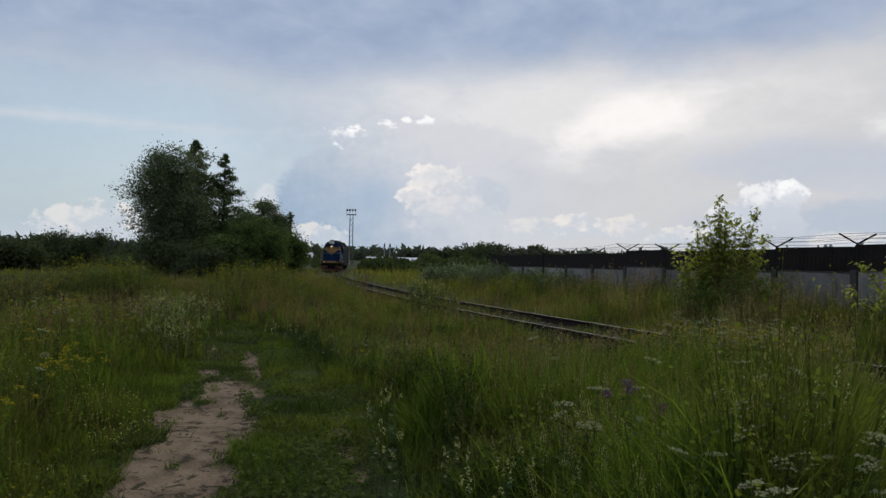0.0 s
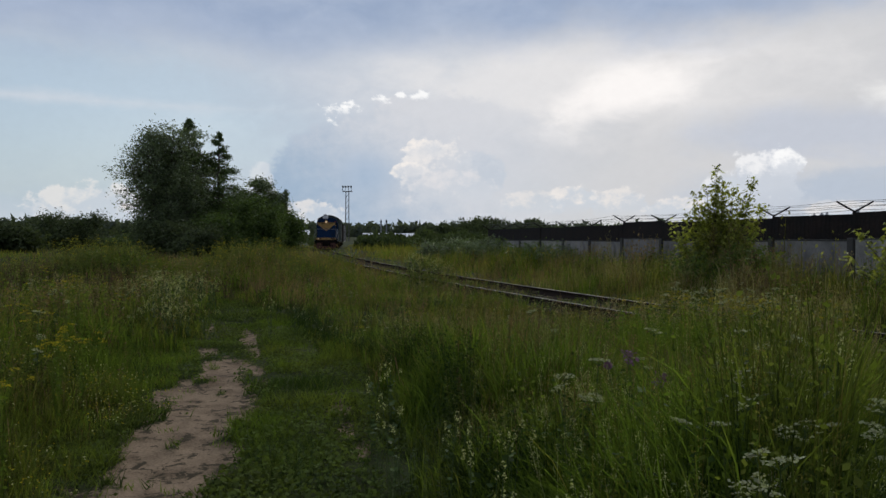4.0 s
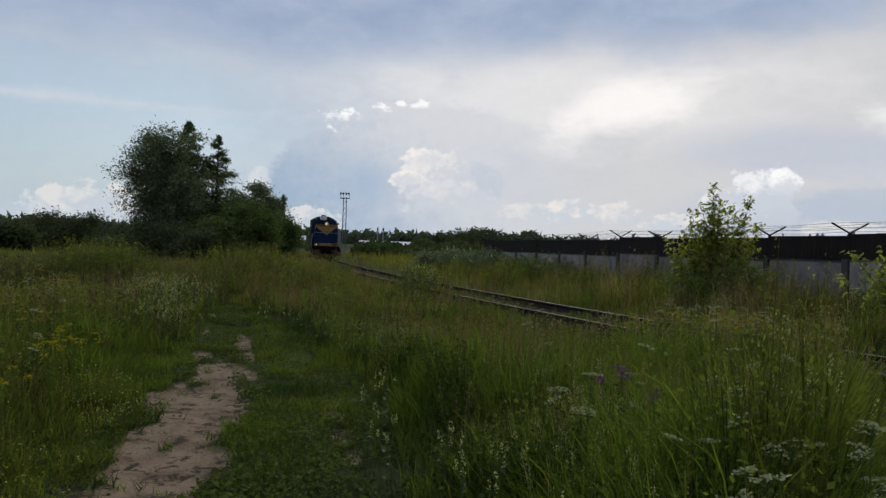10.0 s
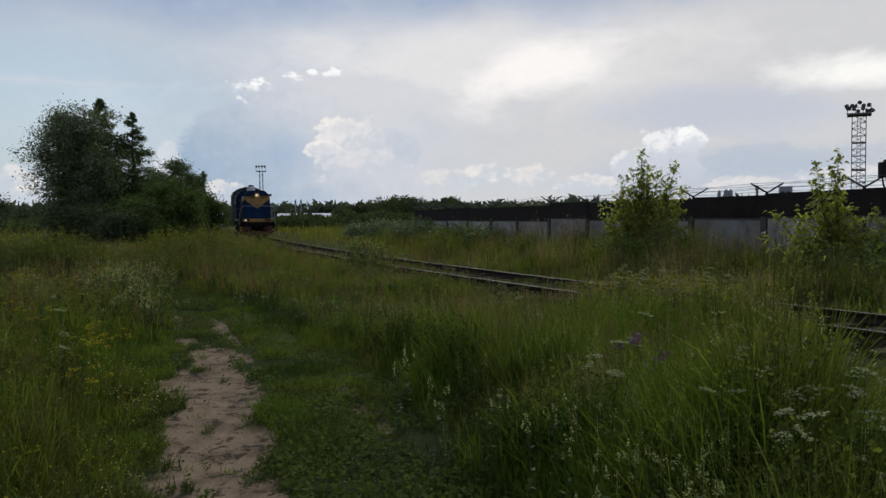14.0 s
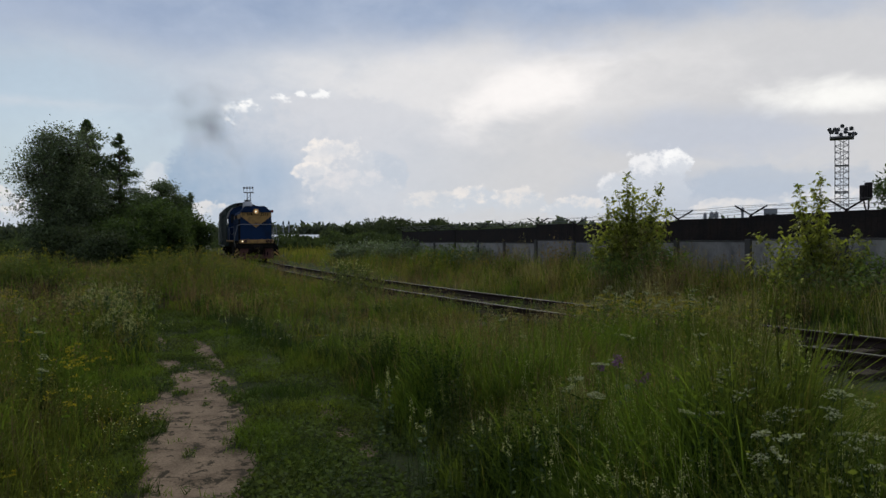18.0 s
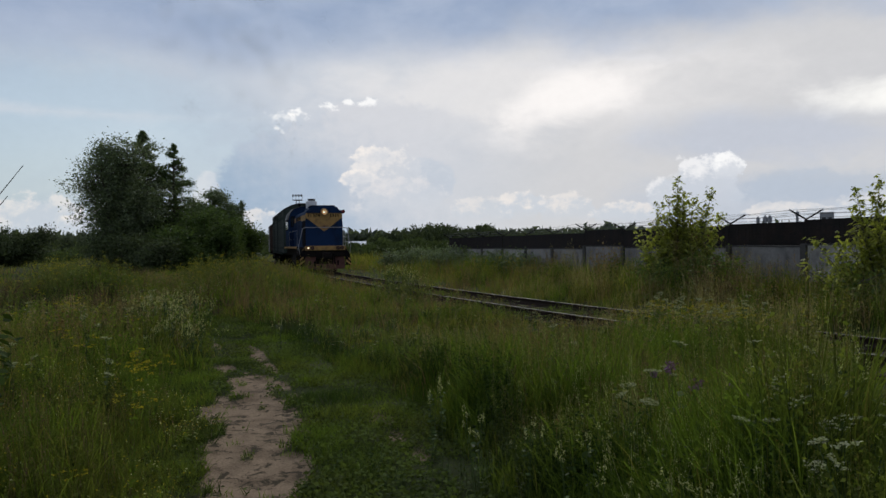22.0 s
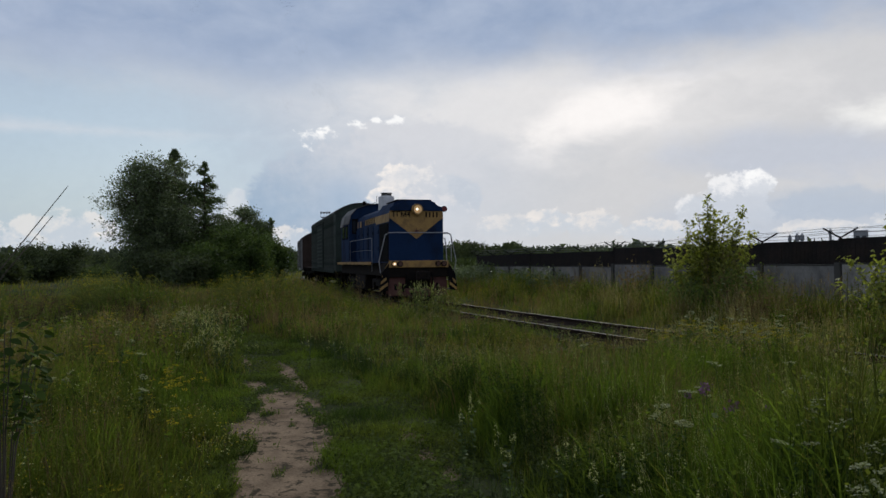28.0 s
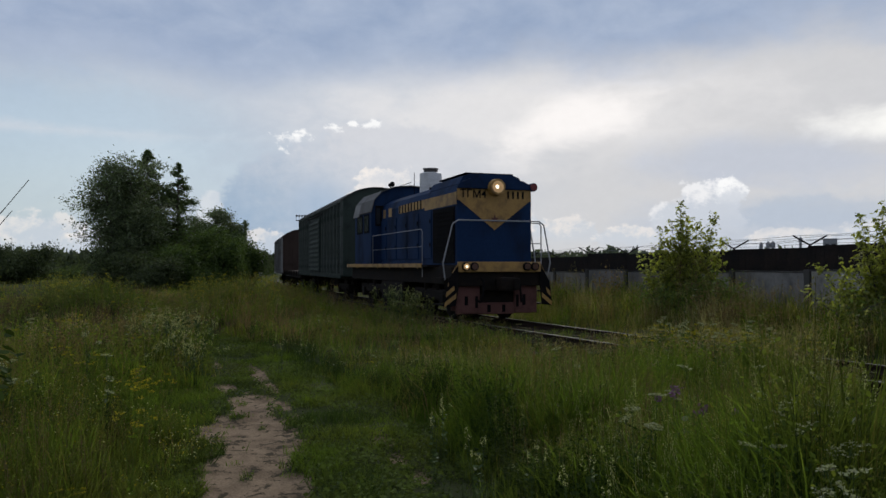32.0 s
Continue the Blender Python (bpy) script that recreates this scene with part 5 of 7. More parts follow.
def sapling(label, place, stems, seed, slim=1.0):
    """Young maple: upright shoots with drooping lobed leaves along them. stems: (dx, dy, height) of the shoot tips."""
    rng, rnd = np.random.default_rng(seed), random.Random(seed)
    root = thing("maple_sapling", pose(place[0], place[1], float(ground(*place)) - 0.05), label, "sapling")
    verts, tris, spots = [], [], []
    for dx, dy, h in stems:
        tip = Vector((dx, dy, h))
        mid = Vector((dx * 0.6 + rnd.gauss(0, 0.04), dy * 0.6 + rnd.gauss(0, 0.04), h * 0.5))
        foot = Vector((dx * 0.10, dy * 0.10, 0))
        limb(verts, tris, [foot, mid, tip], [0.020, 0.012, 0.003], 5)
        for k in range(int(h * 22)):
            f = 0.22 + 0.80 * (k + rnd.random()) / (h * 22)
            p = foot.lerp(mid, f * 2) if f < 0.5 else mid.lerp(tip, min(1.0, f * 2 - 1))
            a = k * 2.4 + rnd.uniform(-0.5, 0.5)
            r = rnd.uniform(0.14, 0.40) * (1.18 - f) * slim + 0.035
            q = p + Vector((math.cos(a) * r, math.sin(a) * r, rnd.uniform(0.02, 0.14)))
            limb(verts, tris, [p, q], [0.004, 0.0015], 3)
            spots += [q, p.lerp(q, 0.65), p.lerp(q, 0.3)] if r > 0.15 else [q]
    tagged(soup("stem", [tuple(v) for v in verts], tris, "bark", root), "thin brown shoots")
    # lobed leaves: three kites fanned from one stalk end, hanging
    c = np.repeat(np.array([tuple(q) for q in spots]), 3, 0)
    n = len(c)
    c = c + rng.normal(0, 0.045, (n, 3))
    a = rng.uniform(0, 2 * np.pi, n)
    v = []
    tilt = rng.normal(-0.65, 0.4, n)
    for k, turn in enumerate((-0.8, 0.0, 0.8)):
        d = np.stack([np.cos(a + turn), np.sin(a + turn), tilt], 1)
        w = np.stack([-np.sin(a + turn), np.cos(a + turn), rng.normal(0, 0.3, n)], 1)
        s = (0.088 if k == 1 else 0.066) * rng.uniform(0.6, 1.25, (n, 1))
        v.append(np.stack([c, c + d * s * 0.55 + w * s * 0.30, c + d * s * 1.15, c + d * s * 0.55 - w * s * 0.30], 1))
    v = np.concatenate(v)
    t = np.array([(0, 1, 3), (1, 2, 3)])[None] + 4 * np.arange(len(v))[:, None, None]
    soup("crown", v, t, "leaf_maple", root)


sapling("yellow-green maple sapling growing by the wall", (6.85, 21.6), [(0.0, 0, 3.4), (0.22, 0.1, 3.1), (-0.22, 0.1, 2.9), (0.1, -0.2, 2.7), (-0.55, -0.1, 2.65), (0.45, -0.1, 2.85), (1.0, 0.0, 3.1), (0.8, 0.2, 2.6), (-0.75, 0, 2.2), (-1.1, 0.1, 1.95), (1.3, 0.1, 2.45), (-0.95, -0.2, 1.5), (0.9, -0.2, 1.7), (-0.4, -0.3, 1.7), (0.0, 0.3, 2.3), (0.5, 0.0, 2.2), (-0.3, 0.2, 2.4), (0.25, -0.3, 2.0)], 24)
sapling("yellow-green maple saplings with two slender upright shoots by the wall", (9.25, 15.6), [(-0.25, 0, 2.85), (-0.30, 0.05, 2.5), (-0.1, 0.1, 1.5), (-0.8, 0.15, 1.75), (-1.05, 0.1, 1.35), (0.25, 0.15, 1.5), (0.7, -0.1, 1.25), (-0.72, 0, 2.6), (-0.68, 0.08, 2.2), (-0.5, 0.1, 1.9), (0.1, 0.1, 1.75), (0.55, 0, 1.6), (-1.15, 0, 1.6), (-1.6, 0.1, 1.65), (-0.9, -0.1, 1.5), (0.0, -0.2, 1.4), (0.4, -0.2, 1.2), (0.85, 0.1, 1.5), (-0.2, -0.2, 1.2), (-1.3, -0.2, 1.0), (-1.9, 0.0, 1.1)], 25, 0.62)



for k, (name, label, x, y, h, w, mat, leaf) in enumerate((
    ("elder_bush", "dark green bush at the foot of the maple sapling", 6.55, 21.3, 1.5, 2.2, "leaf_elder", 0.055),
    ("elder_bush", "leafy green bush leaning on the wall", 7.55, 21.0, 1.2, 1.6, "leaf_elder", 0.055),
    ("elder_bush", "dark green bush under the maple shoots", 9.35, 15.3, 1.0, 3.0, "leaf_elder", 0.05),
    ("bramble_bush", "low dark bramble before the wall's far end", 1.6, 45.5, 1.5, 3.4, "leaf_willow", 0.07),
    ("bramble_bush", "low dark bramble before the wall's far end", 3.2, 40.5, 1.2, 3.0, "leaf_willow", 0.07),
    ("bramble_bush", "grey-green bush beside the wall", 4.2, 35.5, 1.25, 2.2, "leaf_willow", 0.06),
    ("bramble_bush", "ragged green bush at the end of the wall", 0.2, 50.5, 1.5, 3.6, "leaf_willow", 0.08),
    ("bramble_bush", "ragged green bush at the end of the wall", -1.6, 54.0, 1.2, 3.4, "leaf_willow", 0.08),
)):
    tree(name, label, (x, y), h, w, 7, 0.03, 0, mat, 60 + k, leaf, 11, 60, "bush", 0.0, 0.22)


# ---- light towers ----
def lattice(bm, x, y, z0, z1, half, bay, r):
    for sx in (-1, 1):
        for sy in (-1, 1):
            rod(bm, (x + sx * half, y + sy * half, z0), (x + sx * half, y + sy * half, z1), r, sides=5)
    z = z0
    flip = 1
    while z < z1 - 0.1:
        t = min(z + bay, z1)
        for sx, sy, ex, ey in ((-1, -1, 1, -1), (1, -1, 1, 1), (1, 1, -1, 1), (-1, 1, -1, -1)):
            a, b = ((sx, sy), (ex, ey)) if flip > 0 else ((ex, ey), (sx, sy))
            rod(bm, (x + a[0] * half, y + a[1] * half, z), (x + b[0] * half, y + b[1] * half, t), r * 0.6, sides=4)
            rod(bm, (x + sx * half, y + sy * half, t), (x + ex * half, y + ey * half, t), r * 0.6, sides=4)
        z, flip = t, -flip


def light_tower():
    root = thing("light_tower", pose(67.3, 105.7, 0.1, 0, 0, -32.7), "steel lattice light tower with a ring of floodlights", "light tower")
    bm = bmesh.new()
    lattice(bm, 0, 0, 0, 15.2, 0.88, 0.95, 0.055)
    for sx in (-0.2, 0.2):
        rod(bm, (sx, -0.9, 0), (sx, -0.9, 15.2), 0.03, sides=4)
    for z in (7.4, 7.6, 11.3):
        box(bm, -0.92, 0.92, -0.92, 0.92, z, z + 0.06)
    part("mast", bm, "steel", root)
    bm = bmesh.new()
    box(bm, -1.55, 1.55, -1.55, 1.55, 15.2, 15.45, 0.03)
    deck = part("platform", bm, "steel", root)
    bm = bmesh.new()
    for sx in (-1.5, 1.5):
        bent(bm, [(sx, -1.5, 16.2), (sx, 1.5, 16.2)], 0.03)
        bent(bm, [(-1.5, sx, 16.2), (1.5, sx, 16.2)], 0.03)
    for sx in (-1.5, -0.5, 0.5, 1.5):
        for sy in (-1.5, 1.5):
            rod(bm, (sx, sy, 15.4), (sx, sy, 16.3), 0.03, sides=5)
    part("railing", bm, "steel", deck)
    rnd = random.Random(8)
    for k in range(14):
        bm = bmesh.new()
        x, y = -1.7 + k * 0.26, rnd.choice((-1.6, 1.6))
        z = 16.2 + rnd.choice((0, 0.35, 0.75))
        rod(bm, (x, y, z - 0.4), (x, y, z), 0.03, sides=5)
        rod(bm, (x, y, z), (x + rnd.uniform(-0.15, 0.15), y + (0.4 if y > 0 else -0.4), z - 0.15), 0.16, 0.30, sides=12)
        part("floodlight", bm, "steel", root)


def far_mast():
    x, y = at_az(-8.7, 330)
    root = thing("light_mast", pose(x, y, -1.5), "distant two-legged light mast with a lamp platform", "light mast")
    bm = bmesh.new()
    for s in (-1, 1):
        rod(bm, (s * 0.75, 0, 0), (s * 0.62, 0, 22.2), 0.22, 0.16, sides=6)
    for k in range(9):
        rod(bm, (-0.72, 0, 2.4 * k), (0.72, 0, 2.4 * k + 2.2), 0.07, sides=4)
    part("leg", bm, "steel", root)
    bm = bmesh.new()
    box(bm, -2.0, 2.0, -1.2, 1.2, 22.0, 22.3)
    part("platform", bm, "steel", root)
    bm = bmesh.new()
    for sx in (-1.9, -0.6, 0.6, 1.9):
        rod(bm, (sx, -1, 22.2), (sx, -1, 24.2), 0.08, sides=5)
    rod(bm, (-1.9, -1, 24.1), (1.9, -1, 24.1), 0.07, sides=5)
    part("railing", bm, "steel", root)
    for sx in (-1.7, -0.6, 0.6, 1.7):
        bm = bmesh.new()
        box(bm, sx - 0.35, sx + 0.35, -1.3, -0.9, 23.6, 24.5, 0.05)
        part("lamp", bm, "steel", root)


light_tower()
far_mast()


# ---- distance: works hall, chimneys, woods ----
def far_things():
    for k, (az, h) in enumerate(((-6.25, 18.5), (-5.85, 18.5))):
        x, y = at_az(az, 760)
        root = thing("chimney", pose(x, y, 0), "slim distant factory chimney", "chimney", "pair of chimneys")
        bm = bmesh.new()
        rod(bm, (0, 0, -5), (0, 0, h), 0.85, 0.65, sides=12)
        part("shaft", bm, "far_wall", root)
        bm = bmesh.new()
        rod(bm, (0, 0, h - 3), (0, 0, h - 1.5), 0.85, sides=12)
        part("collar", bm, "iron_black", root)
    for az, w, h, d in ((-5.3, 33, 3.6, 420), (-3.6, 12, 3.2, 420), (-12.9, 15, 4.0, 300)):
        x, y = at_az(az, d)
        root = thing("works_hall", pose(x, y, -2, 0, 0, -az), "long low distant hall with a pale roof", "hall")
        bm = bmesh.new()
        box(bm, -w / 2, w / 2, 0, 14, 0, h)
        part("wall", bm, "far_wall", root)
        bm = bmesh.new()
        prism(bm, [(-0.4, h), (14.4, h), (14.4, h + 0.2), (7, h + 2.0), (-0.4, h + 0.2)], -w / 2 - 0.5, w / 2 + 0.5)
        bm.transform(Matrix.Rotation(radians(90), 4, "Z"))
        bm.transform(Matrix.Diagonal((-1, 1, 1, 1)))
        bmesh.ops.recalc_face_normals(bm, faces=bm.faces)
        part("roof", bm, "far_roof", root)
    # vents and a block over the wall
    for az, d, w, h0, h1 in ((24.0, 95, 0.4, 0, 4.5), (24.45, 95, 0.5, 0, 4.6), (24.75, 95, 0.5, 0, 4.6), (26.5, 130, 0.6, 0, 6.2), (28.3, 150, 2.2, 0, 7.2)):
        x, y = at_az(az, d)
        root = thing("roof_vent" if w < 2 else "plant_building", pose(x, y, -1.0, 0, 0, -az), "pale vent head rising behind the wall" if w < 2 else "pale flat-roofed plant building behind the wall", "vent" if w < 2 else "building")
        bm = bmesh.new()
        if w < 2:
            rod(bm, (0, 0, h0), (0, 0, h1), w * 0.32, sides=12)
            rod(bm, (0, 0, h1), (0, 0, h1 + 0.5), w * 0.5, w * 0.5, sides=12)
            rod(bm, (0, 0, h1 + 0.5), (0, 0, h1 + 0.8), w * 0.5, w * 0.1, sides=12)
            part("pipe", bm, "far_wall", root)
        else:
            box(bm, -w / 2, w / 2, -4, 4, h0, h1, 0.05)
            part("wall", bm, "far_wall", root)
            for k in range(2):
                bm = bmesh.new()
                box(bm, -w / 2 + 0.3 + k * 0.95, -w / 2 + 0.95 + k * 0.95, -4.05, -3.98, h1 - 1.9, h1 - 0.9)
                part("window", bm, "glass", root)


far_things()


def crowns(rng, px, py, h, w, conifer, base, k=34, grain=0.15):
    """Far trees as ragged clumps: each a stack of slanted leaf sprays."""
    n = len(px)
    f = rng.uniform(0.0, 1.0, (n, k))
    a = rng.uniform(0, 2 * np.pi, (n, k))
    prof = np.where(conifer[:, None], (1.02 - f) ** 0.9, np.sqrt(np.clip(1 - (1.7 * f - 0.75) ** 2, 0.05, 1)))
    r = w[:, None] / 2 * prof * rng.uniform(0.4, 1.0, (n, k))
    cx, cy, cz = px[:, None] + np.cos(a) * r, py[:, None] + np.sin(a) * r, base[:, None] + h[:, None] * f
    c = np.stack([cx, cy, cz], -1)
    size = (w[:, None] * np.where(conifer[:, None], 0.17 * (1.15 - f), grain))[..., None, None]
    d = rng.normal(0, 1, (n, k, 4, 3)) * size
    d[..., 2] *= 1.1
    return (c[:, :, None] + d).reshape(-1, 4, 3)


def make_woods():
    rng = np.random.default_rng(31)
    pattern = np.array([(0, 1, 2), (0, 2, 3)])
    # distant ridge all round
    n = 2200
    az = np.concatenate([rng.uniform(-42, 48, n - 600), rng.uniform(48, 318, 600)])
    d = rng.uniform(760, 1000, n)
    px, py = np.sin(np.radians(az)) * d, np.cos(np.radians(az)) * d
    top = 14.5 + 2.0 * value_noise(az, d * 0, 7.0, 3) + 1.2 * value_noise(az, d * 0, 1.7, 4)
    base = np.full(n, 0.0)
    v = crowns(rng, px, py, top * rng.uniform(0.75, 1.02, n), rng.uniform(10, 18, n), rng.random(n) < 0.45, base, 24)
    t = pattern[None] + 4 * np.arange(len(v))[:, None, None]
    tagged(soup("far_woods", v, t, "far_wood"), "distant wood along the horizon, haze put into its colour", "woods", kind="stuff")
    # nearer wood with single tree tops, and thickets along the line and behind the wall
    n = 900
    az = np.concatenate([rng.uniform(-3.5, 9.5, 420), rng.normal([[0.6], [1.4], [4.7], [7.0], [9.0], [-2.0]], 0.35, (6, 40)).ravel(), rng.uniform(-42, -9.5, 240)])
    d = rng.uniform(260, 360, n)
    px, py = np.sin(np.radians(az)) * d, np.cos(np.radians(az)) * d
    bulge = np.exp(-(((az - 1.2) / 2.6) ** 2)) + 0.8 * np.exp(-(((az - 5.0) / 1.3) ** 2))
    h = np.where(az < -9, rng.uniform(2.5, 5.0, n), 3.5 + 4.2 * bulge * rng.uniform(0.6, 1.1, n) + rng.uniform(0, 1.8, n))
    v = crowns(rng, px, py, h + 1.5, rng.uniform(2.5, 5.5, n), rng.random(n) < 0.4, np.full(n, -1.5), 60, 0.09)
    t = pattern[None] + 4 * np.arange(len(v))[:, None, None]
    tagged(soup("woodland", v, t, "needle"), "dark mixed wood with pine tops beyond the meadow", "woods", kind="stuff")
    n = 1200
    az = np.concatenate([rng.uniform(-11.0, 6.0, 900), rng.uniform(-44, -23.5, 300)])
    d = rng.uniform(120, 190, n)
    px, py = np.sin(np.radians(az)) * d, np.cos(np.radians(az)) * d
    off, s = near_track(px, py)
    keep = np.abs(off) > 5
    h = np.where(az > -12, 2.0 + 1.4 * value_noise(az, d * 0, 1.3, 7), 1.2 + 1.2 * value_noise(az, d * 0, 2.0, 7)) * rng.uniform(0.6, 1.1, n)
    v = crowns(rng, px, py, h, rng.uniform(1.6, 3.6, n), rng.random(n) < 0.1, np.full(n, -0.9), 56, 0.075)
    v = v.reshape(n, -1, 4, 3)[keep].reshape(-1, 4, 3)
    t = pattern[None] + 4 * np.arange(len(v))[:, None, None]
    tagged(soup("thicket", v, t, "leaf_far"), "green thicket of low shrubs beside the line", "shrubs", kind="stuff")


make_woods()


# ---- meadow ----
def blades(rng, px, py, height, width, lean, mat, name, label, segments=2, category="grass", bias=None):
    """Grass as tapered bent blades, one object."""
    n = len(px)
    pz = ground(px, py) - 0.02
    a = rng.uniform(0, 2 * np.pi, n)
    side = np.stack([np.cos(a), np.sin(a), np.zeros(n)], 1)
    b = rng.uniform(0, 2 * np.pi, n)
    bend = np.stack([np.cos(b), np.sin(b), np.zeros(n)], 1) * (lean * rng.uniform(0.15, 1.0, n))[:, None]
    if bias is not None:
        bend = bend * 0.5 + bias
    foot = np.stack([px, py, pz], 1)
    up = np.array([0, 0, 1.0])
    w, h = width[:, None] / 2, height[:, None]
    if segments == 1:
        verts = np.stack([foot - side * w, foot + side * w, foot + up * h + bend * h], 1)
        tris = np.array([(0, 1, 2)])[None] + 3 * np.arange(n)[:, None, None]
    elif segments == 3:
        droop = (np.linalg.norm(bend, axis=1) ** 1.6)[:, None]
        rings = []
        for f, k in ((0.0, 0.75), (0.4, 1.0), (0.75, 0.75)):
            c = foot + up * h * (f - 0.42 * droop * f**2.6) + bend * h * f**2.1
            rings += [c - side * w * k, c + side * w * k]
        rings.append(foot + up * h * (1 - 0.42 * droop) + bend * h)
        verts = np.stack(rings, 1)
        tris = np.array([(0, 1, 3), (0, 3, 2), (2, 3, 5), (2, 5, 4), (4, 5, 6)])[None] + 7 * np.arange(n)[:, None, None]
    else:
        mid = foot + up * h * 0.58 + bend * h * 0.25
        tip = foot + up * h * (1 - 0.25 * np.linalg.norm(bend, axis=1))[:, None] + bend * h
        verts = np.stack([foot - side * w, foot + side * w, mid - side * w * 0.85, mid + side * w * 0.85, tip], 1)
        tris = np.array([(0, 1, 3), (0, 3, 2), (2, 3, 4)])[None] + 5 * np.arange(n)[:, None, None]
    return tagged(soup(name, verts, tris, mat), label, category, kind="stuff")


def scatter(rng, n, near, far, power=2.0, spread=(-37, 42)):
    """Points in the fan before the standing place, by distance."""
    d = (near**power + rng.random(n) * (far**power - near**power)) ** (1 / power)
    a = np.radians(rng.uniform(*spread, n))
    return np.sin(a) * d - 0.2, 0.3 + np.cos(a) * d


def corridor(x, y):
    """1 on the trodden way, 0 in the tall meadow."""
    away = np.abs(x - way_x(y) - np.interp(y, [4, 10, 16], [0.52, 0.42, 0.2]) + 0.5 * (value_noise(x, y, 0.8, 14) - 0.5))
    wide = np.interp(y, [3, 6, 9, 13, 16, 19, 22], [1.25, 1.2, 1.05, 0.85, 0.5, 0.05, -0.6])
    return 1 - np.clip((away - wide) / 0.6 + 0.5, 0, 1)


def cover(x, y):
    """How tall the growth stands, in metres."""
    x, y = np.asarray(x, float), np.asarray(y, float)
    patchy = 0.30 + 0.80 * value_noise(x, y, 1.7, 12) ** 1.3 + 0.54 * value_noise(x, y, 0.5, 13)
    d = np.hypot(x, y)
    full = np.interp(d, [2, 4, 6.5, 8.5, 12, 18, 30, 80], [0.86, 0.98, 0.88, 0.56, 0.40, 0.42, 0.55, 0.60])
    lush = np.interp(d, [2, 6, 10, 16, 22], [0.62, 0.78, 0.80, 0.60, 0.48]) * np.where(y < 10, np.clip((way_x(y) - 0.2 - x) / 1.3, 0.3, 1), 1)
    side = np.clip((way_x(y) + 0.3 - x + 1.2 * (value_noise(x, y, 1.1, 16) - 0.5)) / np.interp(y, [8, 16], [0.3, 2.2]), 0, 1)
    full = full * (1 - side) + lush * side
    off, s = near_track(x, y)
    full = np.where(off > 2.0, np.interp(off, [2.0, 3.0, 4.2, 8], [0.40, 0.66, 1.0, 1.05]), full)
    full = full * (np.where(y > 13, 0.50, 0.36) + np.where(y > 13, 0.50, 0.64) * np.clip((np.abs(off) - 0.9) / 1.2, 0, 1))
    full = np.where((off < -0.8) & (off > -3.0) & (d > 8) & (y < 24), np.minimum(full, 0.36), full)
    full = full + 0.48 * np.exp(-(((x - 3.5) / 1.5) ** 2) - ((y - 9.6) / 1.4) ** 2)
    full = full + 0.38 * np.exp(-(((off + 3.0) / 1.3) ** 2)) * np.clip((y - 27) / 5, 0, 1) * (y < 60)
    full = np.where((np.abs(off) < 0.65) & (y > 12), np.maximum(full, 0.30), full)
    tall = full * patchy * (1 - 0.40 * np.exp(-(((x - 0.1) / 0.7) ** 2) - ((y - 5.2) / 1.1) ** 2))
    tall = np.where((x > 3.1) & (y > 4.5) & (x > 0.575 * y - 0.5) & (off < 0.95) & (y < 12.3), np.minimum(tall, np.interp(np.hypot(x, y), [5, 8, 9.5, 12], [0.60, 0.24, 0.05, 0.02])), tall)
    # open sight to the rails where the meadow thins out
    reach = np.hypot(x + 0.5, y)
    thin_out = (x + 0.5 > 0.575 * y) & (y < 12.3) & (off < 0.95)
    tall = np.where(thin_out, np.minimum(tall, np.clip((1.50 - 0.160 * reach) / 1.15, 0.025, 1.0)), tall)
    k = corridor(x, y)
    return np.where(bare(x, y) > 0.4, 0.0, tall * (1 - k) + (0.10 + 0.10 * value_noise(x, y, 0.7, 15)) * k)


def tufts(rng, n, per, near, far, power, share, width, lean, mat, name, label, radius=0.10, want=None, segments=2, top=1.25, gap=0.42):
    """Grass in tufts: per blades round each of n places, share: of the growth's height there."""
    x, y = scatter(rng, n, near, far, power)
    keep = rng.random(n) < (1.0 if want is None else want(x, y)) * np.clip((value_noise(x, y, gap, 71 + len(mat)) - 0.40) * 6, 0.04, 1)
    x, y = x[keep], y[keep]
    own = rng.uniform(0.7, 1.12, len(x))
    x, y, own = np.repeat(x, per), np.repeat(y, per), np.repeat(own, per)
    grow = np.repeat(rng.uniform(0.6, 1.5, len(x) // per), per) * radius
    x, y = x + rng.normal(0, 1, len(x)) * grow, y + rng.normal(0, 1, len(x)) * grow
    h = np.minimum(cover(x, y), top) * share * own * rng.uniform(0.5, 1.1, len(x))
    keep = (h > 0.03) & (corridor(x, y) < 0.75)
    x, y, h = x[keep], y[keep], h[keep]
    slim = np.clip(h / 0.5, 0.35, 1.0)
    return blades(rng, x, y, h, width * slim * rng.uniform(0.6, 1.3, len(x)), np.full(len(x), lean), mat, name, label, segments)


# plants built once in arrays and strewn: parts of (points, triangles, material)
def kites(rng, centres, size, flat=1.0):
    n = len(centres)
    c = np.asarray(centres, float)
    a = rng.normal(0, 1, (n, 3)) * (1, 1, flat)
    a /= np.linalg.norm(a, axis=1)[:, None]
    b = np.cross(a, rng.normal(0, 1, (n, 3)))
    b /= np.linalg.norm(b, axis=1)[:, None]
    s = size * rng.uniform(0.6, 1.3, (n, 1))
    v = np.stack([c - a * s, c + b * s * 0.6, c + a * s, c - b * s * 0.6], 1).reshape(-1, 3)
    t = (np.array([(0, 1, 3), (1, 2, 3)])[None] + 4 * np.arange(n)[:, None, None]).reshape(-1, 3)
    return v, t


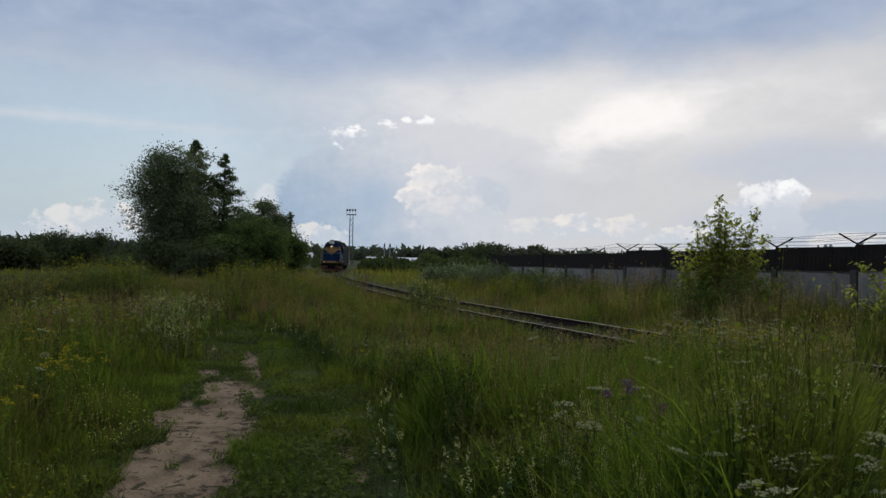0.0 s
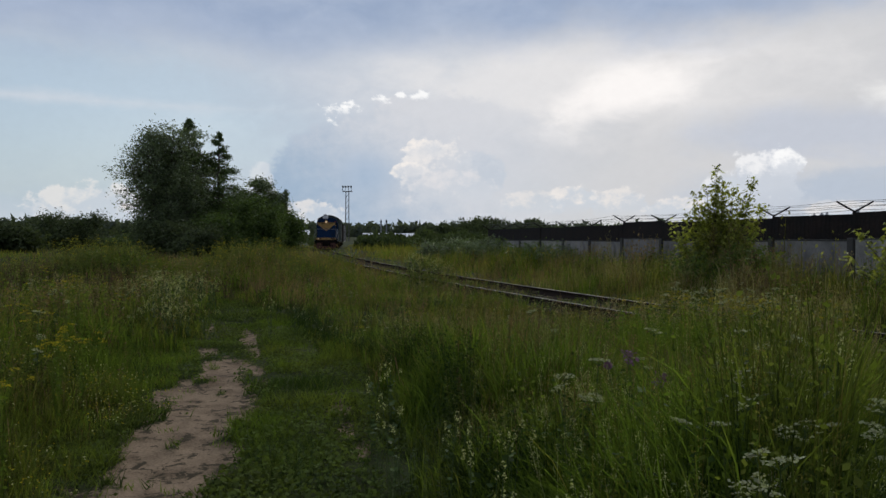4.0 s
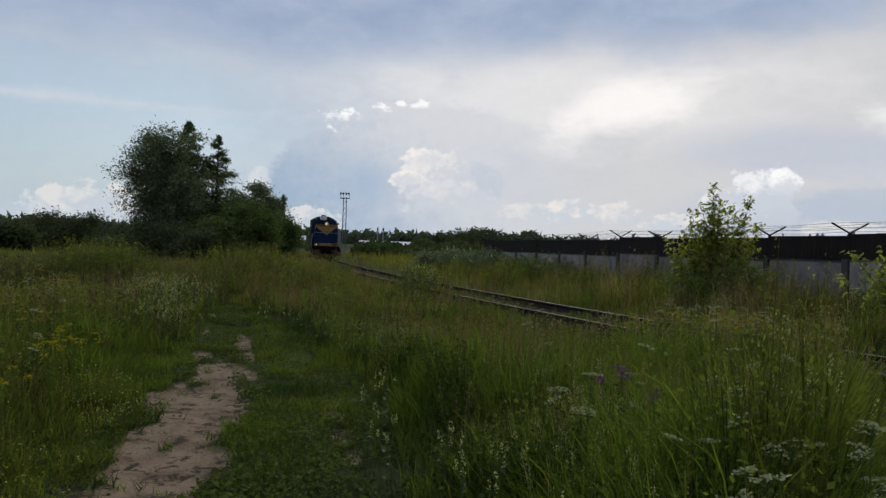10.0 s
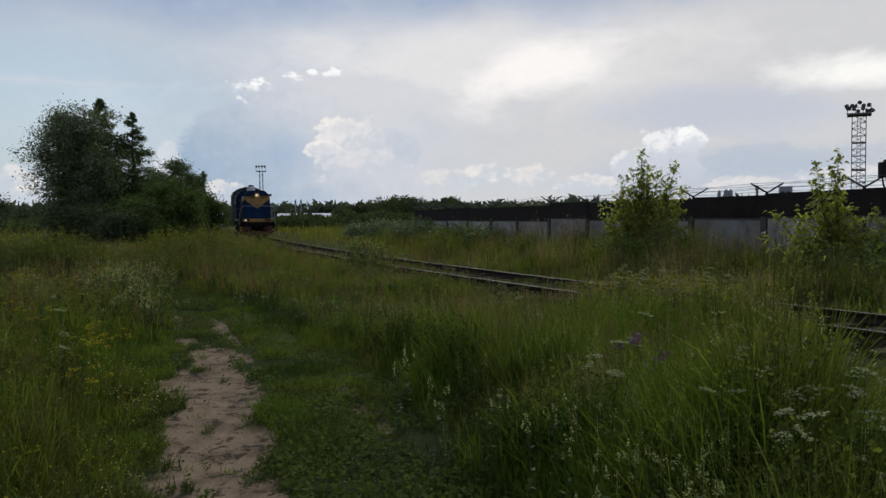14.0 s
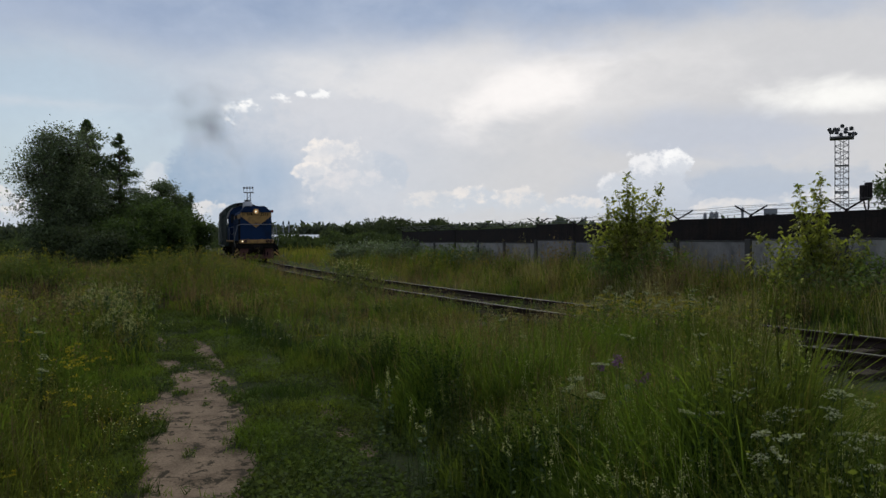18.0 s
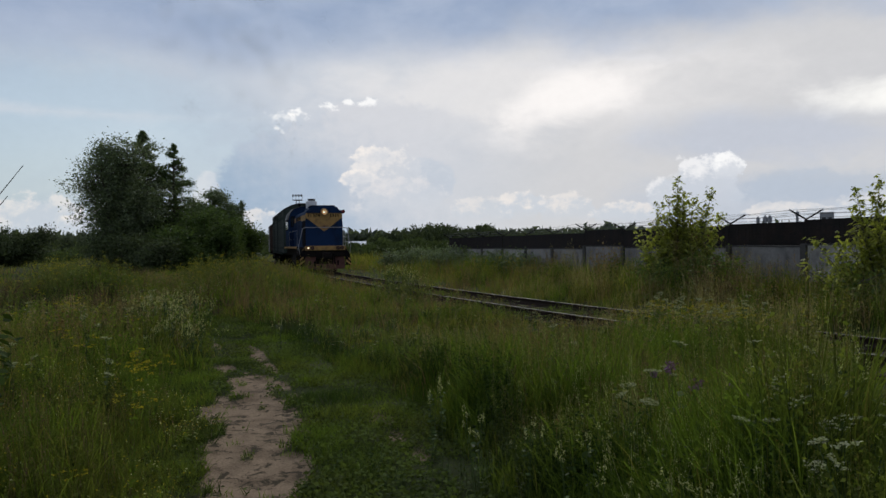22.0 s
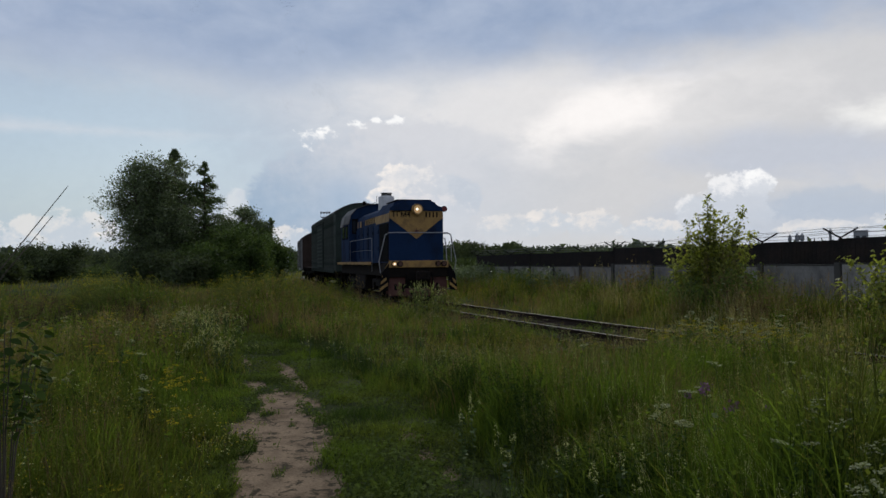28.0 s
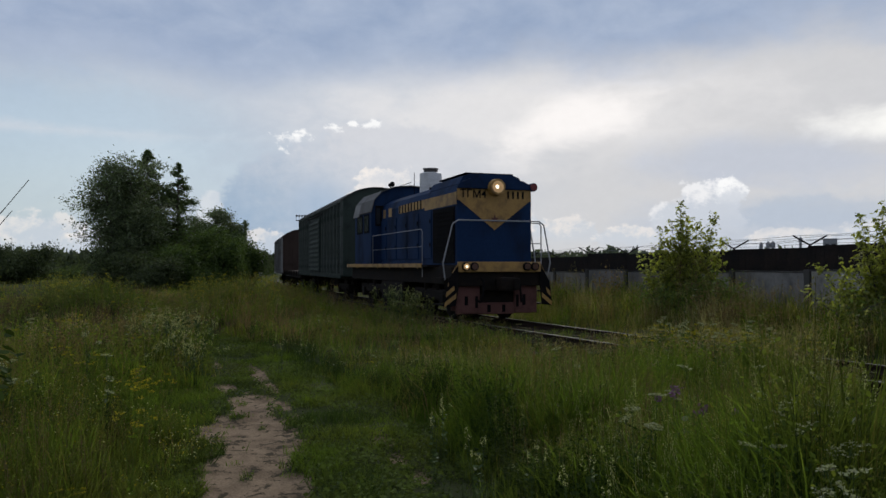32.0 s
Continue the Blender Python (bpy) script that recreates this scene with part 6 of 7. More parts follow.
def stalk(points, r):
    """Three-sided stem through points."""
    v, t = [], []
    limb(v, t, points, [r * (1 - 0.6 * k / max(1, len(points) - 1)) for k in range(len(points))], 3)
    return np.array([tuple(p) for p in v]), np.array(t)


def merge(pieces):
    v, t, n = [], [], 0
    for a, b in pieces:
        v.append(a)
        t.append(b + n)
        n += len(a)
    return np.concatenate(v), np.concatenate(t)


def leaves_on(rng, h0, h1, n, size):
    f = rng.uniform(h0, h1, n)
    a = rng.uniform(0, 6.3, n)
    return kites(rng, np.stack([np.cos(a) * size * 0.8, np.sin(a) * size * 0.8, f], 1), size, 0.6)


def grow_panicle(rng, mat, grain=0.009, n=30):
    bend = rng.normal(0, 0.06, 2)
    top = [(0, 0, 0), (bend[0] * 0.3, bend[1] * 0.3, 0.5), (bend[0], bend[1], 0.98)]
    f = rng.uniform(0.74, 1.0, n)
    r = (0.035 if grain > 0.006 else 0.018) * np.sin((f - 0.70) / 0.31 * 3.0) + 0.004
    a = rng.uniform(0, 6.3, n)
    c = np.stack([bend[0] * f**1.5 + np.cos(a) * r, bend[1] * f**1.5 + np.sin(a) * r, f], 1)
    return [(*stalk(top, 0.0025), mat), (*kites(rng, c, grain, 2.5), mat)]


def grow_umbel(rng):
    """Wild parsley: forked stem, each head a tilted cluster of small flower buttons on rays."""
    pieces, heads = [], []
    top = np.array([rng.normal(0, 0.07), rng.normal(0, 0.07), 1.0])
    pieces.append(stalk([(0, 0, 0), top * (0.4, 0.4, 0.55), top], 0.005))
    spots = [(top, 0.042)]
    for k in range(rng.integers(1, 4)):
        p = top * rng.uniform(0.55, 0.80)
        q = p + np.array([rng.normal(0, 0.09), rng.normal(0, 0.09), rng.uniform(0.10, 0.26)])
        pieces.append(stalk([tuple(p), tuple(q)], 0.0035))
        spots.append((q, 0.030))
    for q, r in spots:
        lean = rng.normal(0, 0.35, 2)
        rays = []
        for b in np.concatenate([np.arange(0, 6.2, 0.7), [0.0]]):
            d = r * (rng.uniform(0.75, 1.05) if len(rays) < 9 else 0.1)
            dx, dy = math.cos(b) * d, math.sin(b) * d
            c = (q[0] + dx, q[1] + dy, q[2] + 0.006 - 4 * d * d + dx * lean[0] + dy * lean[1])
            rays.append(c)
            pieces.append(stalk([(q[0], q[1], q[2] - 0.035), c], 0.0014))
        at = np.repeat(np.array(rays), 6, 0) + rng.normal(0, 1, (len(rays) * 6, 3)) * (0.007, 0.007, 0.003)
        heads.append(kites(rng, at, 0.0075, 0.4))
    pieces.append(leaves_on(rng, 0.1, 0.75, 26, 0.022))
    return [(*merge(pieces), "stem")] + [(*h, "white_flower") for h in heads]


def grow_spike(rng, mat="cream_flower"):
    """Branched stems, each tipped with a short plump flower spike."""
    stems, heads = [], []
    for k in range(rng.integers(2, 5)):
        q = np.array([rng.normal(0, 0.06), rng.normal(0, 0.08), rng.uniform(0.78, 1.0)])
        stems.append(stalk([(0, 0, 0), tuple(q * (0.5, 0.5, 0.6)), tuple(q)], 0.0035))
        tips = [q] + [q * rng.uniform(0.78, 0.92) + (rng.normal(0, 0.035), rng.normal(0, 0.035), rng.uniform(0.0, 0.10)) for _ in range(rng.integers(1, 3))]
        for n, tip in enumerate(tips):
            if n:
                stems.append(stalk([tuple(q * 0.74), tuple(tip)], 0.002))
            long = rng.uniform(0.045, 0.085)
            f = rng.random(22)
            c = tip[None] - np.stack([0 * f, 0 * f, f * long], 1) + rng.normal(0, 1, (22, 3)) * (0.0022 + 0.0050 * np.sin(f * 2.6))[:, None] * (1, 1, 0.5)
            heads.append(kites(rng, c, 0.0054, 1.6))
    stems.append(leaves_on(rng, 0.1, 0.80, 22, 0.026))
    return [(*merge(stems), "stem")] + [(*h, mat) for h in heads]


def grow_yellow(rng):
    """Forked stems under flat yellow flower heads, with fine leaves."""
    stems, heads = [], []
    for k in range(rng.integers(5, 9)):
        q = np.array([rng.normal(0, 0.08), rng.normal(0, 0.08), rng.uniform(0.82, 1.0)])
        stems.append(stalk([(0, 0, 0.35), tuple(q * (0.5, 0.5, 0.8)), tuple(q)], 0.0022))
        a, d = rng.uniform(0, 6.3, 22), 0.030 * np.sqrt(rng.random(22))
        heads.append(kites(rng, np.stack([q[0] + np.cos(a) * d, q[1] + np.sin(a) * d, q[2] + rng.normal(0, 0.006, 22)], 1), 0.0075, 0.5))
    stems.append(stalk([(0, 0, 0), (0, 0, 0.36)], 0.003))
    stems.append(leaves_on(rng, 0.1, 0.85, 34, 0.018))
    return [(*merge(stems), "green")] + [(*h, "yellow_flower") for h in heads]


def grow_herb(rng, mat="deep"):
    pieces = [stalk([(0, 0, 0), (rng.normal(0, 0.05), rng.normal(0, 0.05), 0.9)], 0.006)]
    for f in np.linspace(0.08, 0.92, 20):
        a = rng.uniform(0, 6.3)
        l = 0.095 * (1.15 - f * 0.7)
        d, w = np.array([math.cos(a), math.sin(a), 0.35]), np.array([-math.sin(a), math.cos(a), 0]) * l * 0.22
        p = np.array([0, 0, f * 0.95])
        v = np.array([p, p + d * l * 0.5 + w, p + d * l * (1, 1, 0.3), p + d * l * 0.5 - w])
        pieces.append((v, np.array([(0, 1, 3), (1, 2, 3)])))
    return [(*merge(pieces), mat)]


def grow_forb(rng, mat, leaf=0.017, n=46):
    """A bushy meadow herb: forked stems with many fine leaves."""
    pieces, spots = [], []
    for k in range(rng.integers(3, 5)):
        q = np.array([rng.normal(0, 0.10), rng.normal(0, 0.10), rng.uniform(0.72, 1.0)])
        pieces.append(stalk([(0, 0, 0), tuple(q)], 0.0035))
        spots.append(q)
    pick = np.array(spots)[rng.integers(0, len(spots), n)]
    f = 0.25 + 0.75 * rng.random(n) ** 0.7
    c = pick * np.stack([f**1.6, f**1.6, f], 1) + rng.normal(0, 1, (n, 3)) * (0.035, 0.035, 0.02)
    pieces.append(kites(rng, c, leaf, 0.7))
    return [(*merge(pieces), mat)]


def grow_clump(rng, mat, top=None):
    """A loose leafy hummock of leaning shoots."""
    pieces, tips = [], []
    for k in range(16):
        b, d = rng.uniform(0, 6.3), 0.44 * math.sqrt(rng.random())
        tip = np.array([math.cos(b) * d, math.sin(b) * d, rng.uniform(0.70, 1.1) - 0.9 * d * d])
        pieces.append(stalk([tuple(tip * (0.4, 0.4, 0)), tuple(tip)], 0.005))
        f = 0.15 + 0.85 * rng.random(9)
        base = tip * (0.4, 0.4, 0)
        c = base + (tip - base) * f[:, None] + rng.normal(0, 1, (9, 3)) * (0.05, 0.05, 0.03)
        pieces.append(kites(rng, c, 0.030, 0.9))
        tips.append(tip)
    out = [(*merge(pieces), mat)]
    if top:
        at = np.repeat(np.array(tips)[rng.permutation(16)[:9]], 6, 0) + rng.normal(0, 1, (54, 3)) * (0.025, 0.025, 0.02)
        out.append((*kites(rng, at, 0.013, 0.6), top))
    return out


def grow_thistle(rng):
    stems, heads = [], []
    for k in range(rng.integers(2, 4)):
        q = np.array([rng.normal(0, 0.07), rng.normal(0, 0.07), rng.uniform(0.82, 1.0)])
        stems.append(stalk([(0, 0, 0), tuple(q * (0.5, 0.5, 0.6)), tuple(q)], 0.005))
        d = rng.normal(0, 0.016, (24, 3)) + (0, 0, 0.012)
        heads.append(kites(rng, q[None] + d * 0.8, 0.015, 1.6))
    stems.append(leaves_on(rng, 0.1, 0.85, 16, 0.04))
    return [(*merge(stems), "stem")] + [(*h, "purple_flower") for h in heads]


def strew(rng, grow, kinds, x, y, h, name, label, category="wildflowers"):
    """Sows n copies of a few grown plants as one object with its materials."""
    x, y, h = (np.asarray(v, float) for v in (x, y, h))
    keep = h > 0.12
    x, y, h = x[keep], y[keep], h[keep]
    z = ground(x, y) - 0.01
    forms = [grow(rng) for _ in range(kinds)]
    pick = rng.integers(0, kinds, len(x))
    turn = rng.uniform(0, 6.3, len(x))
    c, s = np.cos(turn), np.sin(turn)
    verts, tris, index, mats, count = [], [], [], [], 0
    for k, form in enumerate(forms):
        at = np.nonzero(pick == k)[0]
        for v, t, mat in form:
            if mat not in mats:
                mats.append(mat)
            g = np.sqrt(h[at])[:, None]
            X = x[at][:, None] + (v[:, 0][None] * c[at][:, None] - v[:, 1][None] * s[at][:, None]) * g * 1.05
            Y = y[at][:, None] + (v[:, 0][None] * s[at][:, None] + v[:, 1][None] * c[at][:, None]) * g * 1.05
            Z = z[at][:, None] + v[:, 2][None] * h[at][:, None]
            verts.append(np.stack([X, Y, Z], -1).reshape(-1, 3))
            tris.append((t[None] + len(v) * np.arange(len(at))[:, None, None] + count).reshape(-1, 3))
            index.append(np.full(len(t) * len(at), mats.index(mat), np.int32))
            count += len(v) * len(at)
    ob = soup(name, np.concatenate(verts), np.concatenate(tris), mats[0])
    for mat in mats[1:]:
        ob.data.materials.append(M[mat])
    ob.data.polygons.foreach_set("material_index", np.concatenate(index))
    return tagged(ob, label, category, kind="stuff")


def make_meadow():
    rng = np.random.default_rng(5)
    left = lambda x, y: np.clip((way_x(y) + 0.1 - x) / 0.6, 0, 1)  # noqa: E731
    patch = lambda c, s, lo, gain=5: (lambda x, y: np.clip((value_noise(x, y, c, s) - lo) * gain, 0, 1))  # noqa: E731
    heath = lambda x, y: np.clip((way_x(y) - 0.8 - x) / 1.5, 0, 1) * np.clip((y - 12) / 3, 0, 1) * np.clip((44 - y) / 6, 0, 1)  # noqa: E731
    lush = lambda x, y: np.exp(-(((x + 3.7) / 1.15) ** 2) - ((y - 7.0) / 1.9) ** 2)  # noqa: E731
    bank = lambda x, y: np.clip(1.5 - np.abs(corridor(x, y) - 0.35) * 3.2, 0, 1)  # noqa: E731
    tufts(rng, 5400, 18, 2.0, 6.8, 1.7, 1.0, 0.0085, 0.75, "green", "tall_grass", "lush green meadow grass", 0.07, lambda x, y: 1 - 0.65 * left(x, y) * (y < 7.5), 3, 1.25, 0.6)
    tufts(rng, 4200, 15, 6.2, 10.5, 1.7, 1.0, 0.0105, 0.6, "green", "tall_grass", "lush green meadow grass", 0.09, None, 2, 1.25, 0.6)
    tufts(rng, 3400, 18, 2.0, 8, 1.7, 0.80, 0.009, 0.8, "fresh", "tall_grass", "bright green lush meadow grass", 0.08, lambda x, y: np.clip((x - 1.3) / 0.8, 0, 1) + left(x, y) * np.where(x < -2.9, 0.7, 0.2), 3, 1.25, 0.6)
    tufts(rng, 2800, 13, 6.5, 26, 1.7, 1.0, 0.014, 0.8, "fresh", "tall_grass", "bright green lush meadow grass", 0.12, lambda x, y: 0.2 * left(x, y) + 0.5 * patch(1.6, 29, 0.5)(x, y), 2, 1.25, 0.6)
    # short dark blades colour in the shade between the taller tufts
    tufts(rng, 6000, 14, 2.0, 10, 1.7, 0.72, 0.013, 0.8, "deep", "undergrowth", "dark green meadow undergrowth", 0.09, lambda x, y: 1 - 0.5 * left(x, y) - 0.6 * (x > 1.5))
    # bank beside the way: its shade is put into the dark blade colour
    tufts(rng, 7000, 13, 3.0, 16, 1.6, 0.8, 0.014, 0.7, "deep", "undergrowth", "grass along the trodden way, dark green for the bank's shade", 0.09, bank)
    tufts(rng, 4600, 14, 2.0, 10, 1.7, 1.06, 0.0066, 0.7, "olive", "seeding_grass", "yellowish seeding meadow grass", 0.08, lambda x, y: 0.16 + 0.3 * left(x, y) - 0.4 * lush(x, y), 3)
    tufts(rng, 4600, 12, 9.5, 27, 1.6, 0.95, 0.018, 0.7, "green", "tall_grass", "lush green meadow grass", 0.14, lambda x, y: 1 - 0.35 * heath(x, y), 2, 1.25, 1.0)
    tufts(rng, 7600, 11, 12, 40, 1.5, 1.0, 0.016, 0.6, "dock", "sorrel", "dark brown-purple sorrel gone to seed", 0.18, lambda x, y: heath(x, y) * patch(3.4, 93, 0.34, 6)(x, y), 2, 1.25, 1.1)
    tufts(rng, 2600, 20, 4.6, 10, 1.7, 0.95, 0.0095, 0.45, "fresh", "tall_grass", "lush bright green grass standing thick", 0.08, lush, 3, 1.25, 0.6)
    tufts(rng, 4200, 11, 9.5, 27, 1.6, 1.0, 0.014, 0.7, "olive", "seeding_grass", "yellowish seeding meadow grass", 0.14, lambda x, y: patch(3.0, 21, 0.45)(x, y) * (1 - 0.7 * heath(x, y)), 2, 1.25, 1.3)
    # farther out, the shaded gaps are again coloured by short dark blades
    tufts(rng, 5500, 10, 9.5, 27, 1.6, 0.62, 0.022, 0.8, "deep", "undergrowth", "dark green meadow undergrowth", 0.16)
    tufts(rng, 6500, 9, 5.0, 30, 1.5, 1.04, 0.012, 0.6, "russet", "sorrel", "reddish-brown sorrel and dry grass", 0.16, lambda x, y: patch(2.6, 22, 0.36)(x, y) + (1.5 * np.exp(-(((x + 3.0) / 2.6) ** 2) - ((y - 21) / 4.5) ** 2) + 1.2 * np.exp(-(((x + 7.8) / 1.0) ** 2) - ((y - 20) / 4) ** 2) + 0.9 * np.exp(-(((x + 12) / 2) ** 2) - ((y - 19) / 4) ** 2)))
    tufts(rng, 5200, 12, 9, 26, 1.5, 1.2, 0.012, 0.4, "straw", "dry_grass", "pale dry grass before the wall", 0.16, lambda x, y: (near_track(x, y)[0] > 1.6) * patch(1.8, 24, 0.35)(x, y))
    tufts(rng, 3800, 13, 8, 26, 1.5, 1.05, 0.014, 0.5, "olive", "seeding_grass", "yellowish seeding meadow grass", 0.14, lambda x, y: 1.0 * (near_track(x, y)[0] > 1.4))
    tufts(rng, 500, 16, 6.5, 13, 1.5, 1.1, 0.008, 0.35, "straw", "dry_grass", "pale dry grass by the track", 0.12, lambda x, y: np.exp(-(((x - 4.2) / 1.2) ** 2) - ((y - 9.6) / 1.8) ** 2))
    tufts(rng, 5500, 8, 26, 72, 1.4, 1.0, 0.040, 0.55, "olive", "seeding_grass", "yellowish seeding meadow grass", 0.4, lambda x, y: 1 - 0.65 * (x < -0.2 * y), 1)
    tufts(rng, 7000, 8, 26, 72, 1.4, 0.9, 0.040, 0.55, "green", "tall_grass", "lush green meadow grass", 0.4, lambda x, y: 1 - 0.35 * (x < -0.2 * y), 1)
    tufts(rng, 4500, 8, 26, 72, 1.4, 1.0, 0.040, 0.4, "russet", "sorrel", "reddish-brown sorrel and dry grass", 0.5, patch(5.0, 22, 0.45), 1)
    tufts(rng, 5000, 7, 70, 170, 1.4, 1.1, 0.16, 0.4, "olive", "field_grass", "yellow-green grass of the far field", 1.0, None, 1)
    # short turf on the way, and leaves of plantain and clover in it
    n = 230000
    y = 3.0 * (26 / 3.0) ** rng.random(n)
    x = way_x(y) + rng.uniform(-2.0, 2.4, n)
    keep = (corridor(x, y) > 0.12) & (bare(x, y) < 0.2 + 0.45 * rng.random(n)) & (rng.random(n) < 0.5 + value_noise(x, y, 0.5, 36))
    x, y = x[keep], y[keep]
    tall = rng.uniform(0.03, 0.11, len(x)) * (0.35 + 1.5 * value_noise(x, y, 0.45, 33) ** 1.6) * np.where((np.abs(x - way_x(y)) < 0.5) & (y > 8.3), 0.6, 1.0) * np.interp(y, [3, 10, 24], [0.9, 1.0, 1.5])
    kind = value_noise(x, y, 0.7, 34) + rng.normal(0, 0.18, len(x))
    for lo, hi, mat in ((-9, 0.30, "deep"), (0.30, 0.62, "turf"), (0.62, 9, "green")):
        m = (kind >= lo) & (kind < hi)
        blades(rng, x[m], y[m], tall[m], rng.uniform(0.006, 0.011, m.sum()) * np.interp(y[m], [3, 8, 24], [0.9, 1.3, 3.0]), np.full(m.sum(), 1.1), mat, "turf", "short trodden turf on the way", 1)
    n = 60
    y = np.repeat(rng.uniform(3.5, 12.5, n), 14)
    x = way_x(y) + np.repeat(rng.choice([-1, 1], n) * rng.uniform(0.12, 0.5, n), 14) + rng.normal(0, 0.035, len(y))
    y = y + rng.normal(0, 0.035, len(y))
    blades(rng, x, y, rng.uniform(0.02, 0.06, len(x)), rng.uniform(0.005, 0.009, len(x)), np.full(len(x), 1.1), "green", "sprouts", "small grass sprouts on the bare path", 1)
    n = 60000
    y = 2.8 * (18 / 2.8) ** rng.random(n)
    x = way_x(y) + rng.uniform(-1.8, 2.3, n)
    keep = (corridor(x, y) > 0.15) & (bare(x, y) < 0.25 + 0.3 * rng.random(n)) & (value_noise(x, y, 0.45, 41) > 0.38)
    x, y = x[keep], y[keep]
    v, t = kites(rng, np.stack([x, y, ground(x, y) + 0.015 + 0.05 * rng.random(len(x))], 1), 0.019, 0.4)
    tagged(soup("plantain", v, t, "turf"), "low broad leaves of plantain and clover", "plants", kind="stuff")

    n = 40000
    y = 3.2 * (13 / 3.2) ** rng.random(n)
    x = way_x(y) + rng.uniform(-0.9, 1.7, n)
    edge = bare(x, y)
    keep = (edge > 0.12) & (edge < 0.62) & (rng.random(n) < 0.5)
    x, y = x[keep], y[keep]
    half = rng.random(len(x)) < 0.5
    for m, mat in ((half, "turf"), (~half, "deep")):
        v, t = kites(rng, np.stack([x[m], y[m], ground(x[m], y[m]) + 0.035 * rng.random(m.sum())], 1), 0.013, 0.45)
        tagged(soup("edge_weeds", v, t, mat), "small low weeds fringing the dirt path", "plants", kind="stuff")

    def sown(n, near, far, want, power=1.6):
        x, y = scatter(rng, n, near, far, power)
        keep = (rng.random(n) < want(x, y)) & (corridor(x, y) < 0.3)
        x, y = x[keep], y[keep]
        return x, y, cover(x, y)

    right = lambda x, y: 1 - left(x, y)  # noqa: E731
    x, y, h = sown(1800, 2.2, 7, lambda x, y: 0.25 + 0.4 * left(x, y))
    strew(rng, lambda r: grow_panicle(r, "olive", 0.0042, 46), 6, x, y, h * rng.uniform(0.95, 1.25, len(h)), "grass_heads", "yellow-green seed heads over the grass", "grass")
    x, y, h = sown(2800, 7, 15, lambda x, y: 0.16 + 0.4 * left(x, y))
    strew(rng, lambda r: grow_panicle(r, "olive", 0.011, 18), 6, x, y, h * rng.uniform(0.95, 1.3, len(h)), "grass_heads", "yellow-green seed heads over the grass", "grass")
    x, y, h = sown(2400, 4.0, 10, lambda x, y: right(x, y) * patch(0.8, 58, 0.30)(x, y))
    strew(rng, lambda r: grow_panicle(r, "pale_head", 0.0060, 22), 6, x, y, h * rng.uniform(0.85, 1.12, len(h)), "bent_grass", "pale feathery grass heads in the meadow", "grass")
    x, y, h = sown(1500, 2.4, 6.0, lambda x, y: (x > 0.5) * (0.15 + patch(0.7, 95, 0.40)(x, y)))
    strew(rng, lambda r: grow_panicle(r, "cream_flower", 0.0046, 48), 8, x, y, np.minimum(h, 0.68) * rng.uniform(0.80, 1.10, len(h)), "bent_grass", "pale cream seed heads over the lush grass", "grass")
    x, y, h = sown(1500, 4.0, 8.5, patch(1.6, 59, 0.42))
    strew(rng, lambda r: grow_panicle(r, "russet", 0.0048, 40), 6, x, y, h * rng.uniform(0.95, 1.25, len(h)), "sorrel_heads", "reddish seed heads of sorrel", "grass")
    x, y, h = sown(3600, 8.5, 28, patch(2.6, 22, 0.38))
    strew(rng, lambda r: grow_panicle(r, "russet", 0.012, 16), 6, x, y, h * rng.uniform(1.0, 1.35, len(h)), "sorrel_heads", "reddish seed heads of sorrel", "grass")
    x, y, h = sown(7000, 8, 34, lambda x, y: 0.15 + 0.85 * patch(2.0, 27, 0.40)(x, y))
    keep = rng.random(len(x)) > 0.55 * heath(x, y)
    x, y, h = x[keep], y[keep], h[keep]
    strew(rng, lambda r: grow_panicle(r, "bent_head", 0.014, 10), 6, x, y, h * rng.uniform(1.0, 1.3, len(h)), "bent_grass", "pinkish-beige haze of bent grass heads", "grass")
    x, y, h = sown(900, 6.0, 12, lambda x, y: np.exp(-(((x - 4.2) / 1.5) ** 2) - ((y - 9.4) / 2) ** 2) + 0.08)
    strew(rng, lambda r: grow_panicle(r, "straw", 0.006, 40), 6, x, y, h * rng.uniform(1.05, 1.35, len(h)), "dry_heads", "pale dry grass heads", "grass")
    x, y, h = sown(1000, 3.4, 17, lambda x, y: right(x, y) * (0.10 + patch(0.9, 51, 0.50, 6)(x, y)))
    strew(rng, grow_spike, 6, x, y, h * rng.uniform(0.70, 0.98, len(h)), "white_clover", "white-flowered sweet clover spikes in the grass")
    x, y, h = sown(420, 5.0, 22, lambda x, y: patch(2.2, 52, 0.45)(x, y))
    strew(rng, grow_umbel, 6, x, y, h * rng.uniform(0.95, 1.2, len(h)), "cow_parsley", "white umbels of wild parsley in the meadow")
    x, y, h = sown(420, 3.0, 16, lambda x, y: (0.22 + 0.8 * left(x, y)) * patch(1.8, 53, 0.45)(x, y))
    strew(rng, grow_yellow, 6, x, y, h * rng.uniform(0.8, 1.08, len(h)), "yellow_bedstraw", "small yellow meadow flowers")
    x, y, h = sown(420, 12, 32, lambda x, y: patch(3.2, 54, 0.4)(x, y) * (x < 1 + 0.1 * y))
    strew(rng, grow_yellow, 6, x, y, h * rng.uniform(1.0, 1.25, len(h)), "yellow_bedstraw", "small yellow meadow flowers")
    # shade at the near grass edge, put in as dark-leaved herbs
    x, y = rng.normal(0.1, 0.7, 270), rng.normal(5.2, 1.0, 270)
    strew(rng, grow_herb, 5, x, y, cover(x, y) * rng.uniform(0.6, 1.0, 270), "meadow_herbs", "leafy dark green herbs among the grass", "plants")
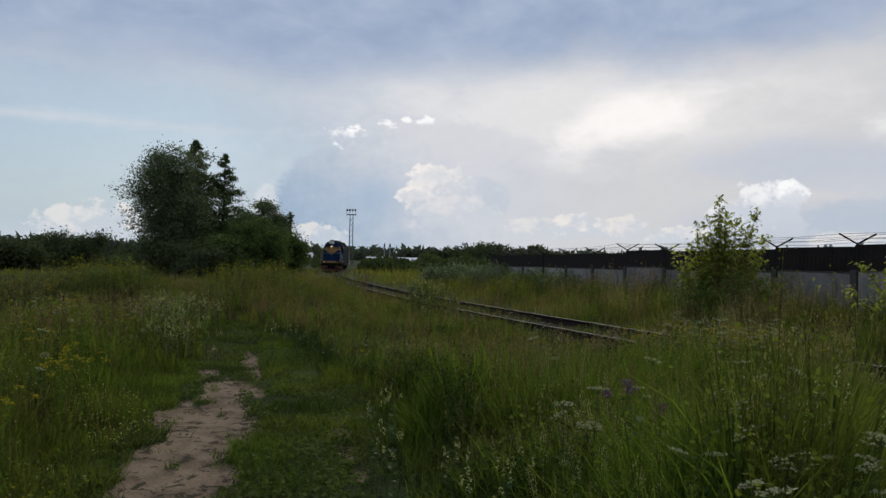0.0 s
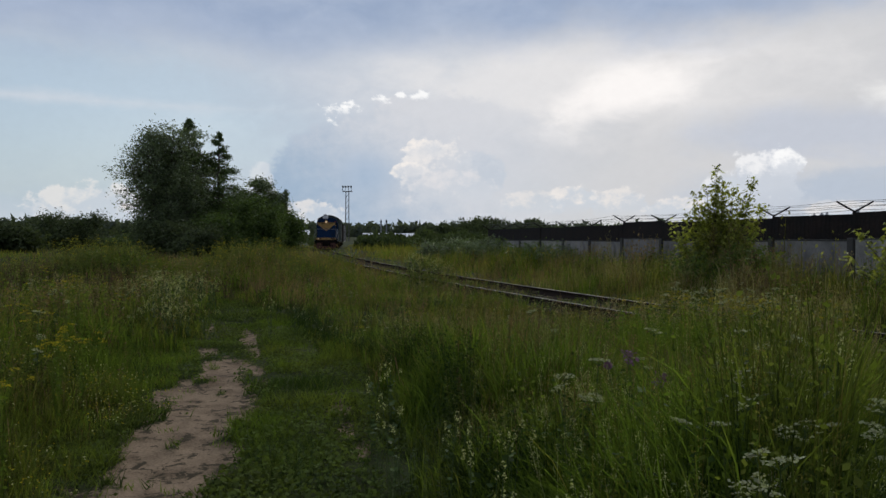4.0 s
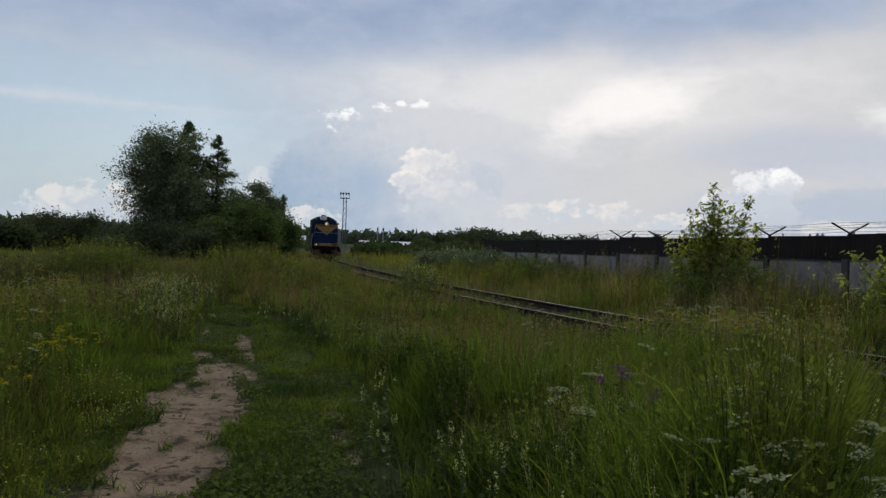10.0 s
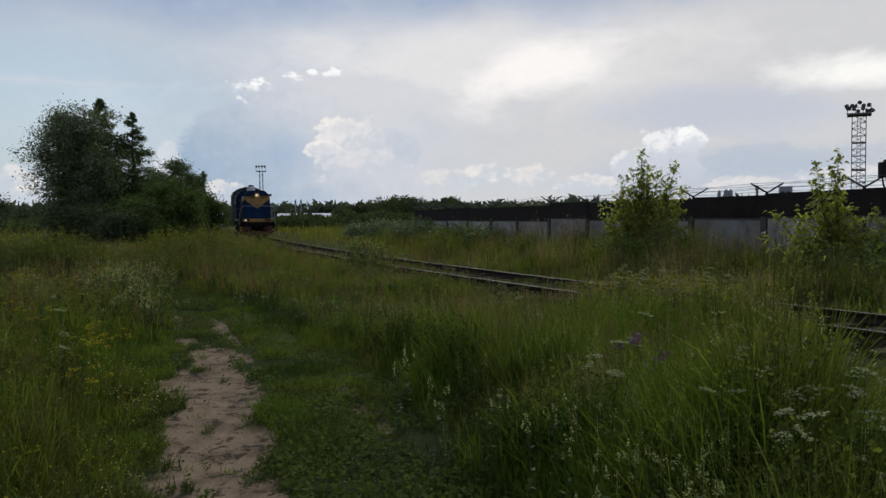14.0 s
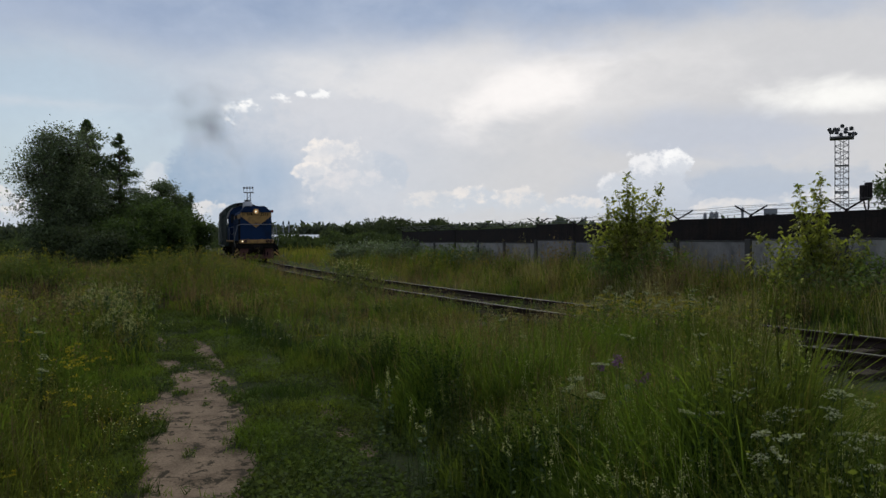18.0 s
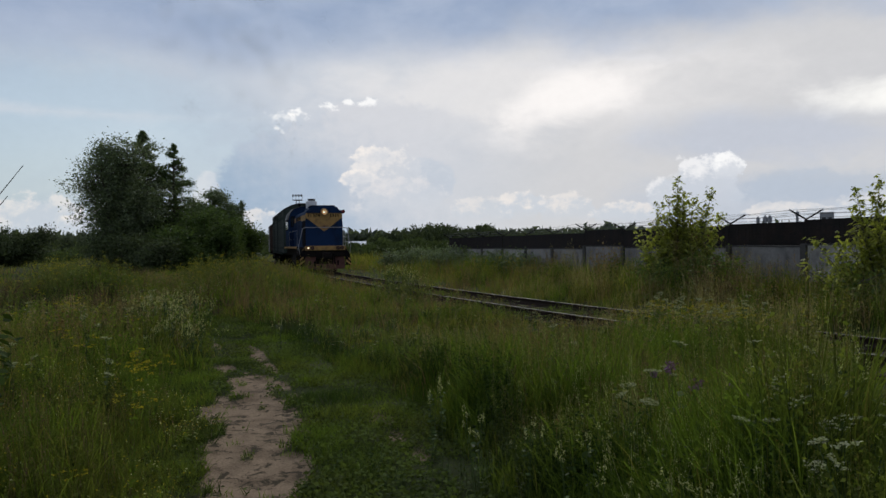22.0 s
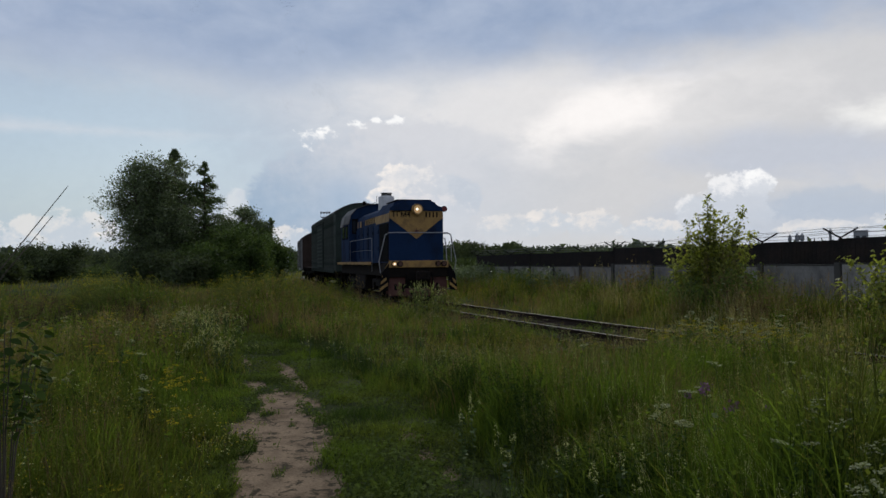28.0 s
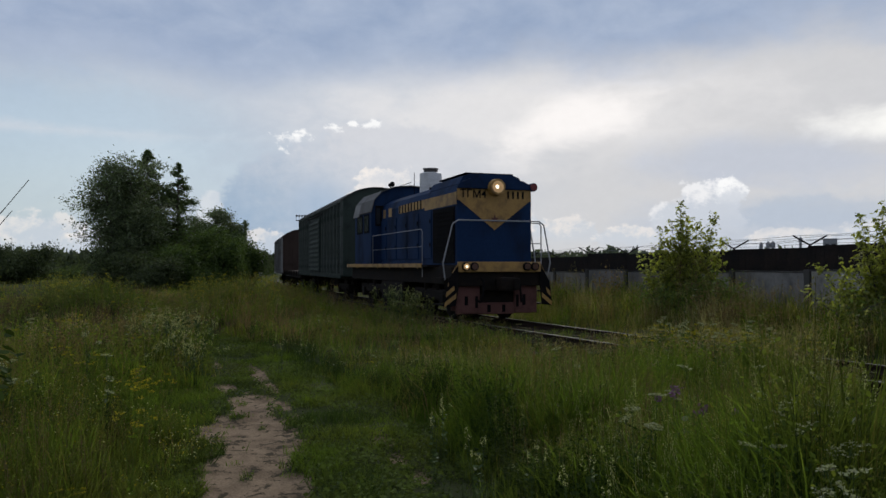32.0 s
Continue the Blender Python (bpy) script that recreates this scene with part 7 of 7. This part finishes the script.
    for seed, mat, leaf, near, far, count, low, label in (
        (61, "green", 0.014, 2.4, 9, 2300, 0.34, "fine-leaved green herbs in the meadow"),
        (62, "deep", 0.015, 2.4, 10, 2300, 0.40, "dark green bushy herbs in the meadow"),
        (63, "fresh", 0.028, 9, 28, 3200, 0.36, "fine-leaved green herbs in the meadow"),
        (64, "pale_herb", 0.028, 8, 32, 2400, 0.44, "grey-green flowering herbs in the meadow"),
        (65, "russet", 0.026, 8, 34, 1700, 0.50, "withered reddish-brown herbs in the meadow"),
    ):
        x, y, h = sown(count, near, far, lambda x, y: (patch(1.3, seed, low, 4)(x, y) + (mat == "russet") * (1.5 * np.exp(-(((x + 3.0) / 2.6) ** 2) - ((y - 21) / 4.5) ** 2) + 1.2 * np.exp(-(((x + 7.8) / 1.0) ** 2) - ((y - 20) / 4) ** 2) + 0.9 * np.exp(-(((x + 12) / 2) ** 2) - ((y - 19) / 4) ** 2))) * np.where((mat == "deep") & (x > 1.5), 0.35, 1.0))
        strew(rng, lambda r: grow_forb(r, mat, leaf, 44 if far < 12 else 26), 6, x, y, h * rng.uniform(0.75, 1.1, len(h)), "meadow_herbs", label, "plants")
    x, y, h = sown(5200, 3.0, 8.5, lambda x, y: left(x, y) * (0.35 + patch(0.8, 66, 0.35)(x, y)) * (1 - 0.8 * lush(x, y)))
    strew(rng, lambda r: grow_forb(r, "green", 0.013, 52), 6, x, y, np.minimum(h, 0.6) * rng.uniform(0.6, 1.0, len(h)), "meadow_herbs", "low mat of fine-leaved herbs beside the path", "plants")
    # shaded face of the bank, given by the dark colour of these herbs
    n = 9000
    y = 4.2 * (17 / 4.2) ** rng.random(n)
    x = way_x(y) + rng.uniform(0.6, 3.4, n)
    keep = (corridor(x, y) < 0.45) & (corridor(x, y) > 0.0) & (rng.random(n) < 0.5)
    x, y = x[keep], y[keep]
    strew(rng, lambda r: grow_forb(r, "deep", 0.018, 40), 6, x, y, np.maximum(cover(x, y), 0.3) * rng.uniform(0.7, 1.1, len(x)), "meadow_herbs", "leafy herbs edging the trodden way, dark for the bank's shade", "plants")
    x, y, h = sown(3600, 2.4, 24, lambda x, y: patch(0.9, 55, 0.38)(x, y))
    strew(rng, grow_herb, 5, x, y, h * rng.uniform(0.6, 0.95, len(h)), "meadow_herbs", "leafy dark green herbs among the grass", "plants")
    for seed, mat, top, want, count, name, label in (
        (81, "green", None, lambda x, y: 0.7 + 0 * x, 520, "nettle_clumps", "leafy green hummocks in the meadow"),
        (82, "deep", None, lambda x, y: 0.7 + 0 * x, 620, "dark_clumps", "dark leafy hummocks among the grass"),
        (83, "olive", "yellow_flower", lambda x, y: np.clip((value_noise(x, y, 4.0, 91) - 0.50) * 5, 0, 1), 400, "tansy_clumps", "yellow-flowering hummocks of tansy and bedstraw"),
        (84, "russet", None, lambda x, y: patch(3.2, 22, 0.42)(x, y), 420, "sorrel_clumps", "rust-brown withered hummocks"),
        (86, "pale_herb", "yellow_flower", lambda x, y: 1.2 * np.exp(-(((x + 9.2) / 1.6) ** 2) - ((y - 20.5) / 2.6) ** 2) + 1.2 * np.exp(-(((x + 6.1) / 1.5) ** 2) - ((y - 24) / 3.4) ** 2), 5200, "bedstraw_clumps", "pale flowering hummocks of bedstraw on the bank"),
        (87, "pale_herb", None, lambda x, y: patch(2.0, 28, 0.55)(x, y), 420, "mugwort_clumps", "grey-green hummocks of mugwort in the meadow"),
        (85, "green", "white_flower", lambda x, y: np.exp(-(((x - way_x(y) + 1.0) / 0.6) ** 2)) * (y < 19) + 0.8 * np.exp(-(((x + 9.2) / 3.6) ** 2) - ((y - 19) / 3) ** 2) + 0.5 * np.exp(-(((x + 5.5) / 2.5) ** 2) - ((y - 24) / 3) ** 2), 800, "meadowsweet_clumps", "pale-flowering hummocks of meadowsweet"),
    ):
        beside = lambda x, y: want(x, y) * (np.abs(near_track(x, y)[0]) > 2.1)  # noqa: E731
        x, y, h = sown(count, 8 if name in ("dark_clumps", "nettle_clumps", "mugwort_clumps") else 11, 42, beside, 1.5)
        strew(rng, lambda r: grow_clump(r, mat, top), 4, x, y, rng.uniform(0.40, 0.85, len(h)) if name == "bedstraw_clumps" else h * rng.uniform(0.8, 1.35, len(h)) * (0.75 if name == "dark_clumps" else 1.0), name, label, "plants")
    x, y = rng.normal(-1.0, 0.5, 8), rng.normal(21.6, 0.4, 8)
    strew(rng, lambda r: grow_clump(r, "pale_herb", "cream_flower"), 4, x, y, rng.uniform(0.8, 1.1, 8), "meadowsweet_clumps", "pale-flowering hummocks of meadowsweet by the track", "plants")
    x, y = rng.normal(-6.9, 0.35, 9), rng.normal(14.0, 0.5, 9)
    strew(rng, lambda r: grow_clump(r, "fresh", "yellow_flower"), 4, x, y, rng.uniform(0.50, 0.75, 9), "tansy_clumps", "bright yellow-green flowering hummock in the meadow", "plants")
    n = 26
    x, y = rng.normal(-9.5, 3.2, n), rng.normal(18.5, 3.5, n)
    strew(rng, lambda r: grow_clump(r, "dock"), 4, x, y, rng.uniform(0.5, 0.8, n), "sorrel_clumps", "dark brown withered hummocks of sorrel", "plants")
    x, y = rng.normal(-5.15, 0.28, 34), rng.normal(14.0, 0.35, 34)
    strew(rng, grow_spike, 6, x, y, rng.uniform(0.60, 0.92, 34), "white_clover", "thick stand of white sweet clover by the trodden way")
    y = rng.uniform(10.0, 17.5, 70)
    x = way_x(y) - 0.75 + rng.normal(0, 0.28, 70)
    strew(rng, grow_spike, 6, x, y, rng.uniform(0.45, 0.80, 70), "white_clover", "white sweet clover spikes along the trodden way")
    # tall growth that hides the rails where the line passes nearest
    n = 1500
    y = rng.uniform(9.8, 18.0, n)
    off = rng.uniform(-3.0, -0.92, n)
    x = np.interp(y, LINE[::-1, 1], LINE[::-1, 0]) + off
    turn = np.degrees(np.arctan2(x + 0.5, y))
    keep = (turn > 14.2) & (turn < 29.3)
    x, y, turn = x[keep], y[keep], turn[keep]
    high = rng.uniform(0.35, 0.72, len(x)) * np.interp(turn, [14.2, 17.5, 27.5, 29.3], [0.45, 1.0, 1.0, 0.6])
    kind = value_noise(x, y, 1.1, 67) + rng.normal(0, 0.22, len(x))
    for lo, hi, mat, leaf, label in ((-9, 0.30, "green", 0.024, "green herbs crowding the near rail"), (0.30, 0.52, "olive", 0.022, "yellowish herbs crowding the near rail"), (0.52, 0.68, "russet", 0.020, "withered herbs crowding the near rail"), (0.68, 9, "pale_herb", 0.024, "grey-green herbs crowding the near rail")):
        m = (kind >= lo) & (kind < hi)
        strew(rng, lambda r: grow_forb(r, mat, leaf, 30), 5, x[m], y[m], high[m], "trackside_herbs", label, "plants")
    m = rng.random(len(x)) < 0.16
    strew(rng, grow_yellow, 5, x[m], y[m], high[m] * 1.15, "yellow_bedstraw", "small yellow meadow flowers by the rails")
    m = rng.random(len(x)) < 0.10
    strew(rng, grow_umbel, 5, x[m], y[m], high[m] * 1.3, "cow_parsley", "white umbels of wild parsley by the rails")
    m = (np.abs(turn - 24) < 4) & (rng.random(len(x)) < 0.5)
    strew(rng, lambda r: grow_panicle(r, "straw", 0.009, 26), 5, x[m], y[m], high[m] * 1.5, "dry_heads", "tall pale dry grass by the rails", "grass")
    # low yellow flowers at the near edge
    n = 5200
    y = rng.uniform(3.4, 8.0, n)
    x = way_x(y) - 0.35 - 2.6 * rng.random(n)
    keep = (value_noise(x, y, 0.5, 61) > 0.40)
    x, y = x[keep], y[keep]
    v, t = kites(rng, np.stack([x, y, ground(x, y) + np.minimum(cover(x, y), 0.6) * rng.uniform(0.45, 1.0, len(x))], 1), 0.0075, 0.4)
    v, pale = v.reshape(-1, 4, 3), rng.random(len(x)) < 0.45
    for m, mat, label in ((pale, "cream_flower", "scattered small white blossoms in the herbs"), (~pale, "yellow_flower", "scattered small yellow blossoms in the herbs")):
        k = m.sum()
        tagged(soup("small_blossoms", v[m], np.array([(0, 1, 3), (1, 2, 3)])[None] + 4 * np.arange(k)[:, None, None], mat), label, "wildflowers", kind="stuff")
    # the meadow goes on all round
    n = 90000
    x, y = scatter(rng, n, 1.2, 34, 1.5, (43, 322))
    h = cover(x, y) * rng.uniform(0.5, 1.1, n)
    keep = (h > 0.05) & (np.hypot(x + 0.2, y - 0.3) > 1.3)
    x, y, h = x[keep], y[keep], h[keep] * np.clip((np.hypot(x[keep] + 0.2, y[keep] - 0.3) - 0.6) / 2.5, 0.25, 1)
    third = rng.integers(0, 3, len(x))
    for k, (mat, name, label) in enumerate((("green", "tall_grass", "lush green meadow grass"), ("olive", "seeding_grass", "yellowish seeding meadow grass"), ("deep", "undergrowth", "dark green meadow undergrowth"))):
        m = third == k
        blades(rng, x[m], y[m], h[m], rng.uniform(0.02, 0.04, m.sum()), np.full(m.sum(), 0.7), mat, name, label, 1)
    # tall weeds along the wall and pale shoots of the track's edge
    n = 1500
    i, o = rng.uniform(-9, 11, n), rng.uniform(-2.6, -0.2, n)
    p = WALL_START[None] + WALL_STEP[None] * i[:, None]
    nx, ny = -math.sin(WALL_TURN), math.cos(WALL_TURN)
    x, y = p[:, 0] + nx * o, p[:, 1] + ny * o
    strew(rng, lambda r: grow_herb(r, "green"), 5, x, y, rng.uniform(0.6, 1.35, n), "wall_weeds", "tall green weeds along the foot of the wall", "plants")


make_meadow()


def flower(name, label, grow, x, y, h, seed, names):
    """One standing plant as a thing: stem and heads."""
    rng = np.random.default_rng(seed)
    root = thing(name, pose(x, y, float(ground(x, y)) - 0.01), label, "wildflower", label)
    g = math.sqrt(h)
    for k, (v, t, mat) in enumerate(grow(rng)):
        soup(names[min(k, 1)], v * (g * 1.05, g * 1.05, h), t, mat, root)


UMBELS = ((1.48, 4.34), (1.37, 3.98), (1.20, 3.67), (1.08, 3.46), (0.76, 4.26), (0.63, 4.1), (1.89, 4.79), (1.61, 3.55), (1.5, 3.29), (1.5, 3.17), (1.28, 3.24), (1.01, 2.74), (1.36, 5.13), (1.34, 2.83), (1.84, 5.2), (3.84, 10.46), (4.12, 10.65), (2.83, 8.68), (3.2, 10.03), (-3.05, 6.4), (-3.4, 5.4), (-4.3, 9.0))
for k, (x, y) in enumerate(UMBELS):
    flower("parsley_plant", "white-flowered wild parsley plant in the grass", grow_umbel, x, y, 0.86 + 0.05 * math.sin(k * 2.3), 100 + k, ("stem", "flower_head"))
for k, (x, y, h) in enumerate(((1.03, 4.62, 0.86), (1.05, 4.66, 0.80), (1.62, 4.9, 0.66))):
    flower("thistle", "purple-headed thistle in the meadow grass", grow_thistle, x, y, h, 140 + k, ("stem", "flower_head"))
YELLOWS = ((-2.73, 6.13), (-2.6, 6.2), (-2.44, 5.55), (-2.17, 4.52), (-2.85, 6.3), (-6.06, 12.8), (3.88, 11.74), (1.97, 8.87), (-4.2, 8.2), (-3.6, 7.4), (3.1, 8.6), (3.4, 9.3))
for k, (x, y) in enumerate(YELLOWS):
    flower("goldenrod", "yellow-flowered meadow plant with fine leaves", grow_yellow, x, y, 0.78, 160 + k, ("stem", "flower_head"))
SPIKES = ((0.33, 3.02), (0.62, 3.23), (0.5, 2.79), (0.68, 3.98), (0.37, 4.02), (0.28, 3.4), (0.21, 3.78), (0.1, 4.42), (-0.18, 4.54), (1.23, 3.35), (1.28, 3.66), (1.07, 2.97), (0.67, 2.87), (1.46, 3.05), (1.22, 2.71), (-0.42, 5.6), (0.54, 2.75), (1.46, 3.96), (1.4, 3.43), (1.64, 3.51), (0.89, 4.24), (0.18, 2.85), (1.03, 3.37), (-0.33, 5.99), (-2.5, 11.2), (-2.1, 10.9), (-1.0, 22.0), (-0.8, 21.8), (-1.2, 22.2), (-0.6, 22.0), (-1.35, 21.7), (-1.0, 21.5), (-0.75, 22.3), (-0.5, 21.6), (-1.5, 22.0), (-1.1, 21.2), (-0.7, 21.3), (-1.3, 21.4))
for k, (x, y) in enumerate(SPIKES):
    flower("sweet_clover", "white sweet clover with narrow flower spikes", grow_spike, x, y, (0.66 if y < 20 else 1.15) + 0.05 * math.sin(k * 1.7), 180 + k, ("stem", "flower_head"))


def dry_stems():
    root = thing("dry_stems", pose(-2.55, 2.95, float(ground(-2.55, 2.95))), "thin bare dry stems leaning over the meadow", "dry stems")
    for a, b, c in (((0.04, 0, 0), (0.27, 0.02, 1.56), (0.55, 0.03, 1.91)), ((0.03, 0.01, 0), (0.27, 0.03, 1.53), (0.485, 0.04, 1.795))):
        bm = bmesh.new()
        rod(bm, a, b, 0.0038, 0.0026, sides=5)
        rod(bm, b, c, 0.0026, 0.0014, sides=5)
        part("stem", bm, "twig", root)

def leafy_shoots(x, y):
    """Young alder: thin dark shoots with oval leaves hanging from them."""
    root = thing("alder_shoots", pose(x, y, float(ground(x, y))), "young alder with dark leafy shoots in the grass", "shrub")
    rng, rnd = np.random.default_rng(9), random.Random(9)
    for k in range(11):
        verts, tris, spots, ways = [], [], [], []
        a, h, r = k * 0.57 + rnd.uniform(-0.3, 0.3), rnd.uniform(1.12, 1.46), rnd.uniform(0.10, 0.30)
        tip = Vector((math.cos(a) * r, math.sin(a) * r, h))
        mid = Vector((math.cos(a) * r * 0.35, math.sin(a) * r * 0.35, h * 0.6))
        limb(verts, tris, [(0, 0, 0), mid, tip], [0.005, 0.004, 0.002], 4)
        for n in range(26):
            f = 0.55 + 0.45 * n / 25
            spots.append(tuple(Vector((0, 0, 0)).lerp(mid, f * 2) if f < 0.5 else mid.lerp(tip, f * 2 - 1)))
            ways.append(a + (1.2 if n % 2 else -1.2) + rnd.uniform(-0.6, 0.6))
        tagged(soup("shoot", [tuple(v) for v in verts], tris, "bark", root), "thin dark woody shoot")
        c, w = np.array(spots), np.array(ways)
        c = c + np.stack([np.cos(w), np.sin(w), 0.3 + 0 * w], 1) * rng.uniform(0, 0.09, (len(w), 1))
        d = np.stack([np.cos(w), np.sin(w), rng.uniform(-0.7, 0.2, len(w))], 1) * rng.uniform(0.04, 0.07, (len(w), 1))
        e = np.stack([-np.sin(w), np.cos(w), rng.uniform(-0.9, 0.9, len(w))], 1) * 0.017
        v = np.stack([c, c + d * 0.35 + e, c + d * 0.75 + e * 0.7, c + d * (1, 1, 1.3), c + d * 0.75 - e * 0.7, c + d * 0.35 - e], 1)
        t = np.array([(0, 1, 5), (1, 2, 4), (1, 4, 5), (2, 3, 4)])[None] + 6 * np.arange(len(v))[:, None, None]
        tagged(soup("leaves", v, t, "deep", root), "dark green oval leaves")


leafy_shoots(-2.72, 3.80)
dry_stems()


# ---- exhaust smoke: wisps of soot specks that leave the stack and drift apart ----
PUFFS = []


def make_smoke():
    """One dark burst, then a thin trail; every wisp is a loose swarm of soot specks."""
    rng = np.random.default_rng(77)
    for k in range(80):
        dense = k < 40
        out = 14.4 + k * 0.033 if dense else 15.2 + (k - 40) * 0.10 if k < 66 else 17.9 + (k - 66) * 0.45
        n = 1500 if dense else 300
        c = np.clip(rng.normal(0, 1, (n, 3)), -2.3, 2.3) * ((0.42, 0.60, 0.48) if dense else (0.24, 0.40, 0.34))
        v, t = kites(rng, c, 0.0105 if dense else 0.009, 1.0)
        ob = tagged(soup("smoke_wisp", v, t, "soot"), "thin wisp of dark diesel exhaust smoke", "smoke", "exhaust smoke")
        PUFFS.append((ob, out, rng.normal(0, 0.36), rng.normal(0, 0.28), rng.normal(0, 0.38)))


make_smoke()


def smoke_motions():
    run_t, run_s = zip(*RUN)

    def stack(t, height):
        s = float(np.interp(t, run_t, run_s))
        x, y, z, th = on_track(s - 5.3)
        return Vector((x, y, z + height))

    for ob, out, a, b, c in PUFFS:
        rows = []
        for t in np.arange(0, 32.01, 0.5):
            if t <= out:
                p = stack(t, 2.75)
            else:
                g = t - out
                wide = 0.8 * g + 0.62 * max(0.0, g - 1.4) ** 1.4
                p = stack(out, 4.4) + Vector((a * wide - 1.15 * min(g, 2.4) - 0.25 * max(0.0, g - 2.4), b * wide + 0.3 * g, 4.3 * (1 - math.exp(-g * 1.6)) + c * wide + 1.35 * g + 0.9 * max(0.0, g - 4.5) ** 2))
            rows.append((float(t), Matrix.Translation(p) @ Matrix.Rotation(a * t * 0.4, 4, "Z")))
        walk(ob, rows)


motions()
